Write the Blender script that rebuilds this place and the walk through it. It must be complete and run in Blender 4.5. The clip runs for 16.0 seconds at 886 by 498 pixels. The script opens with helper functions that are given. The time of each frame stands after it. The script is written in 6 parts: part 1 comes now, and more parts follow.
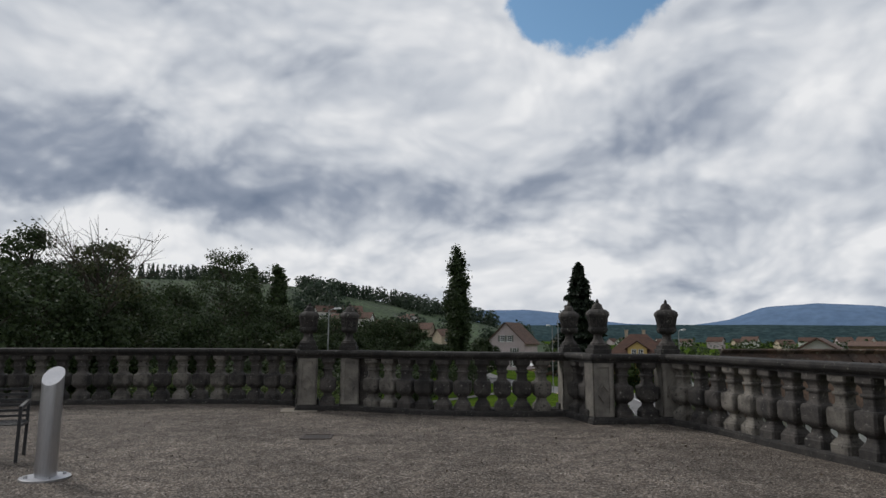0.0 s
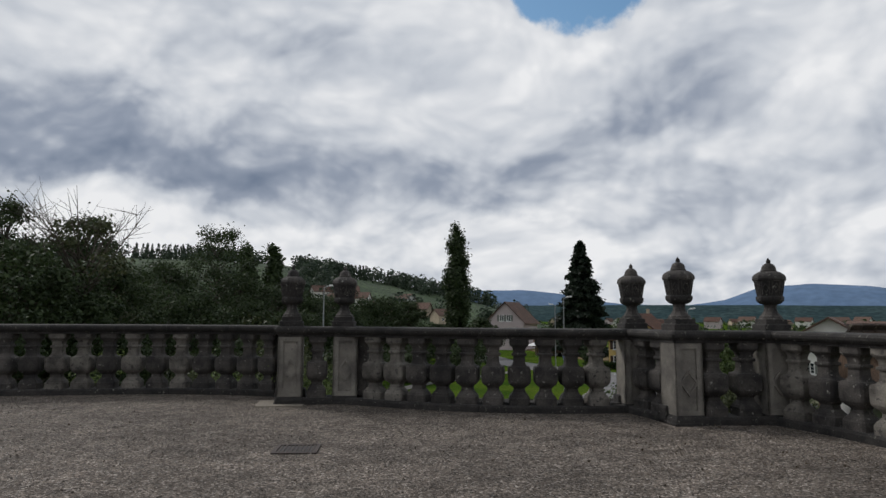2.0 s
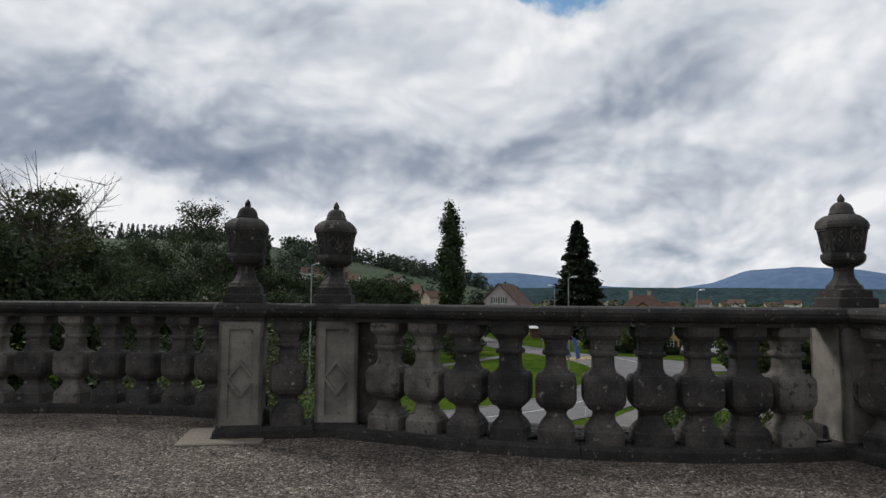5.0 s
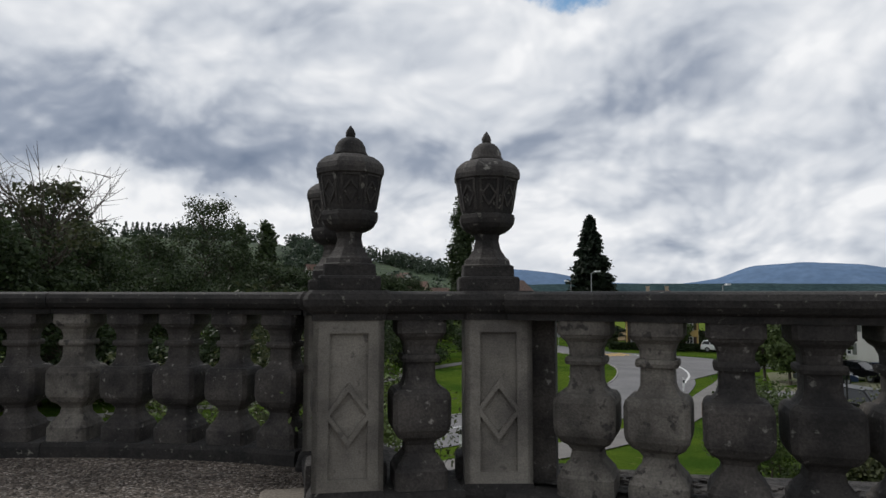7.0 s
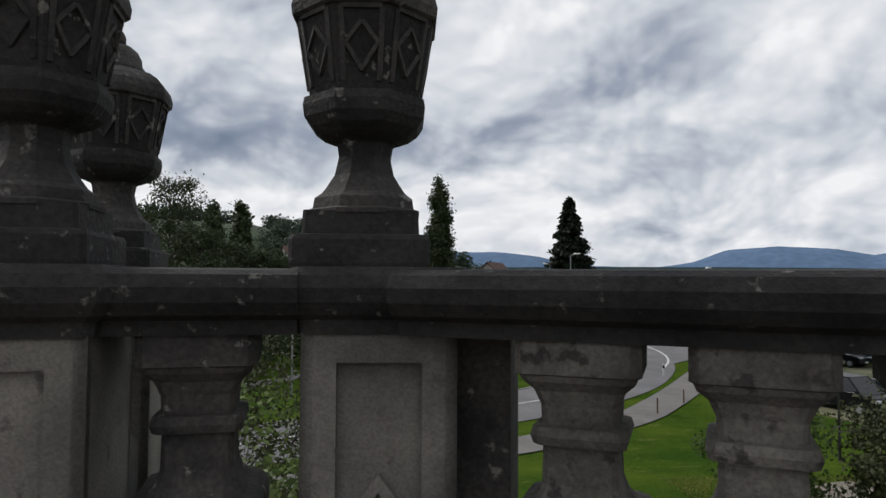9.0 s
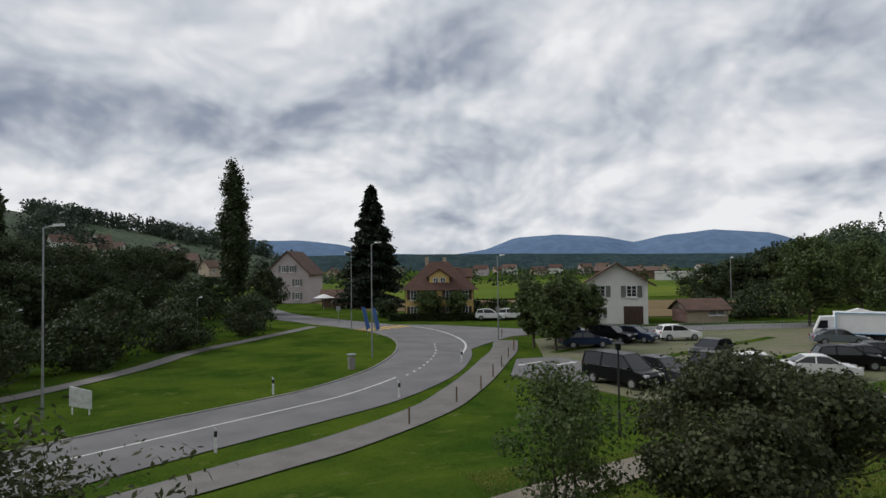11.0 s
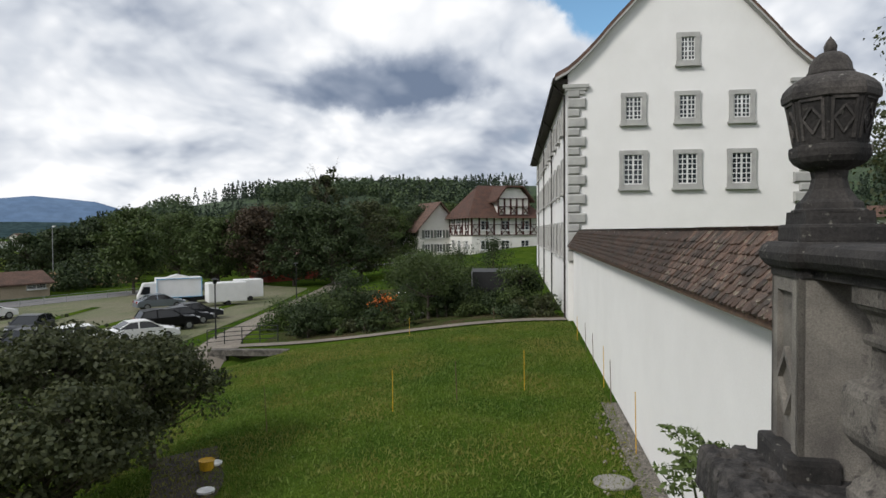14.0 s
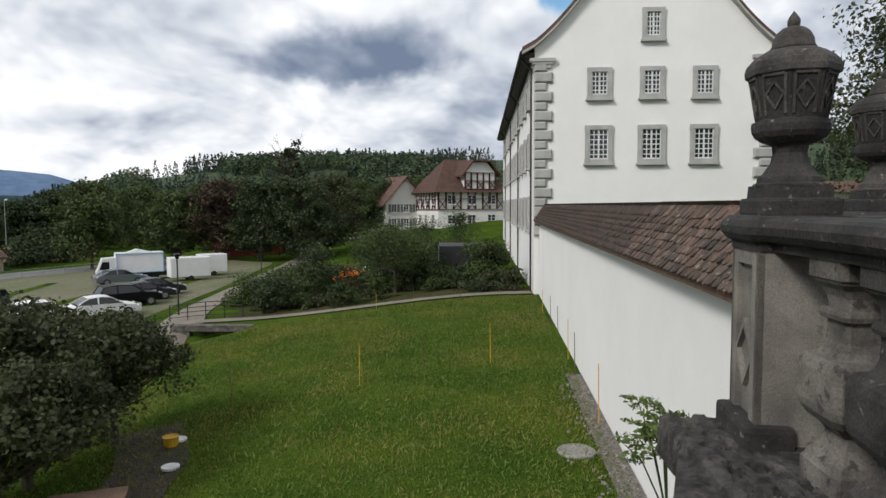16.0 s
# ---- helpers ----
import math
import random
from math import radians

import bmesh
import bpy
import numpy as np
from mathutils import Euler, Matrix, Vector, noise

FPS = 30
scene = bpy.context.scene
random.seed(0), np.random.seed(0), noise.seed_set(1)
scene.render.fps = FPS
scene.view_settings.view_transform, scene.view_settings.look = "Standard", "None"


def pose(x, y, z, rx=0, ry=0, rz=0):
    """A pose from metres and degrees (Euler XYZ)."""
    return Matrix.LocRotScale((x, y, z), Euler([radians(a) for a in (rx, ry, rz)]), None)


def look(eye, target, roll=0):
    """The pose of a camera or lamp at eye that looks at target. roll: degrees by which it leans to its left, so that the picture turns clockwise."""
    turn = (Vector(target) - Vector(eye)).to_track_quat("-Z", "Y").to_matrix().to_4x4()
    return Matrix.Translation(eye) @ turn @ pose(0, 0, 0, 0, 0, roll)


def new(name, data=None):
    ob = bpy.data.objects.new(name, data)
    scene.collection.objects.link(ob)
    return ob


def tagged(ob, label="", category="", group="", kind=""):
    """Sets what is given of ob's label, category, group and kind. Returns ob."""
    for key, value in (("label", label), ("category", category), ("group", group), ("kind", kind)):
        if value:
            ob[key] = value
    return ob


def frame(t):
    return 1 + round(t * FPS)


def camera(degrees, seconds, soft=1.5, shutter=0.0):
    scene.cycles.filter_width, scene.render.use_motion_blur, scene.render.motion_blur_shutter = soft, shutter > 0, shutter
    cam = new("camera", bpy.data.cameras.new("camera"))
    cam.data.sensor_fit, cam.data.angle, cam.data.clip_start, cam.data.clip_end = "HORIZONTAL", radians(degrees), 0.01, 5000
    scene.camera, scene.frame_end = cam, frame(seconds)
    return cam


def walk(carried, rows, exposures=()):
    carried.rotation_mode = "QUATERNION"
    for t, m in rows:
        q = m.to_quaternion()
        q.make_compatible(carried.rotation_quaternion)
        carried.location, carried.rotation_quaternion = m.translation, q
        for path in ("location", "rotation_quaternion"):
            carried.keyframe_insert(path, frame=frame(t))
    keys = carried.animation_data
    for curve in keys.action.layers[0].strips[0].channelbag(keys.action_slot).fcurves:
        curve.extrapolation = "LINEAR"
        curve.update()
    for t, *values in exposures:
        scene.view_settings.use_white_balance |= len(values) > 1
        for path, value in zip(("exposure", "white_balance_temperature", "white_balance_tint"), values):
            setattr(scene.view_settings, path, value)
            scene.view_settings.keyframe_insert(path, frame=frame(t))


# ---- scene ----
cam = camera(68.9, 16.0)

PATH = [
    (0, (1.44, -1.935, 1.48), (1.304, 0.042, 1.75), 0.3),
    (0.5, (1.264, -1.193, 1.431), (1.138, 0.786, 1.695), 0.3),
    (1, (1.111, -0.423, 1.4), (0.985, 1.558, 1.645), 0.3),
    (1.5, (0.989, 0.34, 1.386), (0.863, 2.324, 1.611), 0.2),
    (2, (0.825, 1.084, 1.357), (0.699, 3.069, 1.567), 0.3),
    (2.5, (0.691, 1.798, 1.306), (0.571, 3.784, 1.506), 0.3),
    (3, (0.553, 2.5, 1.273), (0.436, 4.488, 1.459), 0.3),
    (5.5, (-0.439, 5.938, 1.232), (-0.531, 7.93, 1.387), 0.4),
    (6, (-0.86, 6.475, 1.192), (-0.964, 8.466, 1.349), 0.5),
    (6.5, (-1.222, 6.998, 1.186), (-1.327, 8.989, 1.338), 0.2),
    (7, (-1.479, 7.544, 1.172), (-1.584, 9.536, 1.319), 0.1),
    (7.5, (-1.525, 8.125, 1.122), (-1.622, 10.118, 1.257), 0.0),
    (8, (-1.449, 8.776, 1.119), (-1.526, 10.771, 1.232), 0.2),
    (10.5, (-0.74, 11.04, 1.308), (-0.492, 13.023, 1.383), -0.7),
    (11, (-0.652, 11.627, 1.315), (-0.097, 13.547, 1.37), -0.6),
    (11.5, (-0.636, 11.706, 1.319), (0.217, 13.514, 1.357), -0.6),
    (12, (-0.613, 11.744, 1.334), (0.553, 13.369, 1.362), -0.5),
    (12.5, (-0.493, 11.794, 1.296), (1.115, 12.984, 1.302), -0.4),
    (13, (-0.503, 11.784, 1.285), (1.282, 12.686, 1.27), -0.4),
    (13.5, (-0.52, 11.726, 1.257), (1.338, 12.465, 1.222), -0.3),
    (14, (-0.471, 11.72, 1.269), (1.422, 12.364, 1.213), -0.4),
    (14.5, (-0.446, 11.722, 1.272), (1.461, 12.319, 1.196), -0.3),
    (15, (-0.424, 11.718, 1.274), (1.489, 12.293, 1.178), -0.4),
    (15.5, (-0.357, 11.703, 1.287), (1.559, 12.265, 1.17), -0.4),
    (16, (-0.44, 11.725, 1.264), (1.479, 12.27, 1.128), -0.3),
]
walk(cam, [(t, look(eye, target, roll)) for t, eye, target, roll in PATH], [(0, -0.28), (8, -0.12), (10.5, -0.25), (12, -0.2), (13.5, 0.0), (16, 0.1)])

# height of the land
def smooth(a, b, x):
    k = min(1.0, max(0.0, (x - a) / (b - a)))
    return k * k * (3 - 2 * k)


def land(x, y):
    off = y - (16.7 - 0.205 * (38 - x))
    z = -4.1 - 1.4 * smooth(2, 20, off) - 0.8 * smooth(19, 28, off)
    z -= 1.0 * smooth(23, 27.5, x) * smooth(31.0, 29.8, x) * math.exp(-((y - 33.6 - 0.3 * (30 - x)) / 1.5) ** 2)
    z += 3.0 * smooth(70, 125, x) * smooth(80, 40, y)
    return z


# ---- world and sun ----
SUN_AZ, SUN_EL = -58.0, 38.0
world = bpy.data.worlds.new("sky")
scene.world = world
world.use_nodes = True
wt = world.node_tree
wt.nodes.clear()


def wnode(kind, **kw):
    n = wt.nodes.new(kind)
    for k, val in kw.items():
        n.inputs[k].default_value = val
    return n


def wlink(a, b):
    wt.links.new(a, b)


def wmath(op, a, b=None, clamp=False):
    n = wt.nodes.new("ShaderNodeMath")
    n.operation = op
    n.use_clamp = clamp
    for i, s in enumerate((a, b)):
        if s is None:
            continue
        if isinstance(s, (int, float)):
            n.inputs[i].default_value = s
        else:
            wlink(s, n.inputs[i])
    return n.outputs[0]


def wramp(sock, stops):
    n = wt.nodes.new("ShaderNodeValToRGB")
    el = n.color_ramp.elements
    while len(el) < len(stops):
        el.new(0.5)
    for e, (p, c) in zip(el, stops):
        e.position, e.color = p, (*c, 1)
    wlink(sock, n.inputs[0])
    return n.outputs[0]


def wmix(f, a, b):
    n = wt.nodes.new("ShaderNodeMix")
    n.data_type = "RGBA"
    wlink(f, n.inputs[0])
    wlink(a, n.inputs[6])
    wlink(b, n.inputs[7])
    return n.outputs[2]


def way_of(az, el):
    a, e = radians(az), radians(el)
    return (math.sin(a) * math.cos(e), math.cos(a) * math.cos(e), math.sin(e))


coord = wt.nodes.new("ShaderNodeTexCoord")


def wvec(op, a, b, out=0):
    n = wt.nodes.new("ShaderNodeVectorMath")
    n.operation = op
    for i, s in enumerate((a, b)):
        if s is None:
            continue
        if isinstance(s, tuple):
            n.inputs[i].default_value = s
        else:
            wlink(s, n.inputs[i])
    return n.outputs[out]


def wsplit(v):
    n = wt.nodes.new("ShaderNodeSeparateXYZ")
    wlink(v, n.inputs[0])
    return n.outputs


def wjoin(x, y, z):
    n = wt.nodes.new("ShaderNodeCombineXYZ")
    for i, s in enumerate((x, y, z)):
        if isinstance(s, (int, float)):
            n.inputs[i].default_value = s
        else:
            wlink(s, n.inputs[i])
    return n.outputs[0]


def wstep(v, a, b, c=0.0, d=1.0):
    r = wt.nodes.new("ShaderNodeMapRange")
    r.interpolation_type = "SMOOTHSTEP"
    for k, val in (("From Min", a), ("From Max", b), ("To Min", c), ("To Max", d)):
        r.inputs[k].default_value = val
    wlink(v, r.inputs["Value"])
    return r.outputs["Result"]


def wsum(*terms):
    t = terms[0]
    for k in terms[1:]:
        t = wmath("ADD", t, k)
    return t


def wnoise(v, scale, detail, rough, dist, shift=(0, 0, 0), out=0):
    n = wnode("ShaderNodeTexNoise", Scale=scale, Detail=detail, Roughness=rough, Distortion=dist)
    wlink(wvec("ADD", v, shift), n.inputs[0])
    return n.outputs[out]


def cloud_density(way):
    """Billows of a cloud deck seen from below, flatter and closer towards the horizon."""
    x, y, z = wsplit(way)
    den = wmath("ADD", wmath("MAXIMUM", z, 0.0), 0.58)
    q = wjoin(wmath("DIVIDE", x, den), wmath("DIVIDE", y, den), wmath("MULTIPLY", z, 0.9))
    q = wvec("ADD", q, wvec("MULTIPLY", wnoise(q, 1.9, 4.0, 0.5, 0.0, (7, 2, 1), 1), (0.34, 0.34, 0.34)))
    v = wt.nodes.new("ShaderNodeTexVoronoi")
    v.feature = "SMOOTH_F1"
    for k, val in (("Scale", 3.2), ("Smoothness", 0.6), ("Detail", 3.0), ("Roughness", 0.5), ("Lacunarity", 2.3)):
        v.inputs[k].default_value = val
    wlink(q, v.inputs["Vector"])
    fbm = wnoise(q, 2.2, 9.0, 0.55, 0.0, (3.1, 1.7, 0))
    return wmath("ADD", wmath("MULTIPLY", fbm, 0.75), wmath("MULTIPLY", wmath("SUBTRACT", 0.55, v.outputs["Distance"]), 0.62))


WAY = coord.outputs["Generated"]
lx, ly, lz = way_of(SUN_AZ, 58)
body = cloud_density(WAY)
beyond = cloud_density(wvec("ADD", WAY, (lx * 0.03, ly * 0.03, lz * 0.03)))
relief = wmath("SUBTRACT", body, beyond)
# direction as azimuth and height in radians, edges frayed by noise
px_, py_, pz_ = wsplit(WAY)
wob = wsplit(wnoise(WAY, 5.0, 8.0, 0.56, 0.0, (0, 0, 4), 1))
azim = wmath("ADD", wmath("ARCTAN2", px_, py_), wmath("MULTIPLY", wmath("SUBTRACT", wob[0], 0.5), 0.26))
elev = wmath("ADD", wmath("ARCSINE", pz_), wmath("MULTIPLY", wmath("SUBTRACT", wob[1], 0.5), 0.15))


def bank(az, el, wide, up_, down, edge=0.7):
    """1 inside a bank of cloud round a direction, in degrees, fading to 0 at its rim; its base may be flatter than its top."""
    dx = wmath("DIVIDE", wmath("SUBTRACT", azim, radians(az)), radians(wide))
    dz = wmath("SUBTRACT", elev, radians(el))
    dz = wmath("MAXIMUM", wmath("DIVIDE", dz, radians(up_)), wmath("DIVIDE", dz, -radians(down)))
    d = wmath("SQRT", wmath("ADD", wmath("MULTIPLY", dx, dx), wmath("MULTIPLY", dz, dz)))
    return wstep(d, 1.0 - edge, 1.0, 1.0, 0.0)


def scaled(v, k):
    return wmath("MULTIPLY", v, k)


sky = wt.nodes.new("ShaderNodeTexSky")
sky.sky_type = "NISHITA"
sky.sun_disc = False
sky.sun_elevation, sky.sun_rotation = radians(SUN_EL), radians(SUN_AZ)
dark = wsum(scaled(bank(-34, 12.5, 36, 8, 3.5, 0.85), 0.38), scaled(bank(-2, 11.0, 16, 6, 2.5, 0.8), 0.22), scaled(bank(66, 12.2, 13, 4.5, 2.2, 0.75), 0.50),
            scaled(bank(19, 16.5, 14, 4, 3, 0.9), 0.15), scaled(bank(-16, 22, 16, 4, 3, 0.95), 0.08), scaled(bank(50, 17, 10, 3, 2, 0.9), 0.10))
light = wsum(scaled(bank(-26, 6.0, 26, 3.2, 4, 0.35), 0.16), scaled(bank(4, 6.2, 13, 3.0, 4, 0.35), 0.15), scaled(bank(68, 19, 12, 5, 4, 0.5), 0.13), scaled(bank(28, 5, 22, 4, 4, 0.5), 0.09),
             scaled(bank(50, 7, 26, 4, 6, 0.6), 0.10), scaled(bank(-12, 27, 24, 6, 6, 0.9), 0.12))
tone = wsum(scaled(body, 0.46), scaled(relief, 0.80), light, scaled(dark, -1.0))
tone = wmath("ADD", tone, 0.625, True)
CLOUD = 10.0
cloud = wramp(tone, [(0.14, (0.17 * CLOUD, 0.22 * CLOUD, 0.315 * CLOUD)), (0.42, (0.34 * CLOUD, 0.39 * CLOUD, 0.485 * CLOUD)),
                     (0.66, (0.66 * CLOUD, 0.70 * CLOUD, 0.765 * CLOUD)), (0.95, (0.99 * CLOUD, 1.0 * CLOUD, 1.02 * CLOUD))])
gap = wsum(bank(9, 30.5, 11, 9, 7.5, 0.35), bank(89, 23.5, 13, 12, 10.5, 0.4))
gap = wmath("ADD", gap, wmath("MULTIPLY", wmath("SUBTRACT", 0.42, body), 0.5))
gap = wstep(gap, 0.25, 0.7)
blue = wt.nodes.new("ShaderNodeMix")
blue.data_type, blue.blend_type = "RGBA", "MULTIPLY"
blue.inputs[0].default_value = 1.0
wlink(sky.outputs[0], blue.inputs[6])
blue.inputs[7].default_value = (1.1, 1.4, 1.45, 1)
bg = wnode("ShaderNodeBackground", Strength=0.1)
wlink(wmix(gap, cloud, blue.outputs[2]), bg.inputs[0])
wo = wt.nodes.new("ShaderNodeOutputWorld")
wlink(bg.outputs[0], wo.inputs[0])

sun = new("sun", bpy.data.lights.new("sun", "SUN"))
sun.data.energy, sun.data.angle, sun.data.color = 2.3, radians(14), (1.0, 0.975, 0.945)
sx, sy, sz = way_of(SUN_AZ, SUN_EL)
sun.matrix_world = look((sx * 50, sy * 50, sz * 50), (0, 0, 0))

# ---- materials ----
MATS = {}


def mat(name, col, col2=None, rough=0.85, scale=3.0, bump=0.25, bscale=60.0, metal=0.0, fleck=0.25, vary=0.0, spots=None, stretch=(1, 1, 1), spec=0.4):
    """A procedural surface: two tones in patches, a fine grain and a fine relief, all in metres."""
    if name in MATS:
        return MATS[name]
    m = bpy.data.materials.new(name)
    m.use_nodes = True
    nt = m.node_tree
    p = nt.nodes["Principled BSDF"]
    p.inputs["Roughness"].default_value = rough
    p.inputs["Metallic"].default_value = metal
    p.inputs["Specular IOR Level"].default_value = spec
    geo = nt.nodes.new("ShaderNodeNewGeometry")
    mp = nt.nodes.new("ShaderNodeMapping")
    mp.inputs["Scale"].default_value = stretch
    nt.links.new(geo.outputs["Position"], mp.inputs[0])

    def noise_of(s, d):
        n = nt.nodes.new("ShaderNodeTexNoise")
        n.inputs["Scale"].default_value, n.inputs["Detail"].default_value, n.inputs["Roughness"].default_value = s, d, 0.6
        nt.links.new(mp.outputs[0], n.inputs[0])
        return n.outputs[0]

    def mix_of(f, a, b, how="MIX"):
        n = nt.nodes.new("ShaderNodeMix")
        n.data_type, n.blend_type = "RGBA", how
        for i, s in ((0, f), (6, a), (7, b)):
            if isinstance(s, bpy.types.NodeSocket):
                nt.links.new(s, n.inputs[i])
            else:
                n.inputs[i].default_value = s if i == 0 else (*s, 1)
        return n.outputs[2]

    def range_of(s, a, b, c, d):
        n = nt.nodes.new("ShaderNodeMapRange")
        for i, val in zip((1, 2, 3, 4), (a, b, c, d)):
            n.inputs[i].default_value = val
        nt.links.new(s, n.inputs[0])
        return n.outputs[0]

    col2 = col2 or tuple(c * 0.72 for c in col)
    c = mix_of(range_of(noise_of(scale, 5), 0.36, 0.64, 0, 1), col, col2)
    if spots:
        c = mix_of(range_of(noise_of(scale * 4.3, 6), spots[1], spots[1] + 0.07, 0, 0.85), c, spots[0])
    g = range_of(noise_of(bscale, 3), 0.36, 0.64, 1 - fleck, 1 + fleck)
    c = mix_of(1.0, c, g, "MULTIPLY")
    if vary:
        info = nt.nodes.new("ShaderNodeObjectInfo")
        c = mix_of(1.0, c, range_of(info.outputs["Random"], 0, 1, 1 - vary, 1 + vary), "MULTIPLY")
    nt.links.new(c, p.inputs["Base Color"])
    if bump:
        b = nt.nodes.new("ShaderNodeBump")
        b.inputs["Strength"].default_value, b.inputs["Distance"].default_value = bump, 0.6 / bscale
        nt.links.new(noise_of(bscale, 4), b.inputs["Height"])
        nt.links.new(b.outputs[0], p.inputs["Normal"])
    MATS[name] = m
    return m


def leaf_mat(name, col, col2, patch=None, size=0.35):
    """Leaves: a tone of its own for each leaf, a little light through them."""
    m = bpy.data.materials.new(name)
    m.use_nodes = True
    nt = m.node_tree
    p = nt.nodes["Principled BSDF"]
    p.inputs["Roughness"].default_value = 0.6
    p.inputs["Specular IOR Level"].default_value = 0.25
    geo = nt.nodes.new("ShaderNodeNewGeometry")
    r = nt.nodes.new("ShaderNodeValToRGB")
    r.color_ramp.elements[0].color, r.color_ramp.elements[1].color = (*col, 1), (*col2, 1)
    nt.links.new(geo.outputs["Random Per Island"], r.inputs[0])
    out = r.outputs[0]
    if patch:
        n = nt.nodes.new("ShaderNodeTexNoise")
        n.inputs["Scale"].default_value, n.inputs["Detail"].default_value = size, 4.0
        nt.links.new(geo.outputs["Position"], n.inputs[0])
        k = nt.nodes.new("ShaderNodeMapRange")
        for i, val in ((1, 0.42), (2, 0.62), (3, 0.0), (4, 0.75)):
            k.inputs[i].default_value = val
        nt.links.new(n.outputs[0], k.inputs[0])
        x = nt.nodes.new("ShaderNodeMix")
        x.data_type = "RGBA"
        nt.links.new(k.outputs[0], x.inputs[0])
        nt.links.new(out, x.inputs[6])
        x.inputs[7].default_value = (*patch, 1)
        out = x.outputs[2]
    nt.links.new(out, p.inputs["Base Color"])
    tr = nt.nodes.new("ShaderNodeBsdfTranslucent")
    nt.links.new(out, tr.inputs[0])
    mx = nt.nodes.new("ShaderNodeMixShader")
    mx.inputs[0].default_value = 0.25
    nt.links.new(p.outputs[0], mx.inputs[1])
    nt.links.new(tr.outputs[0], mx.inputs[2])
    nt.links.new(mx.outputs[0], nt.nodes["Material Output"].inputs[0])
    return m


def glass_mat(name, col=(0.02, 0.025, 0.03), rough=0.08):
    m = bpy.data.materials.new(name)
    m.use_nodes = True
    p = m.node_tree.nodes["Principled BSDF"]
    p.inputs["Base Color"].default_value = (*col, 1)
    p.inputs["Roughness"].default_value = rough
    p.inputs["Specular IOR Level"].default_value = 0.5
    return m


def gravel_mat():
    """Fine crushed stone: a tone for each chip, damp and worn patches."""
    m = bpy.data.materials.new("grey brown gravel")
    m.use_nodes = True
    nt = m.node_tree
    p = nt.nodes["Principled BSDF"]
    p.inputs["Roughness"].default_value, p.inputs["Specular IOR Level"].default_value = 0.95, 0.2
    geo = nt.nodes.new("ShaderNodeNewGeometry")
    v = nt.nodes.new("ShaderNodeTexVoronoi")
    v.inputs["Scale"].default_value = 62
    nt.links.new(geo.outputs["Position"], v.inputs["Vector"])
    tone = nt.nodes.new("ShaderNodeSeparateColor")
    nt.links.new(v.outputs["Color"], tone.inputs[0])
    ramp = nt.nodes.new("ShaderNodeValToRGB")
    el = ramp.color_ramp.elements
    el.new(0.55)
    el.new(0.88)
    for e_, (at, c) in zip(el, ((0.0, (0.030, 0.025, 0.022)), (0.45, (0.098, 0.080, 0.065)), (0.82, (0.168, 0.140, 0.116)), (1.0, (0.34, 0.305, 0.27)))):
        e_.position, e_.color = at, (*c, 1)
    nt.links.new(tone.outputs[0], ramp.inputs[0])
    col = ramp.outputs[0]
    for scale, lo, hi in ((0.55, 0.80, 1.22), (3.2, 0.74, 1.18), (17.0, 0.82, 1.16)):
        n = nt.nodes.new("ShaderNodeTexNoise")
        n.inputs["Scale"].default_value, n.inputs["Detail"].default_value = scale, 5.0
        nt.links.new(geo.outputs["Position"], n.inputs[0])
        r = nt.nodes.new("ShaderNodeMapRange")
        for i, val in zip((1, 2, 3, 4), (0.38, 0.62, lo, hi)):
            r.inputs[i].default_value = val
        nt.links.new(n.outputs[0], r.inputs[0])
        x = nt.nodes.new("ShaderNodeMix")
        x.data_type, x.blend_type = "RGBA", "MULTIPLY"
        x.inputs[0].default_value = 1.0
        nt.links.new(col, x.inputs[6])
        nt.links.new(r.outputs[0], x.inputs[7])
        col = x.outputs[2]
    nt.links.new(col, p.inputs["Base Color"])
    b = nt.nodes.new("ShaderNodeBump")
    b.invert = True
    b.inputs["Strength"].default_value, b.inputs["Distance"].default_value = 0.9, 0.012
    nt.links.new(v.outputs["Distance"], b.inputs["Height"])
    nt.links.new(b.outputs[0], p.inputs["Normal"])
    return m


STONE = mat("dark weathered sandstone", (0.070, 0.062, 0.055), (0.022, 0.020, 0.019), 0.9, 4.0, 0.6, 70, fleck=0.25, vary=0.3, spots=((0.22, 0.21, 0.185), 0.625))
STONE_PALE = mat("grey dressed sandstone", (0.205, 0.188, 0.160), (0.098, 0.089, 0.079), 0.9, 2.6, 0.6, 110, fleck=0.16, vary=0.15, stretch=(1, 1, 1.1), spots=((0.090, 0.081, 0.072), 0.62))
STONE_MID = mat("mid grey weathered sandstone", (0.165, 0.150, 0.128), (0.055, 0.049, 0.043), 0.9, 3.4, 0.6, 80, fleck=0.2, vary=0.25, spots=((0.035, 0.031, 0.029), 0.57))
STONE_BLACK = mat("black lichened stone", (0.037, 0.033, 0.030), (0.016, 0.015, 0.014), 0.92, 5.0, 0.6, 60, fleck=0.25, vary=0.15, spots=((0.18, 0.17, 0.145), 0.625))
GRAVEL = gravel_mat()
ASPHALT = mat("grey asphalt", (0.155, 0.150, 0.150), (0.115, 0.112, 0.112), 0.9, 0.35, 0.3, 80, fleck=0.2)
PATHWAY = mat("pale worn path", (0.215, 0.185, 0.150), (0.16, 0.14, 0.112), 0.95, 0.7, 0.4, 60, fleck=0.25)
PATHGREY = mat("worn grey footpath", (0.165, 0.155, 0.145), (0.125, 0.118, 0.110), 0.95, 0.7, 0.4, 60, fleck=0.25)
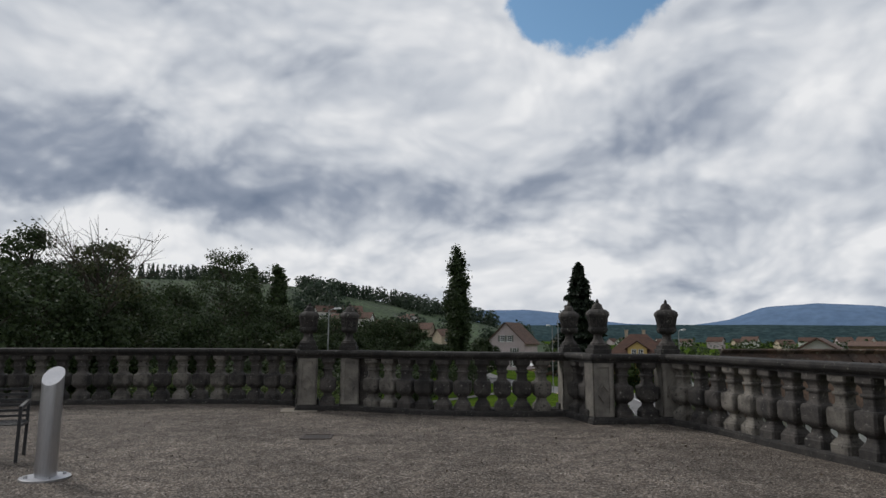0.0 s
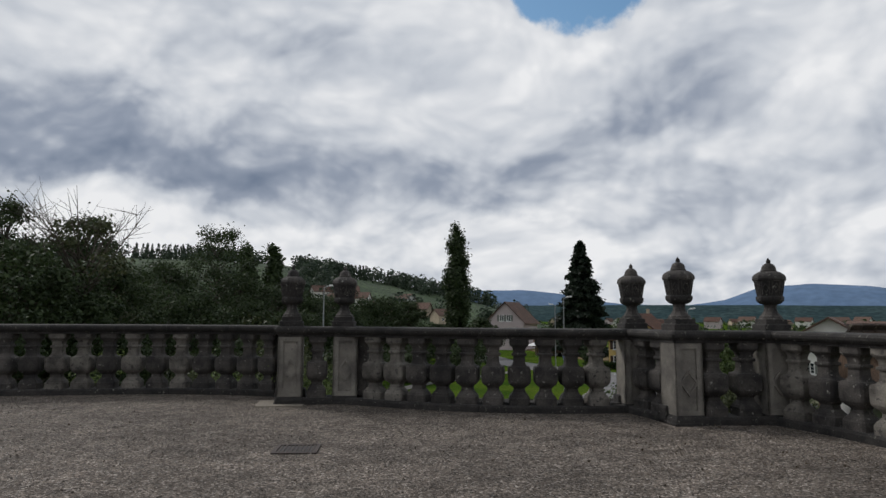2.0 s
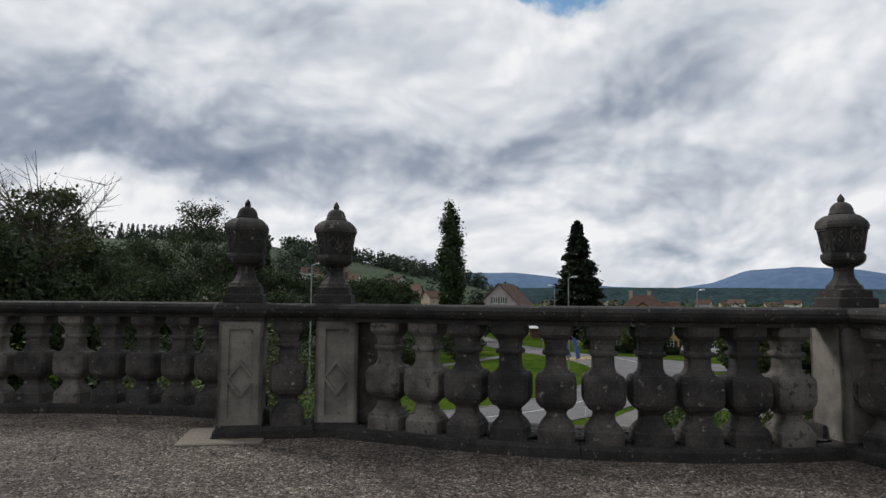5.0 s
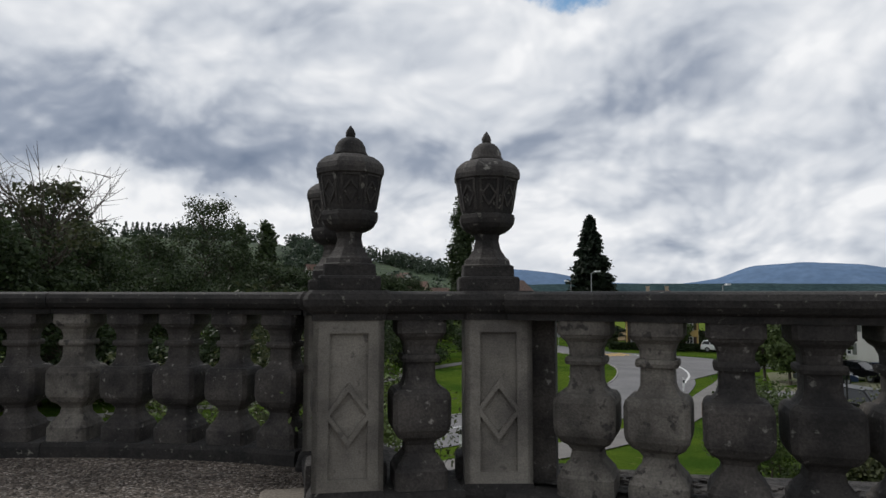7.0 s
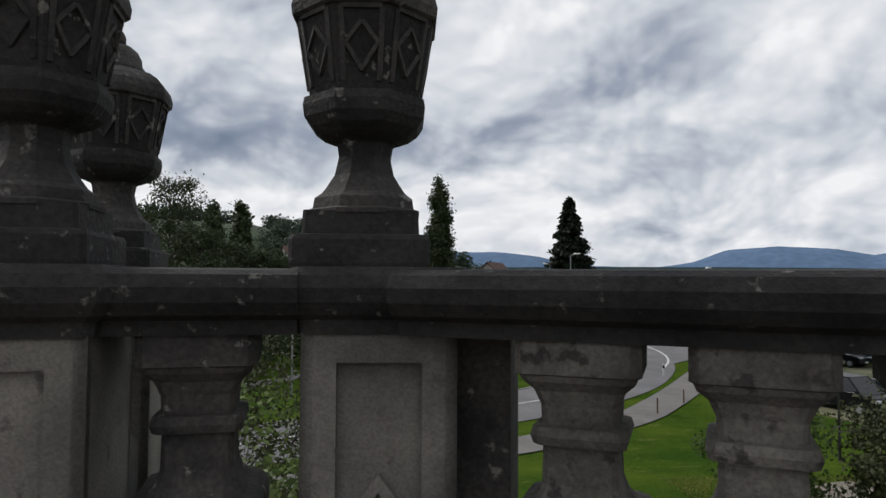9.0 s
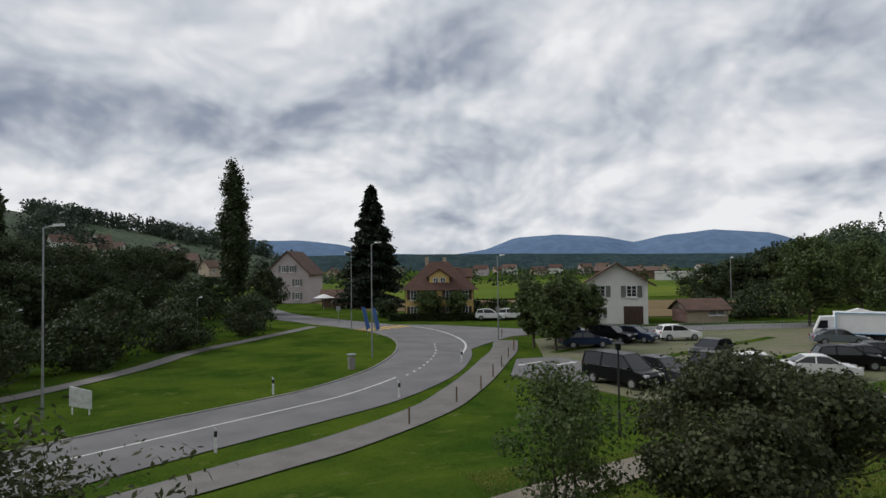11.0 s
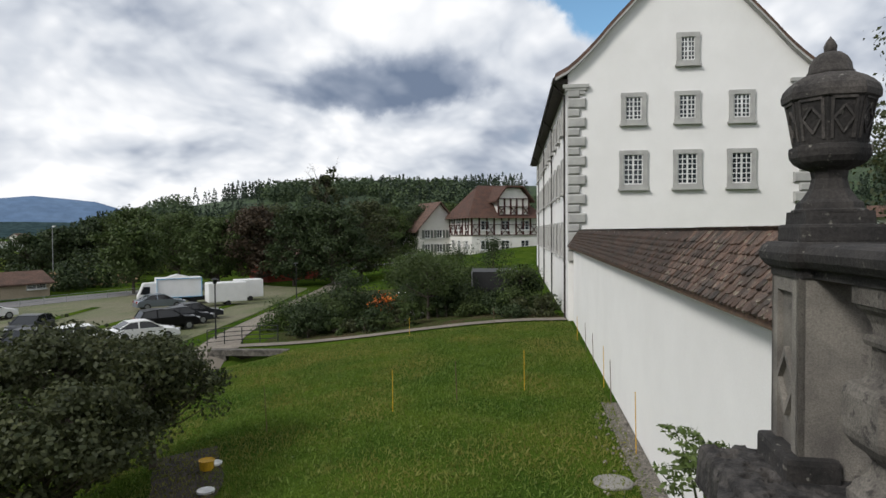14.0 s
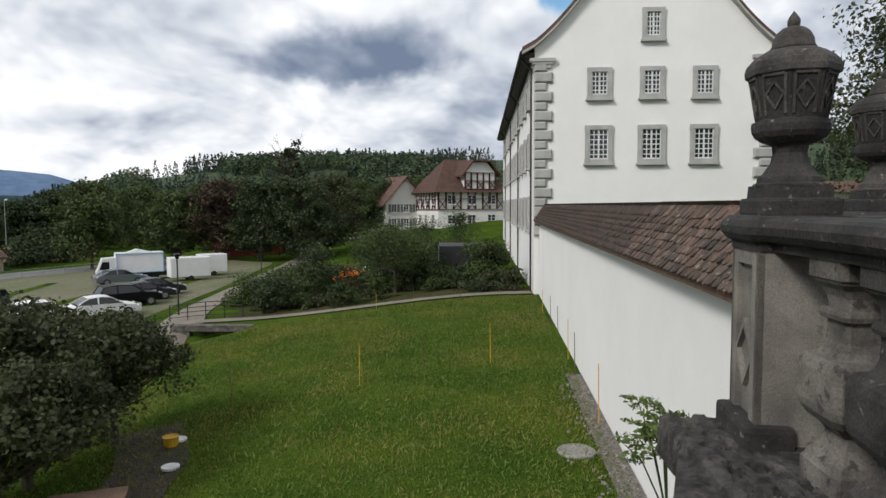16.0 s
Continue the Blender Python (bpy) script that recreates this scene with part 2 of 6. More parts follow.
PAINT = mat("white road paint", (0.62, 0.62, 0.60), (0.45, 0.45, 0.44), 0.8, 2.0, 0.1, 60, fleck=0.15)
YPAINT = mat("yellow road paint", (0.70, 0.42, 0.06), (0.50, 0.32, 0.08), 0.8, 2.0, 0.1, 60)
GRASS = mat("mown grass", (0.062, 0.094, 0.013), (0.028, 0.057, 0.009), 1.0, 0.22, 0.9, 26, fleck=0.5, spots=((0.090, 0.108, 0.026), 0.60), spec=0.0)
MEADOW = mat("far meadow", (0.115, 0.150, 0.030), (0.075, 0.115, 0.022), 1.0, 0.02, 0.2, 3, fleck=0.2, spec=0.0)
GARDEN = mat("rough garden ground", (0.040, 0.058, 0.018), (0.072, 0.056, 0.034), 1.0, 0.45, 0.9, 14, fleck=0.5, spots=((0.055, 0.085, 0.022), 0.56), spec=0.0)
FIELD = mat("brown stubble field", (0.20, 0.15, 0.085), (0.15, 0.115, 0.07), 0.95, 0.03, 0.2, 3, fleck=0.2, stretch=(1, 6, 1), spec=0.0)
PAVER = mat("worn grass paving of the car park", (0.145, 0.135, 0.085), (0.095, 0.110, 0.045), 0.95, 0.35, 0.6, 30, fleck=0.35, stretch=(0.35, 1, 1))
PLASTER = mat("white lime plaster", (0.80, 0.785, 0.76), (0.76, 0.745, 0.72), 0.9, 0.5, 0.12, 50, fleck=0.03)
OLDWHITE = mat("white house plaster", (0.72, 0.70, 0.66), (0.64, 0.62, 0.58), 0.9, 0.4, 0.1, 40, fleck=0.05)
YELLOW = mat("yellow ochre plaster", (0.62, 0.44, 0.16), (0.54, 0.38, 0.14), 0.9, 0.4, 0.1, 40, fleck=0.06)
PINK = mat("faded pink plaster", (0.50, 0.42, 0.42), (0.44, 0.37, 0.37), 0.9, 0.4, 0.1, 40, fleck=0.06)
ROSE = mat("rose painted boards", (0.50, 0.30, 0.27), (0.42, 0.25, 0.22), 0.85, 0.6, 0.1, 40, stretch=(6, 6, 1))
BEIGE = mat("beige plaster", (0.42, 0.34, 0.25), (0.36, 0.30, 0.22), 0.9, 0.5, 0.1, 40)
GREYSTONE = mat("grey window stone", (0.42, 0.415, 0.39), (0.33, 0.325, 0.31), 0.9, 1.6, 0.2, 60, fleck=0.12)
TILE = mat("old brown roof tile", (0.110, 0.066, 0.047), (0.050, 0.040, 0.033), 0.9, 2.2, 0.5, 50, fleck=0.4, vary=0.5, spots=((0.17, 0.155, 0.115), 0.58))
ROOF = mat("dark brown tile roof", (0.125, 0.072, 0.052), (0.080, 0.050, 0.038), 0.9, 0.8, 0.5, 8, fleck=0.35, stretch=(1, 1, 3))
ROOFRED = mat("red brown tile roof", (0.090, 0.044, 0.030), (0.058, 0.033, 0.025), 0.9, 0.8, 0.5, 8, fleck=0.3, stretch=(1, 1, 3))
TIMBER = mat("dark red timber beams", (0.075, 0.028, 0.022), (0.05, 0.020, 0.017), 0.85, 3, 0.3, 30)
WOOD = mat("weathered brown wood", (0.16, 0.10, 0.065), (0.10, 0.065, 0.045), 0.85, 4, 0.3, 50, stretch=(1, 1, 0.2))
EAVE = mat("dark eaves boards", (0.055, 0.045, 0.038), None, 0.85, 3, 0.2, 40)
WHITEWOOD = mat("white painted wood", (0.78, 0.78, 0.76), None, 0.6, 3, 0.05, 60, fleck=0.03)
GREYWOOD = mat("grey green shutters", (0.17, 0.18, 0.16), None, 0.75, 3, 0.1, 60)
BROWNWOOD = mat("dark brown shutters", (0.07, 0.04, 0.028), None, 0.75, 3, 0.1, 60)
STEEL = mat("brushed steel", (0.52, 0.52, 0.53), (0.44, 0.44, 0.46), 0.32, 6, 0.15, 120, metal=1.0, fleck=0.06, stretch=(1, 1, 0.08))
RUSTY = mat("rusty dark iron", (0.065, 0.048, 0.040), (0.038, 0.031, 0.028), 0.8, 9, 0.4, 90)
IRON = mat("black painted iron", (0.02, 0.02, 0.021), None, 0.55, 5, 0.2, 90)
ZINC = mat("galvanised lamp steel", (0.30, 0.31, 0.31), (0.24, 0.25, 0.25), 0.55, 4, 0.1, 60, metal=0.6)
PIPE = mat("dark copper downpipe", (0.035, 0.028, 0.025), None, 0.6, 4, 0.1, 60)
PLASTIC = mat("white plastic", (0.72, 0.72, 0.70), None, 0.5, 4, 0.03, 60, fleck=0.04)
BLACKPL = mat("black plastic", (0.018, 0.018, 0.018), None, 0.6, 4, 0.05, 60)
RUBBER = mat("tyre rubber", (0.02, 0.02, 0.02), None, 0.85, 6, 0.2, 80)
YELPL = mat("yellow plastic", (0.62, 0.36, 0.02), None, 0.55, 4, 0.03, 60)
ORANGE = mat("orange flowers", (0.75, 0.20, 0.02), (0.55, 0.12, 0.02), 0.8, 20, 0.3, 60)
REDPL = mat("red painted wood", (0.30, 0.05, 0.03), None, 0.7, 4, 0.1, 60)
BLUECL = mat("blue cloth", (0.06, 0.14, 0.38), None, 0.8, 6, 0.1, 60)
EARTH = mat("dark bare earth", (0.055, 0.042, 0.032), (0.035, 0.028, 0.022), 0.95, 2, 0.6, 30, fleck=0.4)
RUBBLE = mat("pale rubble stones", (0.25, 0.225, 0.19), (0.12, 0.108, 0.09), 0.95, 14, 0.9, 22, fleck=0.45, vary=0.35)
CONCRETE = mat("grey concrete", (0.27, 0.255, 0.235), (0.20, 0.19, 0.175), 0.9, 1.2, 0.3, 60)
BARK = mat("grey brown bark", (0.085, 0.068, 0.052), (0.05, 0.042, 0.034), 0.95, 6, 0.8, 30, stretch=(1, 1, 0.3))
HILLWOOD = mat("far wooded hill", (0.040, 0.066, 0.024), (0.024, 0.042, 0.018), 0.95, 0.05, 0.5, 0.5, fleck=0.5)
# blue of the far air haze is painted into the mountain colour
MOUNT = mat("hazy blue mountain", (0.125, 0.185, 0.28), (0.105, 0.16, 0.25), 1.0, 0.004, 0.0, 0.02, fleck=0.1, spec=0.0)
# forest tone leans blue-grey: haze of the distance put into its colour
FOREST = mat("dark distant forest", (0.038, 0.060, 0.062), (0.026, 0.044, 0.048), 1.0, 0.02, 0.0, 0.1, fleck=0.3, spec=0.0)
GLASS = glass_mat("window glass")
CARGLASS = glass_mat("car glass", (0.012, 0.014, 0.016), 0.05)
LEAF_MID = leaf_mat("green leaves", (0.030, 0.052, 0.014), (0.082, 0.118, 0.032), (0.045, 0.062, 0.018), 0.5)
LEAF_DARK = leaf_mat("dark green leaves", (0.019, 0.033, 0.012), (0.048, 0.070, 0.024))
LEAF_OLIVE = leaf_mat("olive green leaves", (0.026, 0.036, 0.014), (0.085, 0.092, 0.036), (0.040, 0.048, 0.020), 0.9)
LEAF_LIGHT = leaf_mat("fresh green leaves", (0.060, 0.095, 0.022), (0.150, 0.200, 0.060))
LEAF_BROWN = leaf_mat("reddish brown leaves", (0.040, 0.030, 0.018), (0.070, 0.048, 0.028))
# hill leaves are paler than near ones: far haze put into their colour
LEAF_HILL = leaf_mat("haze-lightened wood leaves", (0.044, 0.070, 0.034), (0.096, 0.132, 0.056), (0.040, 0.062, 0.036), 0.07)
LEAF_FIR = leaf_mat("dark fir needles", (0.024, 0.040, 0.026), (0.050, 0.072, 0.044))
GRAVEL_BITS = leaf_mat("loose gravel bits", (0.075, 0.065, 0.056), (0.22, 0.195, 0.17))
LEAF_GRASS = leaf_mat("grass blades", (0.075, 0.128, 0.016), (0.132, 0.186, 0.030), (0.215, 0.192, 0.048), 0.33)
# near-black spots paint in the shade inside the stone's small holes
PITTED = mat("black pitted stone", (0.060, 0.054, 0.049), (0.022, 0.020, 0.019), 0.95, 6.0, 1.0, 14, fleck=0.5, spots=((0.010, 0.009, 0.009), 0.60))
NEEDLE = leaf_mat("dark spruce needles", (0.010, 0.018, 0.011), (0.024, 0.036, 0.020))

# ---- building helpers ----
def part(name, bm, material, parent=None, label="", soft=False):
    me = bpy.data.meshes.new(name)
    bmesh.ops.recalc_face_normals(bm, faces=bm.faces)
    bm.to_mesh(me)
    bm.free()
    me.materials.append(material)
    if soft:
        for p in me.polygons:
            p.use_smooth = True
    ob = new(name, me)
    if parent:
        ob.parent = parent
    return tagged(ob, label) if label else ob


def empty(name, m, label, category, group="", kind=""):
    e = new(name)
    e.empty_display_size = 0.2
    e.matrix_basis = m
    return tagged(e, label, category, group, kind)


def box(bm, x, y, z, sx, sy, sz, bevel=0.0, rz=0.0):
    """A box with its middle at x, y and its bottom at z."""
    m = Matrix.Translation((x, y, z + sz / 2)) @ Matrix.Rotation(radians(rz), 4, "Z") @ Matrix.Diagonal((sx, sy, sz, 1))
    r = bmesh.ops.create_cube(bm, size=1, matrix=m)
    if bevel:
        es = list({e for v in r["verts"] for e in v.link_edges})
        bmesh.ops.bevel(bm, geom=es, offset=bevel, segments=2, affect="EDGES", profile=0.6)
    return bm


def beam(bm, a, b, w, h=None):
    """A straight bar from a to b."""
    a, b = Vector(a), Vector(b)
    d = b - a
    q = d.to_track_quat("Z", "Y").to_matrix().to_4x4()
    m = Matrix.Translation((a + b) / 2) @ q @ Matrix.Diagonal((w, h or w, d.length, 1))
    bmesh.ops.create_cube(bm, size=1, matrix=m)
    return bm


def rod(bm, a, b, r1, r2=None, n=8):
    a, b = Vector(a), Vector(b)
    d = b - a
    q = d.to_track_quat("Z", "Y").to_matrix().to_4x4()
    bmesh.ops.create_cone(bm, cap_ends=True, segments=n, radius1=r1, radius2=r1 if r2 is None else r2, depth=d.length, matrix=Matrix.Translation((a + b) / 2) @ q)
    return bm


def lathe(bm, profile, n=16, turn=0.0, chamfer=None, x=0.0, y=0.0):
    """Rings of n corners up a profile of (height, half width); chamfer: a square with cut corners."""
    rings = []
    for z, r in profile:
        if chamfer is not None:
            c = r * chamfer
            pts = [(r, -r + c), (r, r - c), (r - c, r), (-r + c, r), (-r, r - c), (-r, -r + c), (-r + c, -r), (r - c, -r)]
        else:
            k = r / math.cos(math.pi / n) if n <= 8 else r
            pts = [(k * math.cos(turn + 2 * math.pi * i / n), k * math.sin(turn + 2 * math.pi * i / n)) for i in range(n)]
        rings.append([bm.verts.new((px + x, py + y, z)) for px, py in pts])
    for a, b in zip(rings, rings[1:]):
        for i in range(len(a)):
            j = (i + 1) % len(a)
            bm.faces.new((a[i], a[j], b[j], b[i]))
    bm.faces.new(rings[0][::-1])
    bm.faces.new(rings[-1])
    return bm


def prism(bm, pts, a, b, axis="y"):
    """A polygon, given in two coordinates, pulled from a to b along an axis."""
    def place(p, t):
        return {"y": (p[0], t, p[1]), "x": (t, p[0], p[1]), "z": (p[0], p[1], t)}[axis]
    lo = [bm.verts.new(place(p, a)) for p in pts]
    hi = [bm.verts.new(place(p, b)) for p in pts]
    bm.faces.new(lo)
    bm.faces.new(hi[::-1])
    for i in range(len(pts)):
        j = (i + 1) % len(pts)
        bm.faces.new((lo[i], hi[i], hi[j], lo[j]))
    return bm


def catmull(pts, step=8):
    out = []
    p = [pts[0]] + list(pts) + [pts[-1]]
    for i in range(1, len(p) - 2):
        for k in range(step):
            t = k / step
            out.append(tuple(0.5 * (2 * b + (c - a) * t + (2 * a - 5 * b + 4 * c - d) * t * t + (3 * b - a - 3 * c + d) * t ** 3)
                             for a, b, c, d in zip(p[i - 1], p[i], p[i + 1], p[i + 2])))
    out.append(tuple(pts[-1]))
    return out


def side_of(line):
    """The unit normals, to the left, along a line of x, y."""
    ns = []
    for i in range(len(line)):
        a, b = line[max(0, i - 1)], line[min(len(line) - 1, i + 1)]
        d = Vector((b[0] - a[0], b[1] - a[1])).normalized()
        ns.append((-d.y, d.x))
    return ns


def sweep(bm, line, section):
    """A closed section of (sideways, up) drawn along a line of x, y, with caps."""
    ns = side_of(line)
    rings = [[bm.verts.new((x + nx * s, y + ny * s, z)) for s, z in section] for (x, y), (nx, ny) in zip(line, ns)]
    for a, b in zip(rings, rings[1:]):
        for i in range(len(section)):
            j = (i + 1) % len(section)
            bm.faces.new((a[i], a[j], b[j], b[i]))
    bm.faces.new(rings[0])
    bm.faces.new(rings[-1][::-1])
    return bm


def strip(bm, line, left, right, lift):
    """A ribbon that lies on the land."""
    ns = side_of(line)
    rows = []
    n = 4 if abs(left - right) < 10 else 24
    for (x, y), (nx, ny) in zip(line, ns):
        row = []
        for k in range(n + 1):
            s = left + (right - left) * k / n
            px, py = x + nx * s, y + ny * s
            row.append(bm.verts.new((px, py, land(px, py) + lift)))
        rows.append(row)
    for a, b in zip(rows, rows[1:]):
        for i in range(n):
            bm.faces.new((a[i], a[i + 1], b[i + 1], b[i]))
    return bm


def quads(name, centres, sizes, material, parent=None, label="", long=1.6, seed=0, droop=0.0, flat=0.0, upright=0.0, out=None):
    """Many small leaves, each a folded quad, turned at random or, by out, roughly to face away from their clump."""
    rng = np.random.default_rng(seed)
    n = len(centres)
    c = np.asarray(centres, float)
    s = np.asarray(sizes, float).reshape(-1, 1) * np.ones((n, 1))
    a = rng.normal(size=(n, 3))
    a[:, 2] = a[:, 2] * (0.6 - 0.55 * flat) - droop + upright
    a /= np.linalg.norm(a, axis=1, keepdims=True)
    b = rng.normal(size=(n, 3)) * (1, 1, 1 - 0.9 * flat)
    b -= (b * a).sum(1, keepdims=True) * a
    b /= np.linalg.norm(b, axis=1, keepdims=True)
    nn = np.cross(a, b)
    if out is not None:
        nn = out / (np.linalg.norm(out, axis=1, keepdims=True) + 1e-6) + rng.normal(size=(n, 3)) * 0.6
        nn /= np.linalg.norm(nn, axis=1, keepdims=True)
        a -= (a * nn).sum(1, keepdims=True) * nn
        a /= np.linalg.norm(a, axis=1, keepdims=True)
        b = np.cross(nn, a)
    v = np.stack([c - a * s * long / 2, c + b * s / 2 + nn * s * 0.12, c + a * s * long / 2, c - b * s / 2 + nn * s * 0.12], 1).reshape(-1, 3)
    me = bpy.data.meshes.new(name)
    me.vertices.add(4 * n)
    me.vertices.foreach_set("co", v.ravel())
    me.loops.add(4 * n)
    me.loops.foreach_set("vertex_index", np.arange(4 * n))
    me.polygons.add(n)
    me.polygons.foreach_set("loop_start", np.arange(0, 4 * n, 4))
    me.update(calc_edges=True)
    me.validate()
    me.materials.append(material)
    ob = new(name, me)
    ob.parent = parent
    return tagged(ob, label) if label else ob

# ---- land, roads, paths ----
def sheet(name, material, label, category="ground", kind="structure", **k):
    bm = bmesh.new()
    strip(bm, k["line"], k["left"], k["right"], k["lift"])
    return tagged(part(name, bm, material), label, category, kind=kind)


def spread(lo, hi, step, far, grow):
    mid = list(np.arange(lo, hi + 0.01, step))
    up_, s = [], step
    x = hi
    while x < far:
        s *= grow
        x += s
        up_.append(min(x, far))
    down, s, x = [], step, lo
    while x > -far:
        s *= grow
        x -= s
        down.append(max(x, -far))
    return down[::-1] + mid + up_


bm = bmesh.new()
gx, gy = spread(-40, 130, 1.25, 4800, 1.5), spread(8, 110, 1.0, 4800, 1.5)
grid = [[bm.verts.new((x, y, land(x, y))) for x in gx] for y in gy]
for a, b in zip(grid, grid[1:]):
    for i in range(len(gx) - 1):
        bm.faces.new((a[i], a[i + 1], b[i + 1], b[i]))
tagged(part("ground", bm, GRASS, soft=True), "green mown grass and open land to the horizon", "ground", kind="structure")

ROAD = catmull([(-34, 21.5), (-20, 31.2), (-4.4, 43.2), (1.0, 47.2), (5.0, 50.5), (9.3, 55.9), (12.2, 61.2), (14.8, 68), (16.6, 77), (16.2, 86), (13.5, 95), (8.5, 105), (2, 122), (-4, 160)])
SIDE = catmull([(14, 84), (22, 81.5), (32, 80), (44, 78), (57, 76.2), (76, 72.5), (95, 69), (128, 64), (170, 62)])
PATH_A = catmull([(-22, 21.5), (-12, 29.4), (-1.4, 37.1), (2.9, 40.0), (8.2, 45.0), (11.4, 49.6), (14.3, 54.4), (17.7, 60.6), (20.8, 66.3), (23.8, 73.5)])
PATH_B = catmull([(-34, 42), (-22, 49), (-15.8, 54.5), (-9.8, 65), (-6.3, 75), (-1, 84), (6.5, 97)])
PATH_C = catmull([(30.5, 36.2), (35, 39.0), (42, 42.2), (54.7, 46.6), (68, 51), (84, 56)])
PATH_D = catmull([(31.5, 36.5), (32.6, 33.4), (34.4, 27.5), (36.4, 22), (38.4, 17.2)])
PATH_E = catmull([(-2, 25), (5, 28.2), (12, 31), (20, 33), (26, 34.6), (31, 36.5)])
sheet("road", ASPHALT, "grey asphalt road bending past the lawn", "road", line=ROAD, left=3.5, right=-3.3, lift=0.05)
sheet("road_side", ASPHALT, "grey asphalt side road along the car park", "road", line=SIDE, left=3.2, right=-3.0, lift=0.054)
bm = bmesh.new()
prism(bm, [(17, 66.5), (21.0, 71.5), (25.5, 76.5), (30, 78), (30, 84), (22, 93), (14, 97), (13, 84)], -6.4, -6.237, "z")
tagged(part("road_junction", bm, ASPHALT), "grey asphalt apron where the roads meet", "road", kind="structure")
sheet("path_verge", PATHGREY, "pale footpath beside the road verge", "path", line=PATH_A, left=1.2, right=-1.2, lift=0.06)
sheet("path_lawn", PATHGREY, "narrow pale footpath across the lawn", "path", line=PATH_B, left=0.8, right=-0.8, lift=0.06)
sheet("path_garden", PATHWAY, "pale gravel path beside the car park", "path", line=PATH_C, left=1.3, right=-1.3, lift=0.06)
sheet("path_bridge", PATHWAY, "pale path between the lawn and the hedges", "path", line=PATH_D, left=0.55, right=-0.55, lift=0.07)
sheet("path_lower", PATHWAY, "pale path below the fruit trees", "path", line=PATH_E, left=0.9, right=-0.9, lift=0.06)
sheet("garden_ground", GARDEN, "rough planted ground of the garden beds", "ground", line=PATH_D[6:], left=36.0, right=0.62, lift=0.05)
# kerb stones between road and verge
bm = bmesh.new()
sweep(bm, [(x + n[0] * 3.56, y + n[1] * 3.56) for (x, y), n in list(zip(ROAD, side_of(ROAD)))[:88]], [(-0.06, -6.4), (0.06, -6.4), (0.06, -6.19), (-0.06, -6.19)])
tagged(part("kerb", bm, CONCRETE), "low grey kerb along the road", "kerb", kind="structure")
# painted lines
sheet("road_line", PAINT, "white painted centre line on the road", "road marking", line=ROAD[:40], left=0.42, right=0.28, lift=0.06)
for i in range(40, 62, 2):
    bm = bmesh.new()
    strip(bm, [ROAD[i], tuple((2 * p + q) / 3 for p, q in zip(ROAD[i], ROAD[min(i + 2, 95)])), tuple((p + 2 * q) / 3 for p, q in zip(ROAD[i], ROAD[i + 2]))][:2], 0.0, -0.14, 0.072)
    tagged(part("road_dash", bm, PAINT), "short white painted dash on the road", "road marking", "road dashes", "structure")
sheet("road_edge_line", PAINT, "white painted edge line round the bend", "road marking", line=catmull([(16.2, 64.6), (18.6, 70.7), (19.9, 77.4), (20.0, 85.3), (18.6, 92)]), left=0.1, right=-0.1, lift=0.075)
for i in range(7):
    bm = bmesh.new()
    x, y = 12.2 + i * 0.95, 88.2 + i * 0.55
    strip(bm, [(x, y), (x - 1.0, y + 2.8)], 0.25, -0.25, 0.078)
    tagged(part("crossing_stripe", bm, YPAINT), "yellow painted stripe of a pedestrian crossing", "road marking", "crossing stripes", "structure")
for k, (x, y) in enumerate(((18.9, 57.6), (21.0, 56.4))):
    bm = bmesh.new()
    strip(bm, [(x, y), (x + 1.9, y + 0.9)], 0.12, -0.12, 0.09)
    prism(bm, [(x + (1.9 if k else 0), y + (0.9 if k else 0) + 0.4), (x + (2.5 if k else -0.6), y + (1.2 if k else -0.3)), (x + (1.9 if k else 0), y + (0.9 if k else 0) - 0.4)], -6.24, -6.205, "z")
    tagged(part("road_arrow", bm, PAINT), "white painted arrow at the car park entrance", "road marking", "road arrows", "structure")

# car park: worn paving, with greener strips between the rows
bm = bmesh.new()
prism(bm, [(18.2, 50.5), (20.2, 43.4), (33, 42.3), (50, 47.3), (74, 56), (86, 63), (62, 72.6), (34, 75.6), (27, 73.5)], -6.45, -6.246, "z")
tagged(part("car_park", bm, PAVER), "worn grass-and-gravel car park surface", "car park", kind="structure")
bm = bmesh.new()
prism(bm, [(16.2, 53.4), (19.0, 48.6), (24.5, 54.0), (23.4, 60.8), (19.6, 60.6)], -6.4, -6.225, "z")
tagged(part("car_park_entrance", bm, ASPHALT), "dark asphalt patch at the car park entrance", "road", kind="structure")
for a, b in (((24, 63), (40, 71)), ((30, 57), (50, 66)), ((27, 50.5), (44, 55.5)), ((40, 50), (56, 54))):
    bm = bmesh.new()
    strip(bm, [a, ((a[0] + b[0]) / 2, (a[1] + b[1]) / 2), b], 0.5, -0.5, 0.085)
    tagged(part("grass_strip", bm, GRASS), "green grass strip between parking rows", "grass", "grass strips", "structure")

# fields on the plain
for pts, m, lab in (([(40, 96), (78, 88), (110, 118), (60, 140)], FIELD, "brown ploughed field"),
                    ([(-10, 165), (60, 142), (160, 150), (230, 330), (-10, 330)], MEADOW, "yellow green meadow"),
                    ([(20, 118), (60, 142), (58, 150), (10, 160)], FIELD, "brown stubble field"),
                    ([(85, 100), (130, 108), (190, 150), (120, 150)], MEADOW, "yellow green meadow")):
    bm = bmesh.new()
    prism(bm, pts, -6.6, -6.16 + 0.01 * len(lab) / 20, "z")
    tagged(part("field", bm, m), lab, "field", "fields on the plain", "structure")

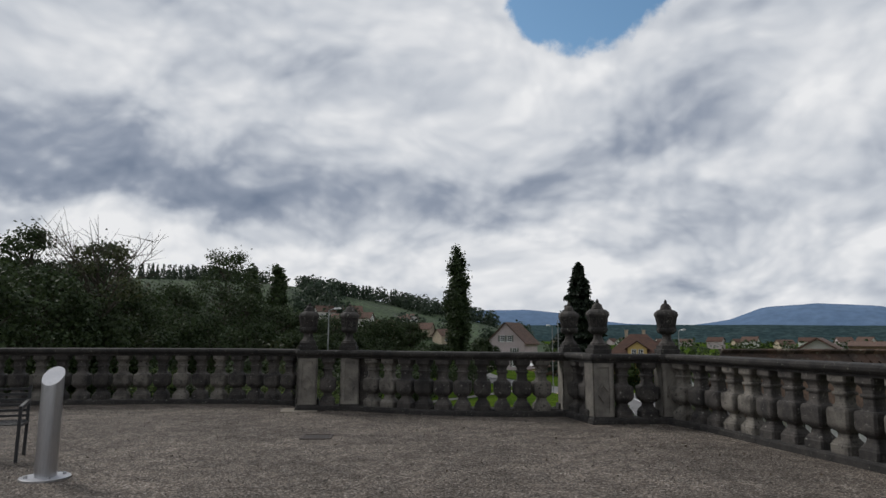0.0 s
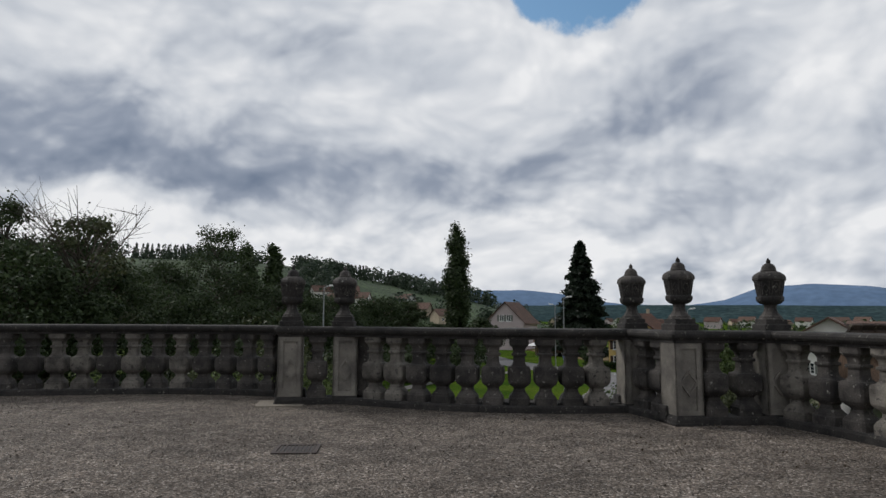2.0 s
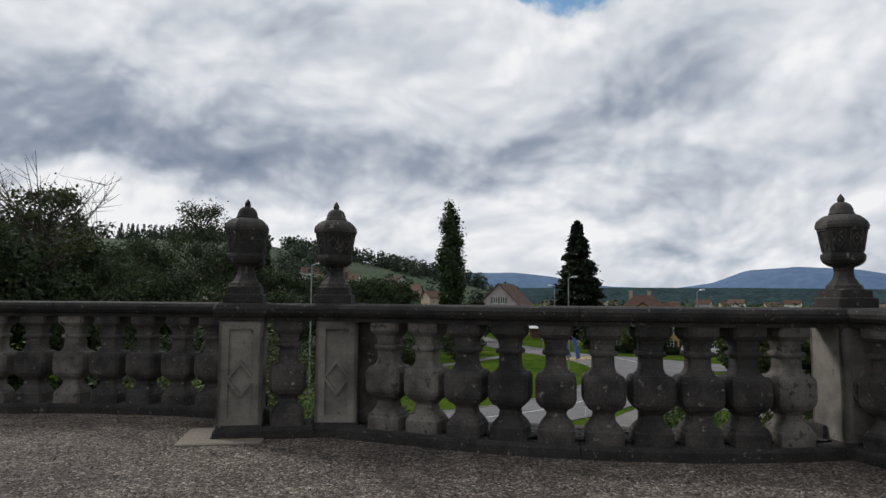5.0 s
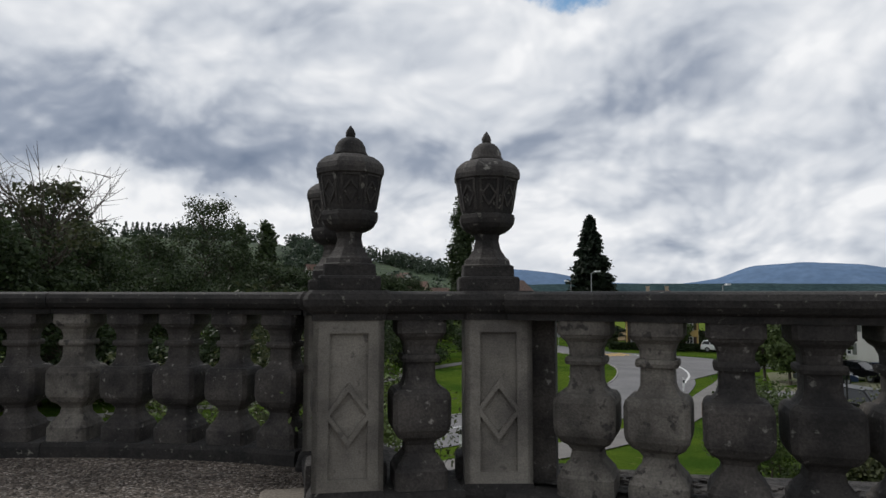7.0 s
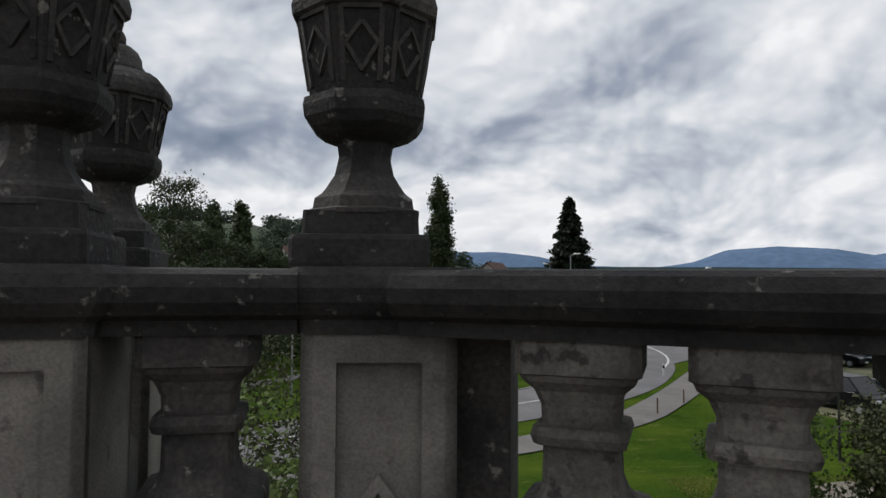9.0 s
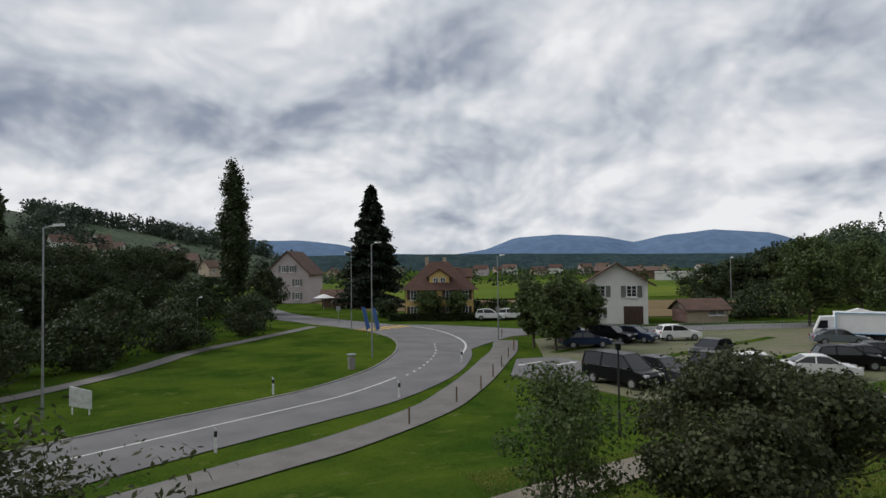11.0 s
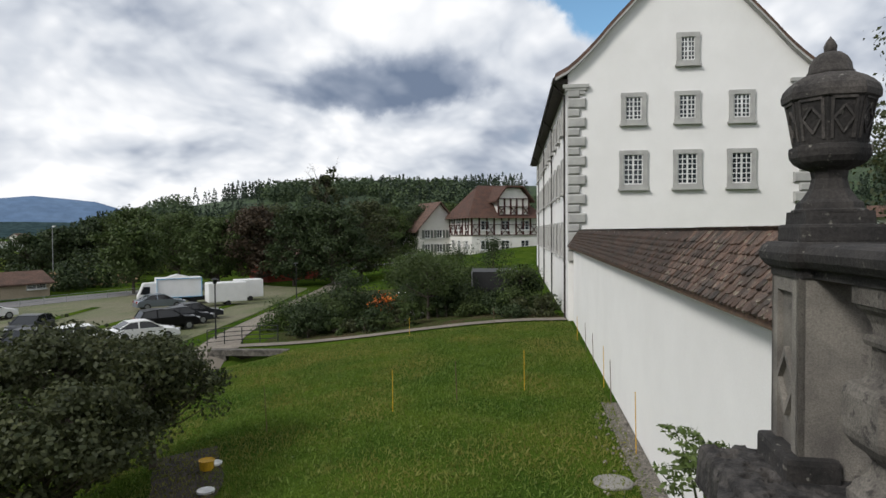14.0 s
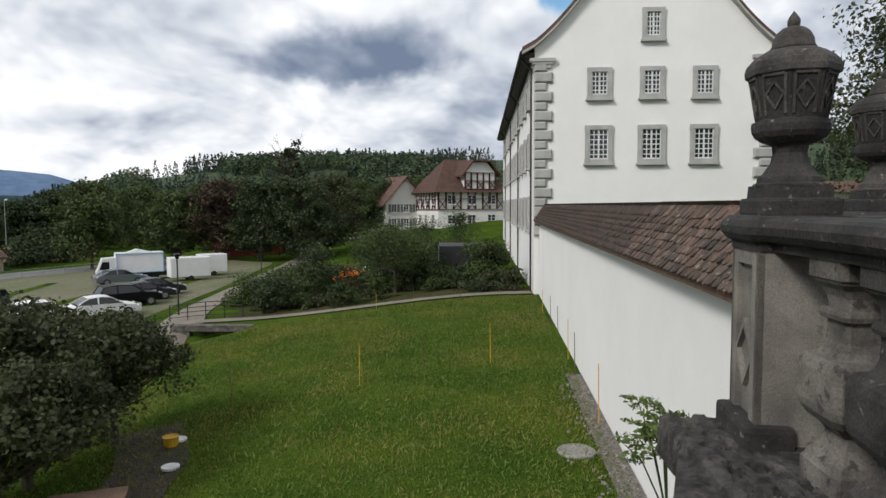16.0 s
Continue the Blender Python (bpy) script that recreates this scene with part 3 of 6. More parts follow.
# hills and mountains
def ridge(name, az0, az1, dist, deep, height, material, label, steps=60, rows=8, kind="structure"):
    bm = bmesh.new()
    g = []
    for i in range(steps + 1):
        az = az0 + (az1 - az0) * i / steps
        h = height(az)
        row = []
        for k in range(rows + 1):
            d = dist + deep * k / rows
            f = math.sin(math.pi * 0.5 * min(1, k / (rows - 2)))
            z = -6.5 + (h * d / dist + 6.5) * f
            if 0 < k:
                z += h * 0.06 * noise.noise((az * 0.35, k * 0.9, dist * 0.01))
            row.append(bm.verts.new((d * math.sin(radians(az)), 11 + d * math.cos(radians(az)), z)))
        g.append(row)
    for a, b in zip(g, g[1:]):
        for k in range(rows):
            bm.faces.new((a[k], a[k + 1], b[k + 1], b[k]))
    return tagged(part(name, bm, material, soft=True), label, "hill", kind=kind)


def bumps(table):
    xs, hs = [p[0] for p in table], [p[1] for p in table]
    return lambda az: float(np.interp(az, xs, hs))


hill_left = bumps([(-80, 16), (-45, 23), (-33, 25), (-26, 26), (-18, 24.5), (-14, 21), (-8.5, 16.5), (-4, 12), (0, 7), (3, 2), (6, -3)])
hill_right = bumps([(40, -5), (43, 2), (45, 6), (48, 10), (54, 15), (59.5, 17.5), (65, 18.5), (71, 17.5), (78, 19.5), (95, 23), (120, 23)])
ridge("hill_left", -80, 6, 300, 160, hill_left, HILLWOOD, "green hill with woods and meadows")
ridge("hill_right", 40, 120, 280, 150, hill_right, HILLWOOD, "long hill covered in dark woods")
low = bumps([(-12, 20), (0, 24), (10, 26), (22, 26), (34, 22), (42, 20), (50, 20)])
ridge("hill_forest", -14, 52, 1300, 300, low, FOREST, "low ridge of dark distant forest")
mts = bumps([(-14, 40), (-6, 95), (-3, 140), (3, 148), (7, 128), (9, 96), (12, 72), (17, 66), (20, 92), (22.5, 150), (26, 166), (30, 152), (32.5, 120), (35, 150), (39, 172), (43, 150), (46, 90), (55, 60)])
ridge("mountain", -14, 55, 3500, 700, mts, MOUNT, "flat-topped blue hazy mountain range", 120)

# woods on the hills: many crowns, too far to count
def woods(name, az0, az1, d0, d1, height, n, size, material, label, seed, dist, deep, crown=6.0, only=0.0, spire=False):
    rng = np.random.default_rng(seed)
    cs, ss, outs = [], [], []
    for _ in range(n):
        az, d = rng.uniform(az0, az1), rng.uniform(d0, d1)
        k = (d - dist) / deep * 8
        f = math.sin(math.pi * 0.5 * min(1, max(0, k) / 6))
        z = -6.5 + (height(az) * d / dist + 6.5) * f
        if noise.noise((az * 0.12, d * 0.012, seed)) < only:
            continue
        x, y = d * math.sin(radians(az)), 11 + d * math.cos(radians(az))
        t = rng.uniform(0.6, 1.4)
        m = 52
        g = rng.normal(size=(m, 3))
        if spire:
            u = rng.uniform(0, 1, (m, 1)) ** 1.3
            g[:, 2] = 0.3
            g /= np.linalg.norm(g, axis=1, keepdims=True)
            p = np.concatenate([g[:, :2] * crown * 0.26 * (1 - u), u * crown * 1.15], 1) * t
        else:
            g *= np.minimum(1.0, 1.5 / np.linalg.norm(g, axis=1, keepdims=True))
            p = g * (crown * 0.30 * t, crown * 0.30 * t, crown * 0.34 * t)
            p[:, 2] += crown * 0.45 * t
        cs.append(p + (x, y, z))
        outs.append(g + (0, 0, 0.5))
        ss.append(np.full(m, size * 0.5 * t) * rng.uniform(0.6, 1.2, m))
    ob = quads(name, np.concatenate(cs), np.concatenate(ss), material, seed=seed, long=1.2, out=np.concatenate(outs))
    return tagged(ob, label, "wood", kind="stuff")


woods("hill_wood", 40, 112, 282, 420, hill_right, 5600, 2.1, LEAF_HILL, "dense green wood on the hill", 3, 280, 150, 6.6)
woods("hill_wood", 40, 112, 300, 420, hill_right, 2400, 1.7, LEAF_FIR, "dark firs standing among the hill wood", 4, 280, 150, 6.6, spire=True)
woods("hill_wood", -75, 4, 330, 455, hill_left, 2400, 2.6, LEAF_FIR, "dark woods scattered over the hill", 5, 300, 160, 8, 0.0)
woods("hill_wood", -30, 0, 405, 450, hill_left, 420, 2.0, LEAF_FIR, "dark firs along the crest of the hill", 8, 300, 160, 6, 0.0, True)
woods("plain_trees", -12, 44, 230, 600, lambda az: -6.3, 420, 2.0, LEAF_DARK, "rows of trees on the plain", 6, 1, 1e9, 6)

# ---- terrace ----
A, A2, B, C, D, E_ = (-2.22, 11.25), (-2.52, 12.18), (-1.42, 11.43), (3.04, 10.97), (3.41, 9.86), (4.66, 10.04)
FRONT = catmull([B, (-0.75, 11.2), (0.1, 10.9), (1.1, 10.74), (2.1, 10.76), C])
LEFT = catmull([A2, (-3.4, 12.36), (-4.7, 12.38), (-6.4, 12.05), (-8.8, 11.4), (-12, 10.2), (-16, 8.0)])
RIGHT = catmull([E_, (5.12, 9.0), (5.5, 7.6), (5.95, 6.1), (6.4, 4.2), (7.0, 1.0), (7.8, -5)])
EDGE = LEFT[::-1] + [A] + FRONT + [D] + RIGHT
bm = bmesh.new()
prism(bm, EDGE + [(8.5, -30), (-34, -30), (-34, 2)], -0.3, 0.0, "z")
bmesh.ops.triangulate(bm, faces=[f for f in bm.faces if len(f.verts) > 4])
tagged(part("terrace_floor", bm, GRAVEL), "grey-brown gravel terrace floor", "floor", kind="structure")
bm = bmesh.new()
sweep(bm, EDGE, [(0.25, -7.0), (0.25, -0.18), (-0.1, -0.18), (-0.1, -7.0)])
tagged(part("wall_terrace", bm, PLASTER), "white plastered retaining wall under the terrace", "wall", kind="structure")

def chain(line, a, b):
    """The part of a line that lies between two distances along it."""
    out, run = [], 0.0
    for p, q in zip(line, line[1:]):
        s = math.dist(p, q)
        for d in (a, b):
            if run <= d <= run + s:
                k = (d - run) / s
                out.append((p[0] + (q[0] - p[0]) * k, p[1] + (q[1] - p[1]) * k))
                if d == b:
                    return out
        if a < run + s < b:
            out.append(q)
        run += s
    return out


def length_of(line):
    return sum(math.dist(p, q) for p, q in zip(line, line[1:]))


BAL = [(0.0, 0.150), (0.10, 0.150), (0.115, 0.138), (0.135, 0.132), (0.15, 0.118), (0.19, 0.088), (0.235, 0.080), (0.262, 0.098), (0.285, 0.132), (0.325, 0.158),
       (0.36, 0.165), (0.50, 0.166), (0.53, 0.158), (0.548, 0.142), (0.552, 0.118), (0.575, 0.098), (0.61, 0.086), (0.70, 0.084), (0.702, 0.104), (0.722, 0.110), (0.742, 0.104),
       (0.745, 0.086), (0.79, 0.088), (0.825, 0.102), (0.848, 0.126), (0.862, 0.132), (0.866, 0.140), (0.94, 0.140)]
bm = bmesh.new()
lathe(bm, BAL, chamfer=0.16)
BALUSTER = bpy.data.meshes.new("baluster")
bmesh.ops.recalc_face_normals(bm, faces=bm.faces)
bm.to_mesh(BALUSTER)
bm.free()
BALUSTER.materials.append(STONE)
BALUSTER_PALE = BALUSTER.copy()
BALUSTER_PALE.materials.clear()
BALUSTER_PALE.materials.append(STONE_MID)
RAIL = [(-0.15, 1.04), (-0.15, 1.075), (-0.19, 1.09), (-0.215, 1.12), (-0.222, 1.155), (-0.205, 1.185), (-0.17, 1.197), (0.0, 1.203), (0.17, 1.197), (0.205, 1.185), (0.222, 1.155), (0.215, 1.12), (0.19, 1.09), (0.15, 1.075), (0.15, 1.04)]
KERB = [(-0.21, -0.25), (-0.21, 0.075), (-0.19, 0.10), (0.19, 0.10), (0.21, 0.075), (0.21, -0.25)]


def balustrade(line, label, count, trim=0.17, lead=0.0):
    """A kerb, balusters and a moulded rail along a line between two piers."""
    e = empty("balustrade", Matrix(), label, "balustrade", "terrace balustrades")
    total = length_of(line)
    span = chain(line, trim, total - trim)
    n = max(1, round(total / 2.2))
    for k in range(n):
        a, b = trim + (total - 2 * trim) * k / n, trim + (total - 2 * trim) * (k + 1) / n
        bm = bmesh.new()
        sweep(bm, chain(line, a + (0.003 if k else 0), b - 0.003), RAIL)
        part("rail", bm, STONE_BLACK, e)
        bm = bmesh.new()
        sweep(bm, chain(line, a + (0.003 if k else 0), b - 0.003), KERB)
        part("kerb_stone", bm, STONE_BLACK, e)
    rng = random.Random(count)
    for k in range(count):
        d = trim + lead + (total - 2 * lead - 2 * trim) * (k + 0.5) / count
        p, q = chain(line, max(0.001, d - 0.05), d), chain(line, d, min(total - 0.001, d + 0.05))
        ang = math.atan2(q[-1][1] - p[0][1], q[-1][0] - p[0][0])
        pale = k in (0, 1, 9) if count == 10 else rng.random() < 0.38 and count > 4
        ob = new("baluster", BALUSTER_PALE if pale else BALUSTER)
        ob.parent = e
        ob.matrix_basis = pose(q[0][0], q[0][1], 0.099, 0, 0, math.degrees(ang) + rng.uniform(-2, 2))
    return e


balustrade(FRONT, "blackened sandstone balustrade of ten square balusters", 10, lead=0.23)
balustrade(LEFT, "long curved blackened sandstone balustrade", 34)
balustrade(RIGHT, "curved blackened sandstone balustrade towards the courtyard", 36)
balustrade([A2, A], "short blackened stone balustrade between two piers", 1)
balustrade([A, B], "short blackened stone balustrade with one baluster", 1)
balustrade([C, D], "short blackened stone balustrade with two balusters", 2)
balustrade([D, E_], "short blackened stone balustrade beside the corner pier", 2)


def plate(bm, w, z0, z1, holes, y, thick):
    """A flat stone skin with holes through it, standing across y."""
    loops = [[(-w / 2, z0), (w / 2, z0), (w / 2, z1), (-w / 2, z1)]] + holes
    edges = []
    for lp in loops:
        vs = [bm.verts.new((px, y, pz)) for px, pz in lp]
        edges += [bm.edges.new((vs[i], vs[(i + 1) % len(vs)])) for i in range(len(vs))]
    made = bmesh.ops.triangle_fill(bm, use_beauty=True, use_dissolve=False, edges=edges)
    faces = [g for g in made["geom"] if isinstance(g, bmesh.types.BMFace)]
    ext = bmesh.ops.extrude_face_region(bm, geom=faces)
    for g in ext["geom"]:
        if isinstance(g, bmesh.types.BMVert):
            g.co.y += thick


def pier(x, y, turn, label):
    e = empty("balustrade_pier", pose(x, y, 0, 0, 0, turn), label, "pier", "terrace piers")
    bm = bmesh.new()
    lathe(bm, [(-0.25, 0.235), (0.03, 0.235), (0.035, 0.225), (0.07, 0.222), (0.10, 0.205), (0.125, 0.192)], chamfer=0.05)
    part("base", bm, STONE_BLACK, e)
    bm = bmesh.new()
    box(bm, 0, 0.135, -0.02, 0.47, 0.24, 0.245, 0.03)
    part("plinth", bm, STONE_BLACK, e)
    bm = bmesh.new()
    box(bm, 0, 0, 0.12, 0.332, 0.332, 0.925)
    part("shaft", bm, STONE_PALE, e)
    d = 0.105
    holes = [[(-d, 0.56), (-d, 0.97), (d, 0.97), (d, 0.56), (0, 0.70)],
             [(0, 0.655), (0.098, 0.53), (0, 0.405), (-0.098, 0.53)],
             [(-d, 0.50), (0, 0.36), (d, 0.50), (d, 0.19), (-d, 0.19)]]
    for turn_ in (0, 90, 180, 270):
        bm = bmesh.new()
        hs = [[(px, pz) for px, pz in h] for h in holes]
        plate(bm, 0.384, 0.122, 1.043, hs if turn_ % 180 == 0 else [], -0.192, 0.030)
        o = part("panel", bm, STONE_PALE, e)
        o.matrix_basis = pose(0, 0, 0, 0, 0, turn_)
    bm = bmesh.new()
    lathe(bm, [(1.04, 0.200), (1.075, 0.204), (1.09, 0.225), (1.12, 0.245), (1.155, 0.250), (1.185, 0.237), (1.206, 0.215)], chamfer=0.10)
    part("cap", bm, STONE_BLACK, e)
    return e


def urn(x, y, turn, label):
    e = empty("stone_urn", pose(x, y, 1.204, 0, 0, turn) @ Matrix.Diagonal((0.86, 0.86, 1, 1)), label, "urn", "urns on the piers")
    bm = bmesh.new()
    lathe(bm, [(0.0, 0.20), (0.012, 0.203), (0.07, 0.203), (0.082, 0.196), (0.085, 0.172), (0.145, 0.168)], chamfer=0.06)
    part("plinth", bm, STONE_BLACK, e)
    bm = bmesh.new()
    o8 = math.pi / 8
    lathe(bm, [(0.14, 0.172), (0.152, 0.172), (0.158, 0.155), (0.185, 0.150), (0.20, 0.128), (0.21, 0.12), (0.25, 0.092), (0.30, 0.080), (0.335, 0.086), (0.345, 0.10)], 8, o8)
    part("stem", bm, STONE, e)
    bm = bmesh.new()
    lathe(bm, [(0.342, 0.10), (0.355, 0.135), (0.375, 0.165), (0.40, 0.183), (0.43, 0.188), (0.452, 0.184), (0.456, 0.168), (0.60, 0.194), (0.665, 0.208), (0.69, 0.210)], 8, o8)
    cup = part("cup", bm, STONE_BLACK, e)
    for k in range(8):
        bm = bmesh.new()
        ws = 0.060
        for (x0, z0), (x1, z1) in (((0, 0.62), (ws * 0.8, 0.565)), ((ws * 0.8, 0.565), (0, 0.50)), ((0, 0.50), (-ws * 0.8, 0.565)), ((-ws * 0.8, 0.565), (0, 0.62)),
                                   ((-ws, 0.655), (ws, 0.655)), ((-ws, 0.655), (-ws * 0.85, 0.475)), ((ws, 0.655), (ws * 0.85, 0.475))):
            f = lambda z: 0.169 + (z - 0.456) * 0.185
            beam(bm, (x0, -f(z0), z0), (x1, -f(z1), z1), 0.015, 0.012)
        o = part("carving", bm, STONE, cup)
        o.matrix_basis = pose(0, 0, 0, 0, 0, k * 45)
    bm = bmesh.new()
    lathe(bm, [(0.662, 0.214), (0.668, 0.222), (0.695, 0.225), (0.725, 0.216), (0.752, 0.190), (0.775, 0.155), (0.785, 0.125)], 8, o8)
    part("shoulder", bm, STONE, e)
    bm = bmesh.new()
    lathe(bm, [(0.786, 0.118), (0.80, 0.118), (0.81, 0.108), (0.84, 0.103), (0.87, 0.085), (0.89, 0.058), (0.898, 0.034)], 16)
    lathe(bm, [(0.893, 0.022), (0.905, 0.032), (0.925, 0.034), (0.945, 0.024), (0.962, 0.010), (0.972, 0.002)], 12)
    part("lid", bm, STONE, e, soft=True)
    return e


for (x, y), turn, lab in ((A, 13, "grey sandstone pier carved with diamonds, dark cap"), (A2, 13, "blackened sandstone pier behind the carved pier"), ((-1.37, 11.46), 4, "grey sandstone pier carved with a diamond panel"),
                          (C, 8, "grey sandstone pier carved with diamonds at the terrace corner"), (D, 14, "grey corner pier of carved sandstone"), (E_, 6, "blackened sandstone pier at the balustrade's end")):
    p_ = pier(x, y, turn, lab)
    if turn == 4:
        bm = bmesh.new()
        box(bm, 0.27, 0.03, 0.1, 0.20, 0.25, 0.945, 0.006, -14)
        part("response", bm, STONE, p_)
        x, y = B
    urn(x, y, turn, "blackened octagonal stone urn with a domed lid")
bm = bmesh.new()
lathe(bm, [(-0.1, 0.36), (0.012, 0.36), (0.02, 0.345)], chamfer=0.05)
o = tagged(part("threshold_slab", bm, PATHWAY), "flat pale stone slab under the carved pier", "slab")
o.matrix_basis = pose(A[0] - 0.12, A[1] - 0.08, 0, 0, 0, 13)

# pitted stone cornice outside the balustrade
bm = bmesh.new()
OUT = LEFT[::-1][8:] + [A, B, C, D] + RIGHT
sweep(bm, OUT, [(-0.1, -0.2), (0.30, -0.2), (0.43, -0.12), (0.49, -0.03), (0.48, 0.06), (0.40, 0.078), (-0.1, 0.09)])
tagged(part("cornice", bm, PITTED), "black stone cornice below the balustrade", "cornice", kind="structure")


def pitted_top(line, reach, step):
    """The weathered upper face of the cornice, eaten into holes."""
    rng = np.random.default_rng(12)
    pts = np.array(line)
    run = np.concatenate([[0], np.cumsum(np.linalg.norm(np.diff(pts, axis=0), axis=1))])
    d = np.arange(0, run[-1], step)
    x, y = np.interp(d, run, pts[:, 0]), np.interp(d, run, pts[:, 1])
    tx, ty = np.gradient(x), np.gradient(y)
    k = np.hypot(tx, ty)
    o = np.arange(-0.02, reach + step, step)
    D, O = np.meshgrid(d, o, indexing="ij")
    z = 0.118 - 0.035 * np.clip((O - reach + 0.07) / 0.07, 0, 1) ** 2 - 0.16 * np.clip((O - reach + 0.018) / 0.018, 0, 1) ** 2
    z += 0.004 * np.sin(D * 23 + O * 31) * np.sin(O * 47 - D * 11)
    for _ in range(330):
        cd, co, r = rng.uniform(0, run[-1]), rng.uniform(0.12, reach - 0.05), rng.uniform(0.010, 0.030)
        near = np.abs(d - cd) < r * 2
        if near.any():
            q = ((D[near] - cd) / (r * rng.uniform(1.0, 1.8))) ** 2 + ((O[near] - co) / r) ** 2
            z[near] -= rng.uniform(0.8, 1.5) * r * np.sqrt(np.clip(1 - q, 0, 1))
    X, Y = x[:, None] - (ty / k)[:, None] * O, y[:, None] + (tx / k)[:, None] * O
    n, m = D.shape
    me = bpy.data.meshes.new("cornice_top")
    idx = np.arange(n * m).reshape(n, m)
    f = np.stack([idx[:-1, :-1], idx[1:, :-1], idx[1:, 1:], idx[:-1, 1:]], -1).reshape(-1, 4)
    me.from_pydata(np.stack([X, Y, z], -1).reshape(-1, 3).tolist(), [], f.tolist())
    me.materials.append(PITTED)
    return tagged(new("cornice_top", me), "black pitted stone slab eaten into round holes", "cornice", kind="structure")


pitted_top(FRONT + [(3.33, 11.03)], 0.53, 0.011)
rng = random.Random(4)

# ---- white wall with a tiled roof, and the courtyard behind it ----
WA = math.atan(0.205)
def wall_y(x):
    return 16.7 - 0.205 * (38 - x)


W0, W1 = Vector((5.4, wall_y(5.4), 0)), Vector((37.9, wall_y(37.9), 0))
WM = Matrix.Translation(W0) @ Matrix.Rotation(WA, 4, "Z")
WL = (W1 - W0).length
bm = bmesh.new()
box(bm, WL / 2, -0.3, -7, WL, 0.6, 7.6)
o = tagged(part("wall_garden", bm, PLASTER), "white plastered garden wall", "wall", kind="structure")
o.matrix_basis = WM
e_tiles = empty("tiled_coping", WM, "small brown tiled roof along the white wall", "roof", kind="structure")
bm = bmesh.new()
prism(bm, [(0.28, 0.24), (0.28, 0.20), (-0.3, 0.55), (-0.88, 0.20), (-0.88, 0.24), (-0.3, 1.08)], 0, WL, "x")
part("roof_bed", bm, WOOD, e_tiles)


def tile_mesh():
    bm = bmesh.new()
    w, l, t = 0.165, 0.36, 0.036
    pts = [(-w / 2, 0), (w / 2, 0), (w / 2, -l * 0.72), (w * 0.36, -l * 0.92), (0, -l), (-w * 0.36, -l * 0.92), (-w / 2, -l * 0.72)]
    prism(bm, pts, 0, t, "z")
    me = bpy.data.meshes.new("tile")
    bmesh.ops.recalc_face_normals(bm, faces=bm.faces)
    bm.to_mesh(me)
    bm.free()
    me.materials.append(TILE)
    return me


TILE_ME = tile_mesh()
slope = math.atan2(1.08 - 0.24, 0.58)
rows_n, gap_ = 7, 0.145
rest = bmesh.new()
count = 0
tr = random.Random(9)
for side in (1, -1):
    for r in range(rows_n):
        s = 0.34 + r * gap_
        n = int(WL / 0.172)
        for k in range(n):
            x = 0.1 + k * 0.172 + (0.086 if r % 2 else 0)
            yy = -0.3 + side * (0.60 - (s - 0.34) * math.cos(slope) - 0.36 * math.cos(slope) + 0.02)
            zz = 0.235 + (s + 0.02) * math.sin(slope) + 0.035
            m = Matrix.Translation((x, yy, zz)) @ Matrix.Rotation(0 if side < 0 else math.pi, 4, "Z") @ Matrix.Rotation(slope - 0.15 + tr.uniform(-0.045, 0.045), 4, "X") @ Matrix.Rotation(tr.uniform(-0.04, 0.04), 4, "Z")
            if side == 1 and x < 7.0 and count < 290:
                ob = new("tile", TILE_ME)
                ob.parent = e_tiles
                ob.matrix_basis = m
                count += 1
            elif side == 1 or (side == -1 and r > 4):
                w, l = 0.165, 0.36
                vs = [rest.verts.new(m @ Vector(p)) for p in ((-w / 2, 0, 0.024), (w / 2, 0, 0.024), (w / 2, -l * 0.75, 0.036), (0.03, -l, 0.036), (-0.03, -l, 0.036), (-w / 2, -l * 0.75, 0.036))]
                lo = [rest.verts.new(m @ Vector(p)) for p in ((w / 2, -l * 0.75, 0), (0.03, -l, 0), (-0.03, -l, 0), (-w / 2, -l * 0.75, 0))]
                rest.faces.new(vs)
                for a, b, c, d in ((vs[2], vs[3], lo[1], lo[0]), (vs[3], vs[4], lo[2], lo[1]), (vs[4], vs[5], lo[3], lo[2])):
                    rest.faces.new((a, b, c, d))
o = part("tiles", rest, TILE, e_tiles, "rows of worn brown beaver-tail tiles")
tagged(o, kind="stuff")
bm = bmesh.new()
lathe(bm, [(0, 0.105), (0.02, 0.11), (0.36, 0.095), (0.38, 0.09)], 10)
RIDGE = bpy.data.meshes.new("ridge_tile")
bm.to_mesh(RIDGE)
bm.free()
RIDGE.materials.append(TILE)
for k in range(int(WL / 0.35)):
    ob = new("ridge_tile", RIDGE)
    ob.parent = e_tiles
    ob.matrix_basis = Matrix.Translation((k * 0.35, -0.3, 1.06)) @ Matrix.Rotation(math.pi / 2, 4, "Y") @ Matrix.Rotation(tr.uniform(-0.03, 0.03), 4, "X")

bm = bmesh.new()
prism(bm, [(5.2, 9.4), (37.9, wall_y(37.9) - 0.6), (60, wall_y(60) - 12), (60, -40), (8.4, -40), (8.2, -6), (7.3, 1), (6.7, 4.2), (6.2, 6.2), (5.8, 7.6), (5.35, 9.0)], -7, -0.35, "z")
tagged(part("ground_courtyard", bm, GRASS), "raised courtyard lawn behind the white wall", "ground", kind="structure")
bm = bmesh.new()
box(bm, 40, -7.5, -0.4, 0.5, 17, 2.3, rz=-6)
tagged(part("wall_courtyard", bm, PLASTER), "low white courtyard wall", "wall", kind="structure")
bm = bmesh.new()
prism(bm, [(-0.7, 1.85), (0.7, 1.85), (0, 2.5)], -8.6, 8.6, "y")
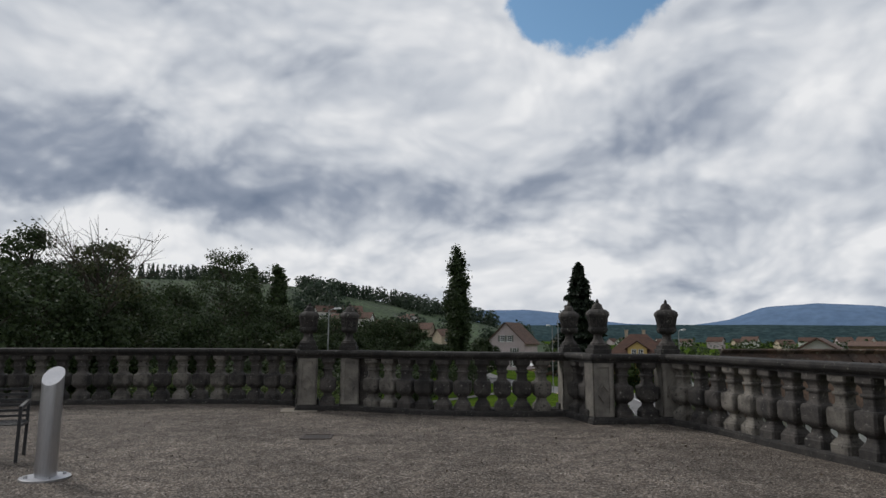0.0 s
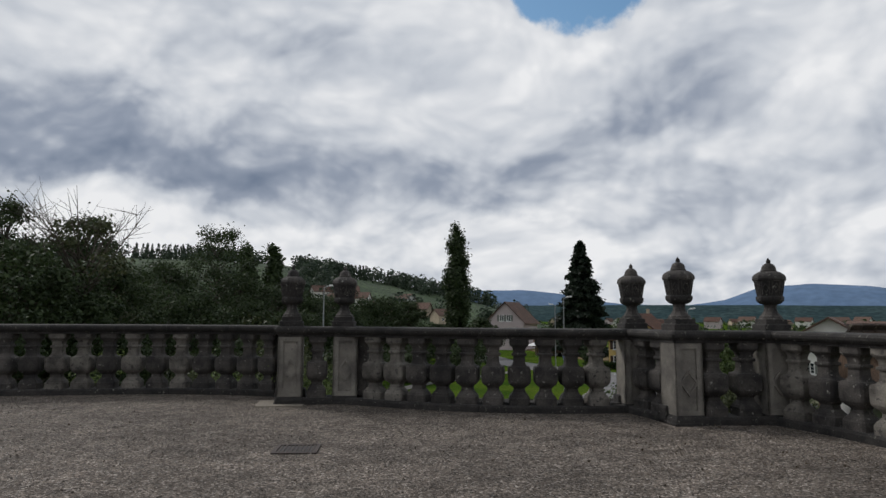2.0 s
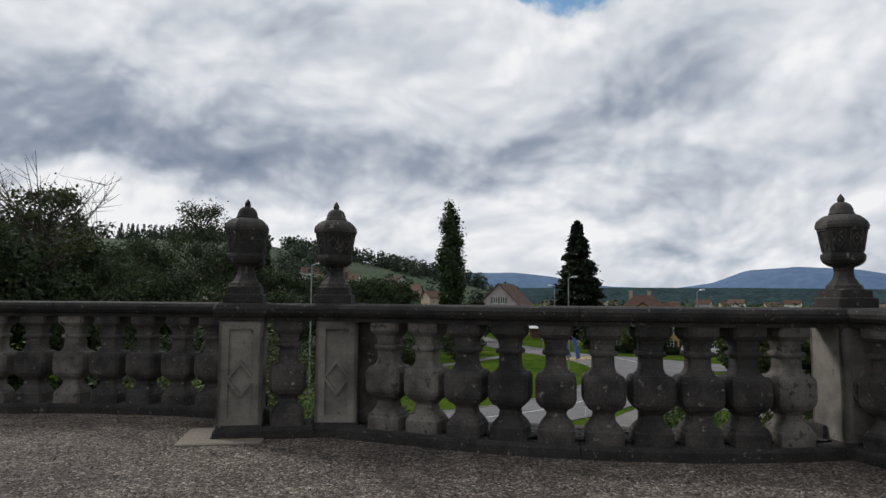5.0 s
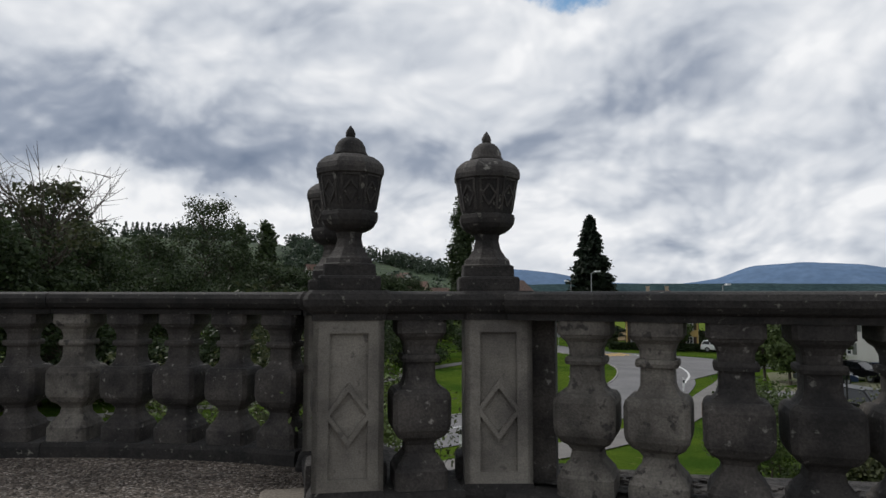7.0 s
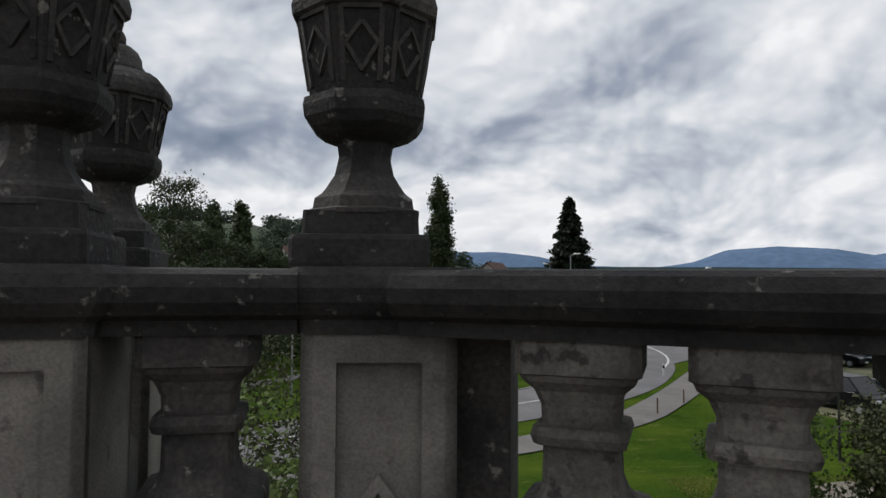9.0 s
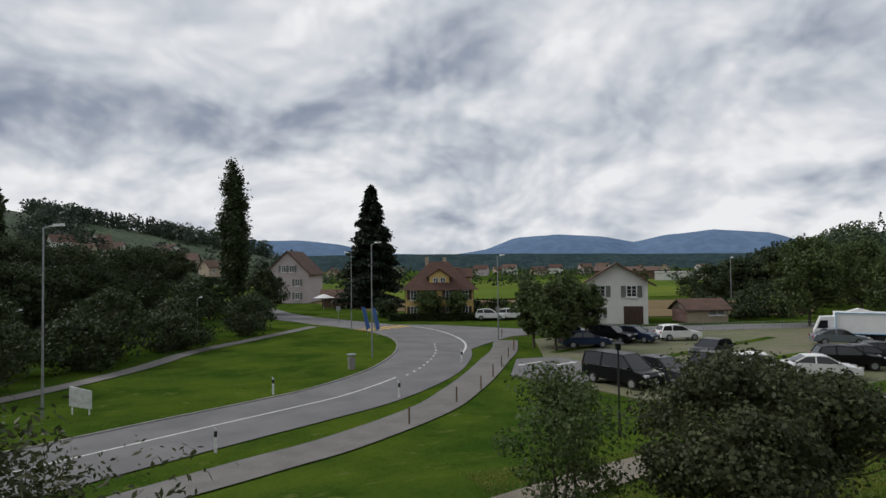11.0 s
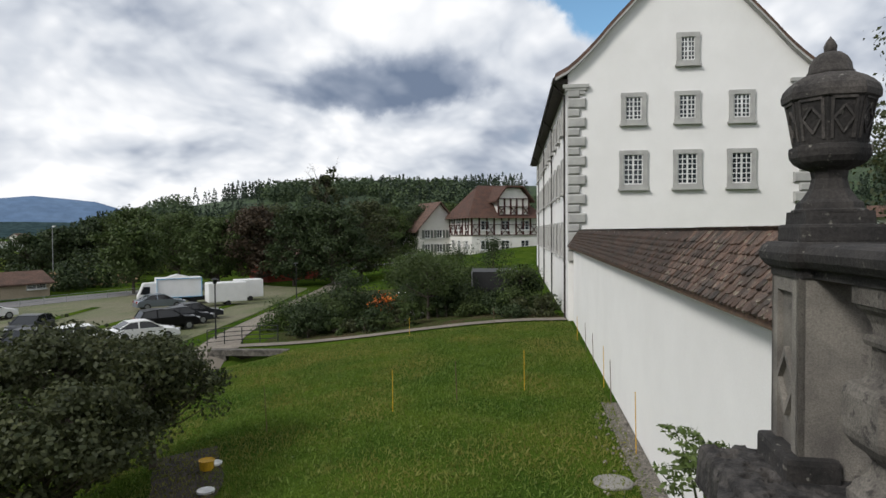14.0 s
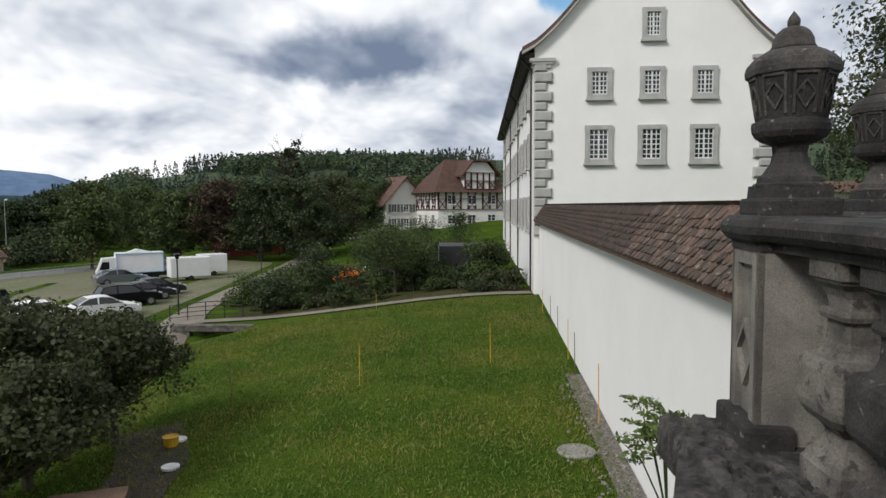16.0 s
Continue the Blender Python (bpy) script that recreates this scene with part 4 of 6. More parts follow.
o = tagged(part("coping_courtyard", bm, ROOF), "brown tiled coping on the courtyard wall", "roof", kind="structure")
o.matrix_basis = pose(40, -7.5, 0, 0, 0, -6)

# ---- windows ----
def frame_ring(bm, w, h, t, d, y, z0=0.0):
    """A rectangular frame of four bars round an opening w x h."""
    box(bm, 0, y, z0 - t, w + 2 * t, d, t)
    box(bm, 0, y, z0 + h, w + 2 * t, d, t)
    box(bm, -w / 2 - t / 2, y, z0, t, d, h)
    box(bm, w / 2 + t / 2, y, z0, t, d, h)


def window(parent, m, w, h, cols, rows, stone=0.3, stone_mat=None, shutters=None, ears=False, sill=True, bars=0.052):
    e = new("window")
    e.parent = parent
    e.matrix_basis = m
    if stone:
        bm = bmesh.new()
        frame_ring(bm, w, h, stone, 0.10, -0.03)
        if ears:
            for sx in (-1, 1):
                box(bm, sx * (w / 2 + stone * 0.72), -0.045, h * 0.93, stone * 0.75, 0.09, stone + h * 0.07 - 0.03)
                box(bm, sx * (w / 2 + stone * 0.72), -0.045, -stone + 0.02, stone * 0.75, 0.09, h * 0.16)
        part("window_frame", bm, stone_mat or GREYSTONE, e)
    if sill:
        bm = bmesh.new()
        box(bm, 0, -0.08, -stone - 0.09, w + 2 * stone + 0.18, 0.22, 0.1)
        part("window_sill", bm, stone_mat or GREYSTONE, e)
    bm = bmesh.new()
    box(bm, 0, 0.04, 0, w, 0.02, h)
    part("pane", bm, GLASS, e)
    bm = bmesh.new()
    for i in range(cols + 1):
        t = bars * (2.0 if i in (0, cols) or (cols % 2 == 0 and i == cols // 2) else 1)
        box(bm, -w / 2 + w * i / cols, 0.012, 0, t, 0.04, h)
    for i in range(rows + 1):
        box(bm, 0, 0.01, h * i / rows - bars / 2, w, 0.036, bars * (2 if i in (0, rows) else 1))
    part("sash", bm, WHITEWOOD, e)
    if shutters:
        for sx in (-1, 1):
            bm = bmesh.new()
            box(bm, sx * (w * 0.76 + stone), -0.05, -0.03, w * 0.5, 0.05, h + 0.06)
            for k in range(5):
                box(bm, sx * (w * 0.76 + stone), -0.08, h * (k + 0.3) / 5, w * 0.4, 0.03, h * 0.1)
            part("shutter", bm, shutters, e)
    return e


def door(parent, m, w, h, material):
    bm = bmesh.new()
    box(bm, 0, 0, 0, w, 0.08, h)
    for sx in (-1, 1):
        box(bm, sx * w * 0.24, -0.05, h * 0.1, w * 0.34, 0.04, h * 0.35)
        box(bm, sx * w * 0.24, -0.05, h * 0.52, w * 0.34, 0.04, h * 0.38)
    d = part("door", bm, material, parent)
    d.matrix_basis = m
    return d


# ---- monastery wing ----
BA = radians(12.6)
BM = Matrix.Translation((38.0, 17.0, 0)) @ Matrix.Rotation(BA, 4, "Z") @ Matrix.Rotation(-math.pi / 2, 4, "Z")
# in this frame: x along the gable wall, -y towards the terrace, y along the wing
wing = empty("monastery_wing", BM, "long white monastery wing with a curved gable and grey quoins", "building", kind="")
GW, LEN, EH = 13.6, 50.0, 10.2


def gable_top(s):
    """The height of the gable's edge above a place along it."""
    d = min(s, GW - s)
    return EH + 0.25 + 1.02 * d - 0.10 * d * max(0, 2.4 - d) if d < 2.4 else EH + 0.25 + 1.02 * d + 0.02 * (d - 2.4) ** 2


side_pts = [(s, gable_top(s)) for s in np.linspace(0, GW, 25)]
bm = bmesh.new()
prism(bm, [(0, -7)] + side_pts + [(GW, -7)], 0, 0.6, "y")
part("gable_wall", bm, PLASTER, wing)
bm = bmesh.new()
box(bm, 0.3, LEN / 2 + 0.3, -7, 0.6, LEN - 0.6, EH + 7)
part("long_wall", bm, PLASTER, wing)
bm = bmesh.new()
box(bm, GW - 0.3, LEN / 2 + 0.3, -7, 0.6, LEN - 0.6, EH + 7)
box(bm, GW / 2, LEN, -7, GW, 0.6, EH + 7)
part("rear_wall", bm, PLASTER, wing)
bm = bmesh.new()
top = [(s, z + 0.06) for s, z in side_pts]
outer = [(-0.75, EH - 0.10)] + top + [(GW + 0.75, EH - 0.10)]
inner = [(s * 1.0, z + 0.28) for s, z in outer]
prism(bm, outer + inner[::-1], -0.35, LEN + 0.3, "y")
part("roof", bm, ROOF, wing, "steep dark brown tiled roof with curved eaves")
bm = bmesh.new()
prism(bm, [(p, z - 0.12) for p, z in outer] + [(p, z + 0.02) for p, z in outer][::-1], -0.40, 0.0, "y")
part("verge_board", bm, GREYSTONE, wing)
bm = bmesh.new()
box(bm, -0.35, LEN / 2, EH - 0.28, 0.75, LEN, 0.2)
part("eaves_board", bm, EAVE, wing)
bm = bmesh.new()
rod(bm, (-0.82, -0.3, EH - 0.12), (-0.82, LEN, EH - 0.12), 0.085)
part("gutter", bm, PIPE, wing)
for y in (0.9, 14.0, 27.0, 40.0):
    bm = bmesh.new()
    rod(bm, (-0.82, y, EH - 0.15), (-0.14, y, EH - 0.9), 0.06)
    rod(bm, (-0.14, y, EH - 0.85), (-0.14, y, -4.6), 0.06)
    part("downpipe", bm, PIPE, wing)
for sx, flip in ((0, 1), (GW, -1)):
    z, k = -0.6, 0
    while z < EH - 1.1:
        wide = 1.05 if k % 2 == 0 else 0.72
        hgt = 0.62 if k % 2 == 0 else 0.50
        bm = bmesh.new()
        x0 = sx + flip * wide / 2 - flip * 0.03
        r = bmesh.ops.create_cube(bm, size=1, matrix=Matrix.Translation((x0, -0.05, z + hgt / 2)) @ Matrix.Diagonal((wide, 0.12, hgt - 0.03, 1)))
        face = min(bm.faces, key=lambda f: f.calc_center_median().y)
        ins = bmesh.ops.inset_individual(bm, faces=[face], thickness=0.11, depth=0.0)
        bmesh.ops.translate(bm, verts=face.verts, vec=(0, -0.075, 0))
        part("quoin", bm, GREYSTONE, wing)
        bm = bmesh.new()
        z += hgt
        k += 1
        bm.free()
    bm = bmesh.new()
    for i, (w, h) in enumerate(((1.0, 0.22), (1.25, 0.14), (1.5, 0.2))):
        box(bm, sx + flip * 0.45, -0.06, EH - 1.0 + sum((0.22, 0.14, 0.2)[:i]), w, 0.16 + 0.1 * i, h)
    part("capital", bm, GREYSTONE, wing)
for cx, z, w, h, cols, rows in ((6.78, 10.95, 0.76, 1.34, 4, 5), (3.74, 7.62, 0.90, 1.32, 4, 5), (6.76, 7.64, 0.90, 1.32, 4, 5), (9.76, 7.62, 0.90, 1.32, 4, 5),
                                (3.73, 3.88, 1.08, 1.73, 4, 6), (6.77, 3.88, 1.08, 1.73, 4, 6), (9.76, 3.88, 1.08, 1.73, 4, 6)):
    window(wing, pose(cx, -0.06, z), w, h, cols, rows, 0.25, ears=True)
for k in range(13):
    for z, h in ((7.5, 1.3), (3.75, 1.75), (-0.2, 1.75)):
        window(wing, pose(-0.06, 3.4 + k * 3.55, z, 0, 0, -90), 1.0, h, 4, 5, 0.22)

# ---- trees ----
def tree(name, x, y, h, r, n, size, leaf, label, seed, crown0=0.3, trunk=0.16, z=None, clumps=26, tall=1.0, category="tree", bare=0, loose=0.30, stems=1, long=1.5):
    """A tapered trunk with limbs, and a crown of leaf clumps round the limbs' ends."""
    rng = np.random.default_rng(seed)
    z = land(x, y) if z is None else z
    e = empty(name, pose(x, y, z), label, category)
    bm = bmesh.new()
    ends = []
    mid = h * (crown0 + 1) / 2
    for sidx in range(stems):
        lean = rng.normal(size=2) * 0.06 * h
        base = (rng.normal(size=2) * 0.25 * (stems > 1))
        pts = [Vector((base[0] + lean[0] * t * t, base[1] + lean[1] * t * t, h * 0.82 * t - 0.15)) for t in (0, 0.25, 0.5, 0.75, 1)]
        for i in range(4):
            rod(bm, pts[i], pts[i + 1], trunk * (1 - i * 0.23), trunk * (1 - (i + 1) * 0.23), 7)
        for k in range(max(5, clumps // stems)):
            u = rng.uniform(0, 1) ** 0.8
            zz = h * crown0 + (h - h * crown0) * u
            rad = r * math.sin(math.pi * min(0.97, max(0.10, 0.14 + 0.80 * u))) ** 0.7 * rng.uniform(0.3, 1.12)
            a = rng.uniform(0, 2 * math.pi)
            tip = Vector((base[0] + lean[0] * u + rad * math.cos(a), base[1] + lean[1] * u + rad * math.sin(a), min(zz, h * 0.97)))
            ends.append(tip)
            st = min(0.8 * h, max(h * crown0 * 0.8, zz - rad * 0.7))
            t = st / (h * 0.82)
            start = Vector((base[0] + lean[0] * t * t, base[1] + lean[1] * t * t, st))
            q = start.lerp(tip, 0.5) + Vector((0, 0, -0.06 * rad))
            rod(bm, start, q, trunk * 0.28, trunk * 0.17, 5)
            rod(bm, q, tip, trunk * 0.17, trunk * 0.05, 4)
    for k in range(bare):
        a, u = rng.uniform(0, 6.28), rng.uniform(0.55, 0.8)
        start = Vector((0, 0, h * u))
        tip = Vector((math.cos(a) * r * 1.25, math.sin(a) * r * 1.25, h * rng.uniform(0.85, 1.15)))
        q = start.lerp(tip, 0.5) + Vector((0, 0, 0.2))
        rod(bm, start, q, trunk * 0.3, trunk * 0.2, 5)
        rod(bm, q, tip, trunk * 0.2, trunk * 0.06, 4)
        for j in range(4):
            d = Vector(rng.normal(size=3)) * r * 0.28
            d.z = abs(d.z)
            p0 = q.lerp(tip, rng.uniform(0.1, 0.8))
            rod(bm, p0, p0 + d, trunk * 0.12, trunk * 0.04, 4)
    part("trunk", bm, BARK, e)
    per = max(4, n // len(ends))
    cs, outs = [], []
    for tip in ends:
        sp = r * loose * rng.uniform(0.55, 1.35)
        g = rng.normal(size=(per, 3))
        g *= np.minimum(1.0, 1.7 / np.linalg.norm(g, axis=1, keepdims=True))
        cs.append(np.array(tip) + g * (sp, sp, sp * 0.7 * tall))
        outs.append(g + np.array((tip.x, tip.y, (tip.z - mid) * 0.6)) * (0.5 / r) + (0, 0, 0.55))
    c, outs = np.concatenate(cs), np.concatenate(outs)
    stray = rng.random(len(c)) < 0.10
    c[stray] += (c[stray] - (0, 0, mid)) * rng.uniform(0.03, 0.13, (int(stray.sum()), 1))
    c[:, 2] = np.clip(c[:, 2], h * crown0 * 0.55, None)
    quads("crown", c, size * rng.uniform(0.6, 1.3, len(c)), leaf, e, seed=seed + 1, long=long, droop=0.2, out=outs)
    return e


def poplar(x, y, h, r, n, size, label, seed):
    rng = np.random.default_rng(seed)
    e = empty("poplar", pose(x, y, land(x, y)), label, "tree")
    bm = bmesh.new()
    rod(bm, (0, 0, -0.2), (0, 0, h * 0.9), 0.4, 0.05, 8)
    cs, outs = [], []
    for k in range(70):
        u = rng.uniform(0.06, 1)
        a = rng.uniform(0, 6.28)
        rad = r * (math.sin(math.pi * min(1, 0.12 + u * 0.86)) ** 0.55) * rng.uniform(0.3, 1.0)
        tip = Vector((rad * math.cos(a), rad * math.sin(a), h * (0.1 + 0.9 * u)))
        rod(bm, (0, 0, max(0.5, tip.z - rad * 2.0) * 0.93), tip, 0.07, 0.02, 4)
        g = rng.normal(size=(n // 70, 3))
        cs.append(np.array(tip) + g * (r * 0.22, r * 0.22, h * 0.035))
        outs.append(g + np.array((tip.x, tip.y, 0)) / r + (0, 0, 0.4))
    part("trunk", bm, BARK, e)
    c = np.concatenate(cs)
    quads("crown", c, size * rng.uniform(0.6, 1.3, len(c)), LEAF_DARK, e, seed=seed, out=np.concatenate(outs))
    return e


def spruce(x, y, h, r, n, size, label, seed):
    rng = np.random.default_rng(seed)
    e = empty("spruce", pose(x, y, land(x, y)), label, "tree")
    bm = bmesh.new()
    rod(bm, (0, 0, -0.2), (0, 0, h * 0.97), 0.45, 0.03, 8)
    cs = []
    per = n // 150
    for k in range(150):
        u = (k + rng.uniform(0, 1)) / 150
        a = rng.uniform(0, 6.28)
        L = r * (1 - u) ** 0.85 * rng.uniform(0.75, 1.1) + 0.25
        z0 = h * (0.06 + 0.93 * u)
        tip = Vector((L * math.cos(a), L * math.sin(a), z0 - L * 0.30))
        rod(bm, (0, 0, z0), tip, 0.06, 0.015, 4)
        t = rng.uniform(0.15, 1, per)
        p = np.outer(t, np.array(tip) - (0, 0, z0)) + (0, 0, z0)
        p += rng.normal(size=(per, 3)) * (0.22 * L * 0.5 + 0.1, 0.22 * L * 0.5 + 0.1, 0.14)
        p[:, 2] -= 0.2 * t
        cs.append(p)
    part("trunk", bm, BARK, e)
    c = np.concatenate(cs)
    quads("crown", c, size * rng.uniform(0.6, 1.3, len(c)), NEEDLE, e, seed=seed, long=2.2, droop=0.5)
    return e


def at_az(az, d):
    return -0.6 + d * math.sin(radians(az)), 11.7 + d * math.cos(radians(az))


# fruit trees and shrubs below the terrace
tree("fruit_tree", 10.6, 24.6, 4.0, 2.3, 17000, 0.085, LEAF_OLIVE, "spreading olive-green fruit tree below the terrace", 11, 0.34, 0.13, clumps=110, loose=0.15)
tree("fruit_tree", 13.2, 24.6, 3.3, 1.7, 12000, 0.08, LEAF_OLIVE, "low fruit tree on bare earth beside the lawn", 12, 0.36, 0.12, clumps=90, loose=0.16)
tree("fruit_tree", 8.8, 23.4, 3.1, 1.6, 12000, 0.08, LEAF_OLIVE, "dense olive-green fruit tree by the shed", 13, 0.34, 0.11, clumps=80, loose=0.16)
tree("birch_sapling", 6.6, 26.2, 3.9, 1.3, 9000, 0.07, LEAF_MID, "slender green sapling in front of the fruit trees", 14, 0.12, 0.06, clumps=40, loose=0.3, stems=3)
tree("shrub", -4.3, 18.4, 5.1, 1.5, 5000, 0.042, LEAF_OLIVE, "tall loose shrub with grey-green leaves below the terrace", 15, 0.3, 0.05, clumps=36, category="shrub", loose=0.25, stems=5, long=2.4)
tree("shrub", -3.1, 19.0, 4.6, 1.3, 4500, 0.042, LEAF_OLIVE, "loose shrub with narrow leaves below the terrace", 16, 0.25, 0.04, clumps=30, category="shrub", loose=0.26, stems=5, long=2.4)
tree("shrub", -5.6, 17.6, 5.9, 1.5, 5000, 0.042, LEAF_OLIVE, "tall loose shrub beside the balustrade", 17, 0.2, 0.05, clumps=32, category="shrub", loose=0.26, stems=5, long=2.2)
for i, (x, y, h) in enumerate(((-2.4, 13.7, 4.9), (-4.0, 14.3, 4.8), (-6.6, 13.9, 4.9), (-9.5, 13.6, 4.9), (-0.9, 13.2, 3.9))):
    tree("shrub", x, y, h, 0.75, 3000, 0.028, LEAF_LIGHT, "leafy green shrub growing up behind the balustrade", 120 + i, 0.45, 0.03, z=-4.3, clumps=22, category="shrub", loose=0.3, stems=3, long=2.0)

# trees at the car park and along the roads
for i, (x, y, h, r) in enumerate(((24.2, 67.4, 6.0, 1.6), (25.0, 64.4, 6.0, 1.8), (29.0, 69.5, 6.2, 2.3), (32.4, 72.5, 5.4, 1.7))):
    tree("maple", x, y, h, r, 7000, 0.20, LEAF_MID, "round-crowned green maple at the car park", 20 + i, 0.24, 0.15, clumps=90, loose=0.2)
tree("maple", 63.0, 74.0, 8.6, 2.9, 7000, 0.26, LEAF_MID, "fresh green maple beside the side road", 30, 0.2, 0.2, clumps=44)
for i, (az, d, h, r, lf) in enumerate(((52, 98, 11, 4.6, LEAF_MID), (55.5, 96, 13, 4.2, LEAF_BROWN), (58.2, 92, 12.5, 4.2, LEAF_DARK), (61.5, 90, 13.5, 5.4, LEAF_DARK), (64, 96, 14, 5.0, LEAF_OLIVE), (49, 120, 13, 5, LEAF_MID),
                                       (46, 130, 14, 6, LEAF_MID), (43.5, 140, 12, 6, LEAF_DARK), (41, 135, 10, 5, LEAF_DARK), (66.5, 120, 13, 5, LEAF_MID), (69, 125, 12, 5, LEAF_DARK), (56.5, 125, 15, 6, LEAF_OLIVE),
                                       (38.5, 128, 8.5, 4.5, LEAF_DARK), (51, 150, 17, 7, LEAF_MID), (60.5, 120, 14, 5.5, LEAF_MID), (71.5, 135, 12, 5, LEAF_MID), (48, 165, 19, 8, LEAF_MID), (54, 170, 20, 8, LEAF_MID), (59, 165, 20, 8, LEAF_DARK), (64.5, 160, 19, 8, LEAF_DARK), (69.5, 165, 17, 8, LEAF_DARK), (44.5, 180, 17, 8, LEAF_MID))):
    x, y = at_az(az, d)
    tree("broadleaf_tree", x, y, h * 0.82 if d < 145 else h * 0.60, r, 11000, 0.24 if d < 130 else 0.34, lf, "dark broadleaf tree at the foot of the hill", 40 + i, 0.12, 0.24, clumps=120, loose=0.135)
x, y = at_az(60.7, 150)
tree("birch", x, y, 22.0, 3.0, 1100, 0.6, LEAF_OLIVE, "tall thin birch standing above the wood", 70, 0.35, 0.2, clumps=30, bare=8, loose=0.2)
spruce(20.5, 134.0, 23.4, 6.2, 42000, 0.42, "tall dark spruce behind the yellow house", 71)
poplar(-4.0, 116.5, 23.0, 2.0, 14000, 0.32, "tall narrow dark poplar beside the road", 72)
for az, d, h, r in ((-21.2, 205, 29, 3.4), (-18.9, 205, 29.3, 3.6)):
    x, y = at_az(az, d)
    poplar(x, y, h, r, 2600, 0.9, "narrow dark poplar on the far hillside", int(-az * 10))
# the wood west of the lawn, its backlit dimness painted in as dark leaves
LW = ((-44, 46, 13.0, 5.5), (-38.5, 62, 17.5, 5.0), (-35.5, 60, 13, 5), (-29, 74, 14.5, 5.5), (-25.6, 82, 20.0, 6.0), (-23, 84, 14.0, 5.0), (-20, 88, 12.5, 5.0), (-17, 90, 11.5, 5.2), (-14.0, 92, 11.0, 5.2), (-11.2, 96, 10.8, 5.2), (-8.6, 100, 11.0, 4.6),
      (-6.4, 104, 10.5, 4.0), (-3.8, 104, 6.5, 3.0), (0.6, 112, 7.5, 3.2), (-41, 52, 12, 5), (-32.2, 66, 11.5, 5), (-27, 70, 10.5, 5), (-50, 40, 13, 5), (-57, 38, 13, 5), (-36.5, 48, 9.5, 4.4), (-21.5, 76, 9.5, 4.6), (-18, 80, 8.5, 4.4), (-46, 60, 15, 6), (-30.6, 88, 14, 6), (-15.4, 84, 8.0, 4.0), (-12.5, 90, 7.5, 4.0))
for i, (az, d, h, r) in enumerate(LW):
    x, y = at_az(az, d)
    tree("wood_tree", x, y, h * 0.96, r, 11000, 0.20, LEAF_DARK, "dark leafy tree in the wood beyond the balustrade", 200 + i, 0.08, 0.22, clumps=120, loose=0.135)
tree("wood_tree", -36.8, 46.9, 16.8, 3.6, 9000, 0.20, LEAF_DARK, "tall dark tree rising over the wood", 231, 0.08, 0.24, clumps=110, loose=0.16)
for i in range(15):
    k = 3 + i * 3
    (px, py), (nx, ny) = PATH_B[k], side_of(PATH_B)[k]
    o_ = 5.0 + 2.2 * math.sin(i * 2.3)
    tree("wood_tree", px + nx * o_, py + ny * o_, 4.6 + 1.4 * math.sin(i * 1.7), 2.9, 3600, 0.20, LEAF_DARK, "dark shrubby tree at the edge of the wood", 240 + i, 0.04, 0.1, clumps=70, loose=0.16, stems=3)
x, y = -31.4, 50.8
tree("ash_tree", x, y, 15.2, 3.9, 2400, 0.22, LEAF_OLIVE, "half-bare tree with thin grey twigs above the wood", 74, 0.35, 0.2, clumps=24, bare=36, loose=0.2)
x, y = at_az(111.5, 30)
tree("chestnut_tree", x, y, 9.4, 3.6, 26000, 0.12, LEAF_OLIVE, "large old tree in the courtyard with yellowing leaves", 75, 0.22, 0.3, z=-0.4, clumps=60)
tree("chestnut_tree", x + 3, y - 9, 10.5, 4.2, 18000, 0.14, LEAF_OLIVE, "large tree behind the courtyard wall", 76, 0.2, 0.3, z=-0.4, clumps=50)

# hedges, bushes and beds between the path and the wing
HB = ((57.5, 46, 1.9, 1.7), (59.5, 43, 2.0, 1.8), (61.5, 44, 2.2, 1.7), (63.2, 45, 4.0, 1.8), (70.9, 46, 2.2, 1.6), (72.6, 43.5, 2.4, 1.3), (77.4, 43, 3.2, 1.5), (78.6, 44, 2.8, 1.3), (74.4, 43.5, 1.5, 1.3), (75.8, 43, 1.4, 1.2), (67.8, 47, 1.3, 1.2), (65.0, 50, 1.7, 1.3), (71.5, 52, 3.0, 1.8), (68.5, 55, 2.2, 1.5), (73.5, 50, 3.0, 1.6), (62.6, 52, 2.0, 1.6), (71.0, 60, 4.0, 2.0),
      (68.0, 62, 3.2, 1.8), (60.6, 50, 2.0, 1.6), (72.6, 75, 4.5, 2.4), (69.5, 80, 4.2, 2.2), (75.5, 68, 5.0, 2.0))
for i, (az, d, h, r) in enumerate(HB):
    x, y = at_az(az, d)
    tree("garden_bush", x, y, h * 0.9, r * 0.85, 4200, 0.10, LEAF_DARK if i % 2 else LEAF_MID, "dense green garden bush beside the path", 300 + i, 0.06, 0.07, clumps=30, category="bush", stems=3, loose=0.34)
for i, (x, y, r) in enumerate(((18.5, 108, 1.5), (24.5, 101.5, 1.25), (30.5, 103.5, 1.5), (34, 102, 1.6), (37.5, 100.5, 1.6), (41, 92, 1.1), (64, 86, 1.8), (67, 88, 2.2), (61, 90, 2.0), (70, 86, 2.0), (74, 92, 3.0), (79, 90, 3.4))):
    tree("garden_bush", x, y, r * 1.5, r, 1200, 0.3, LEAF_DARK, "clipped dark green bush by the houses", 340 + i, 0.08, 0.06, clumps=20, category="bush", stems=3, loose=0.35)
for i, (x, y) in enumerate(((22.6, 100.2), (26.8, 99.0))):
    tree("clipped_tree", x, y, 3.9, 1.45, 2200, 0.22, LEAF_MID, "round clipped green tree in front of the yellow house", 360 + i, 0.35, 0.09, clumps=34, loose=0.3)
gr = random.Random(77)
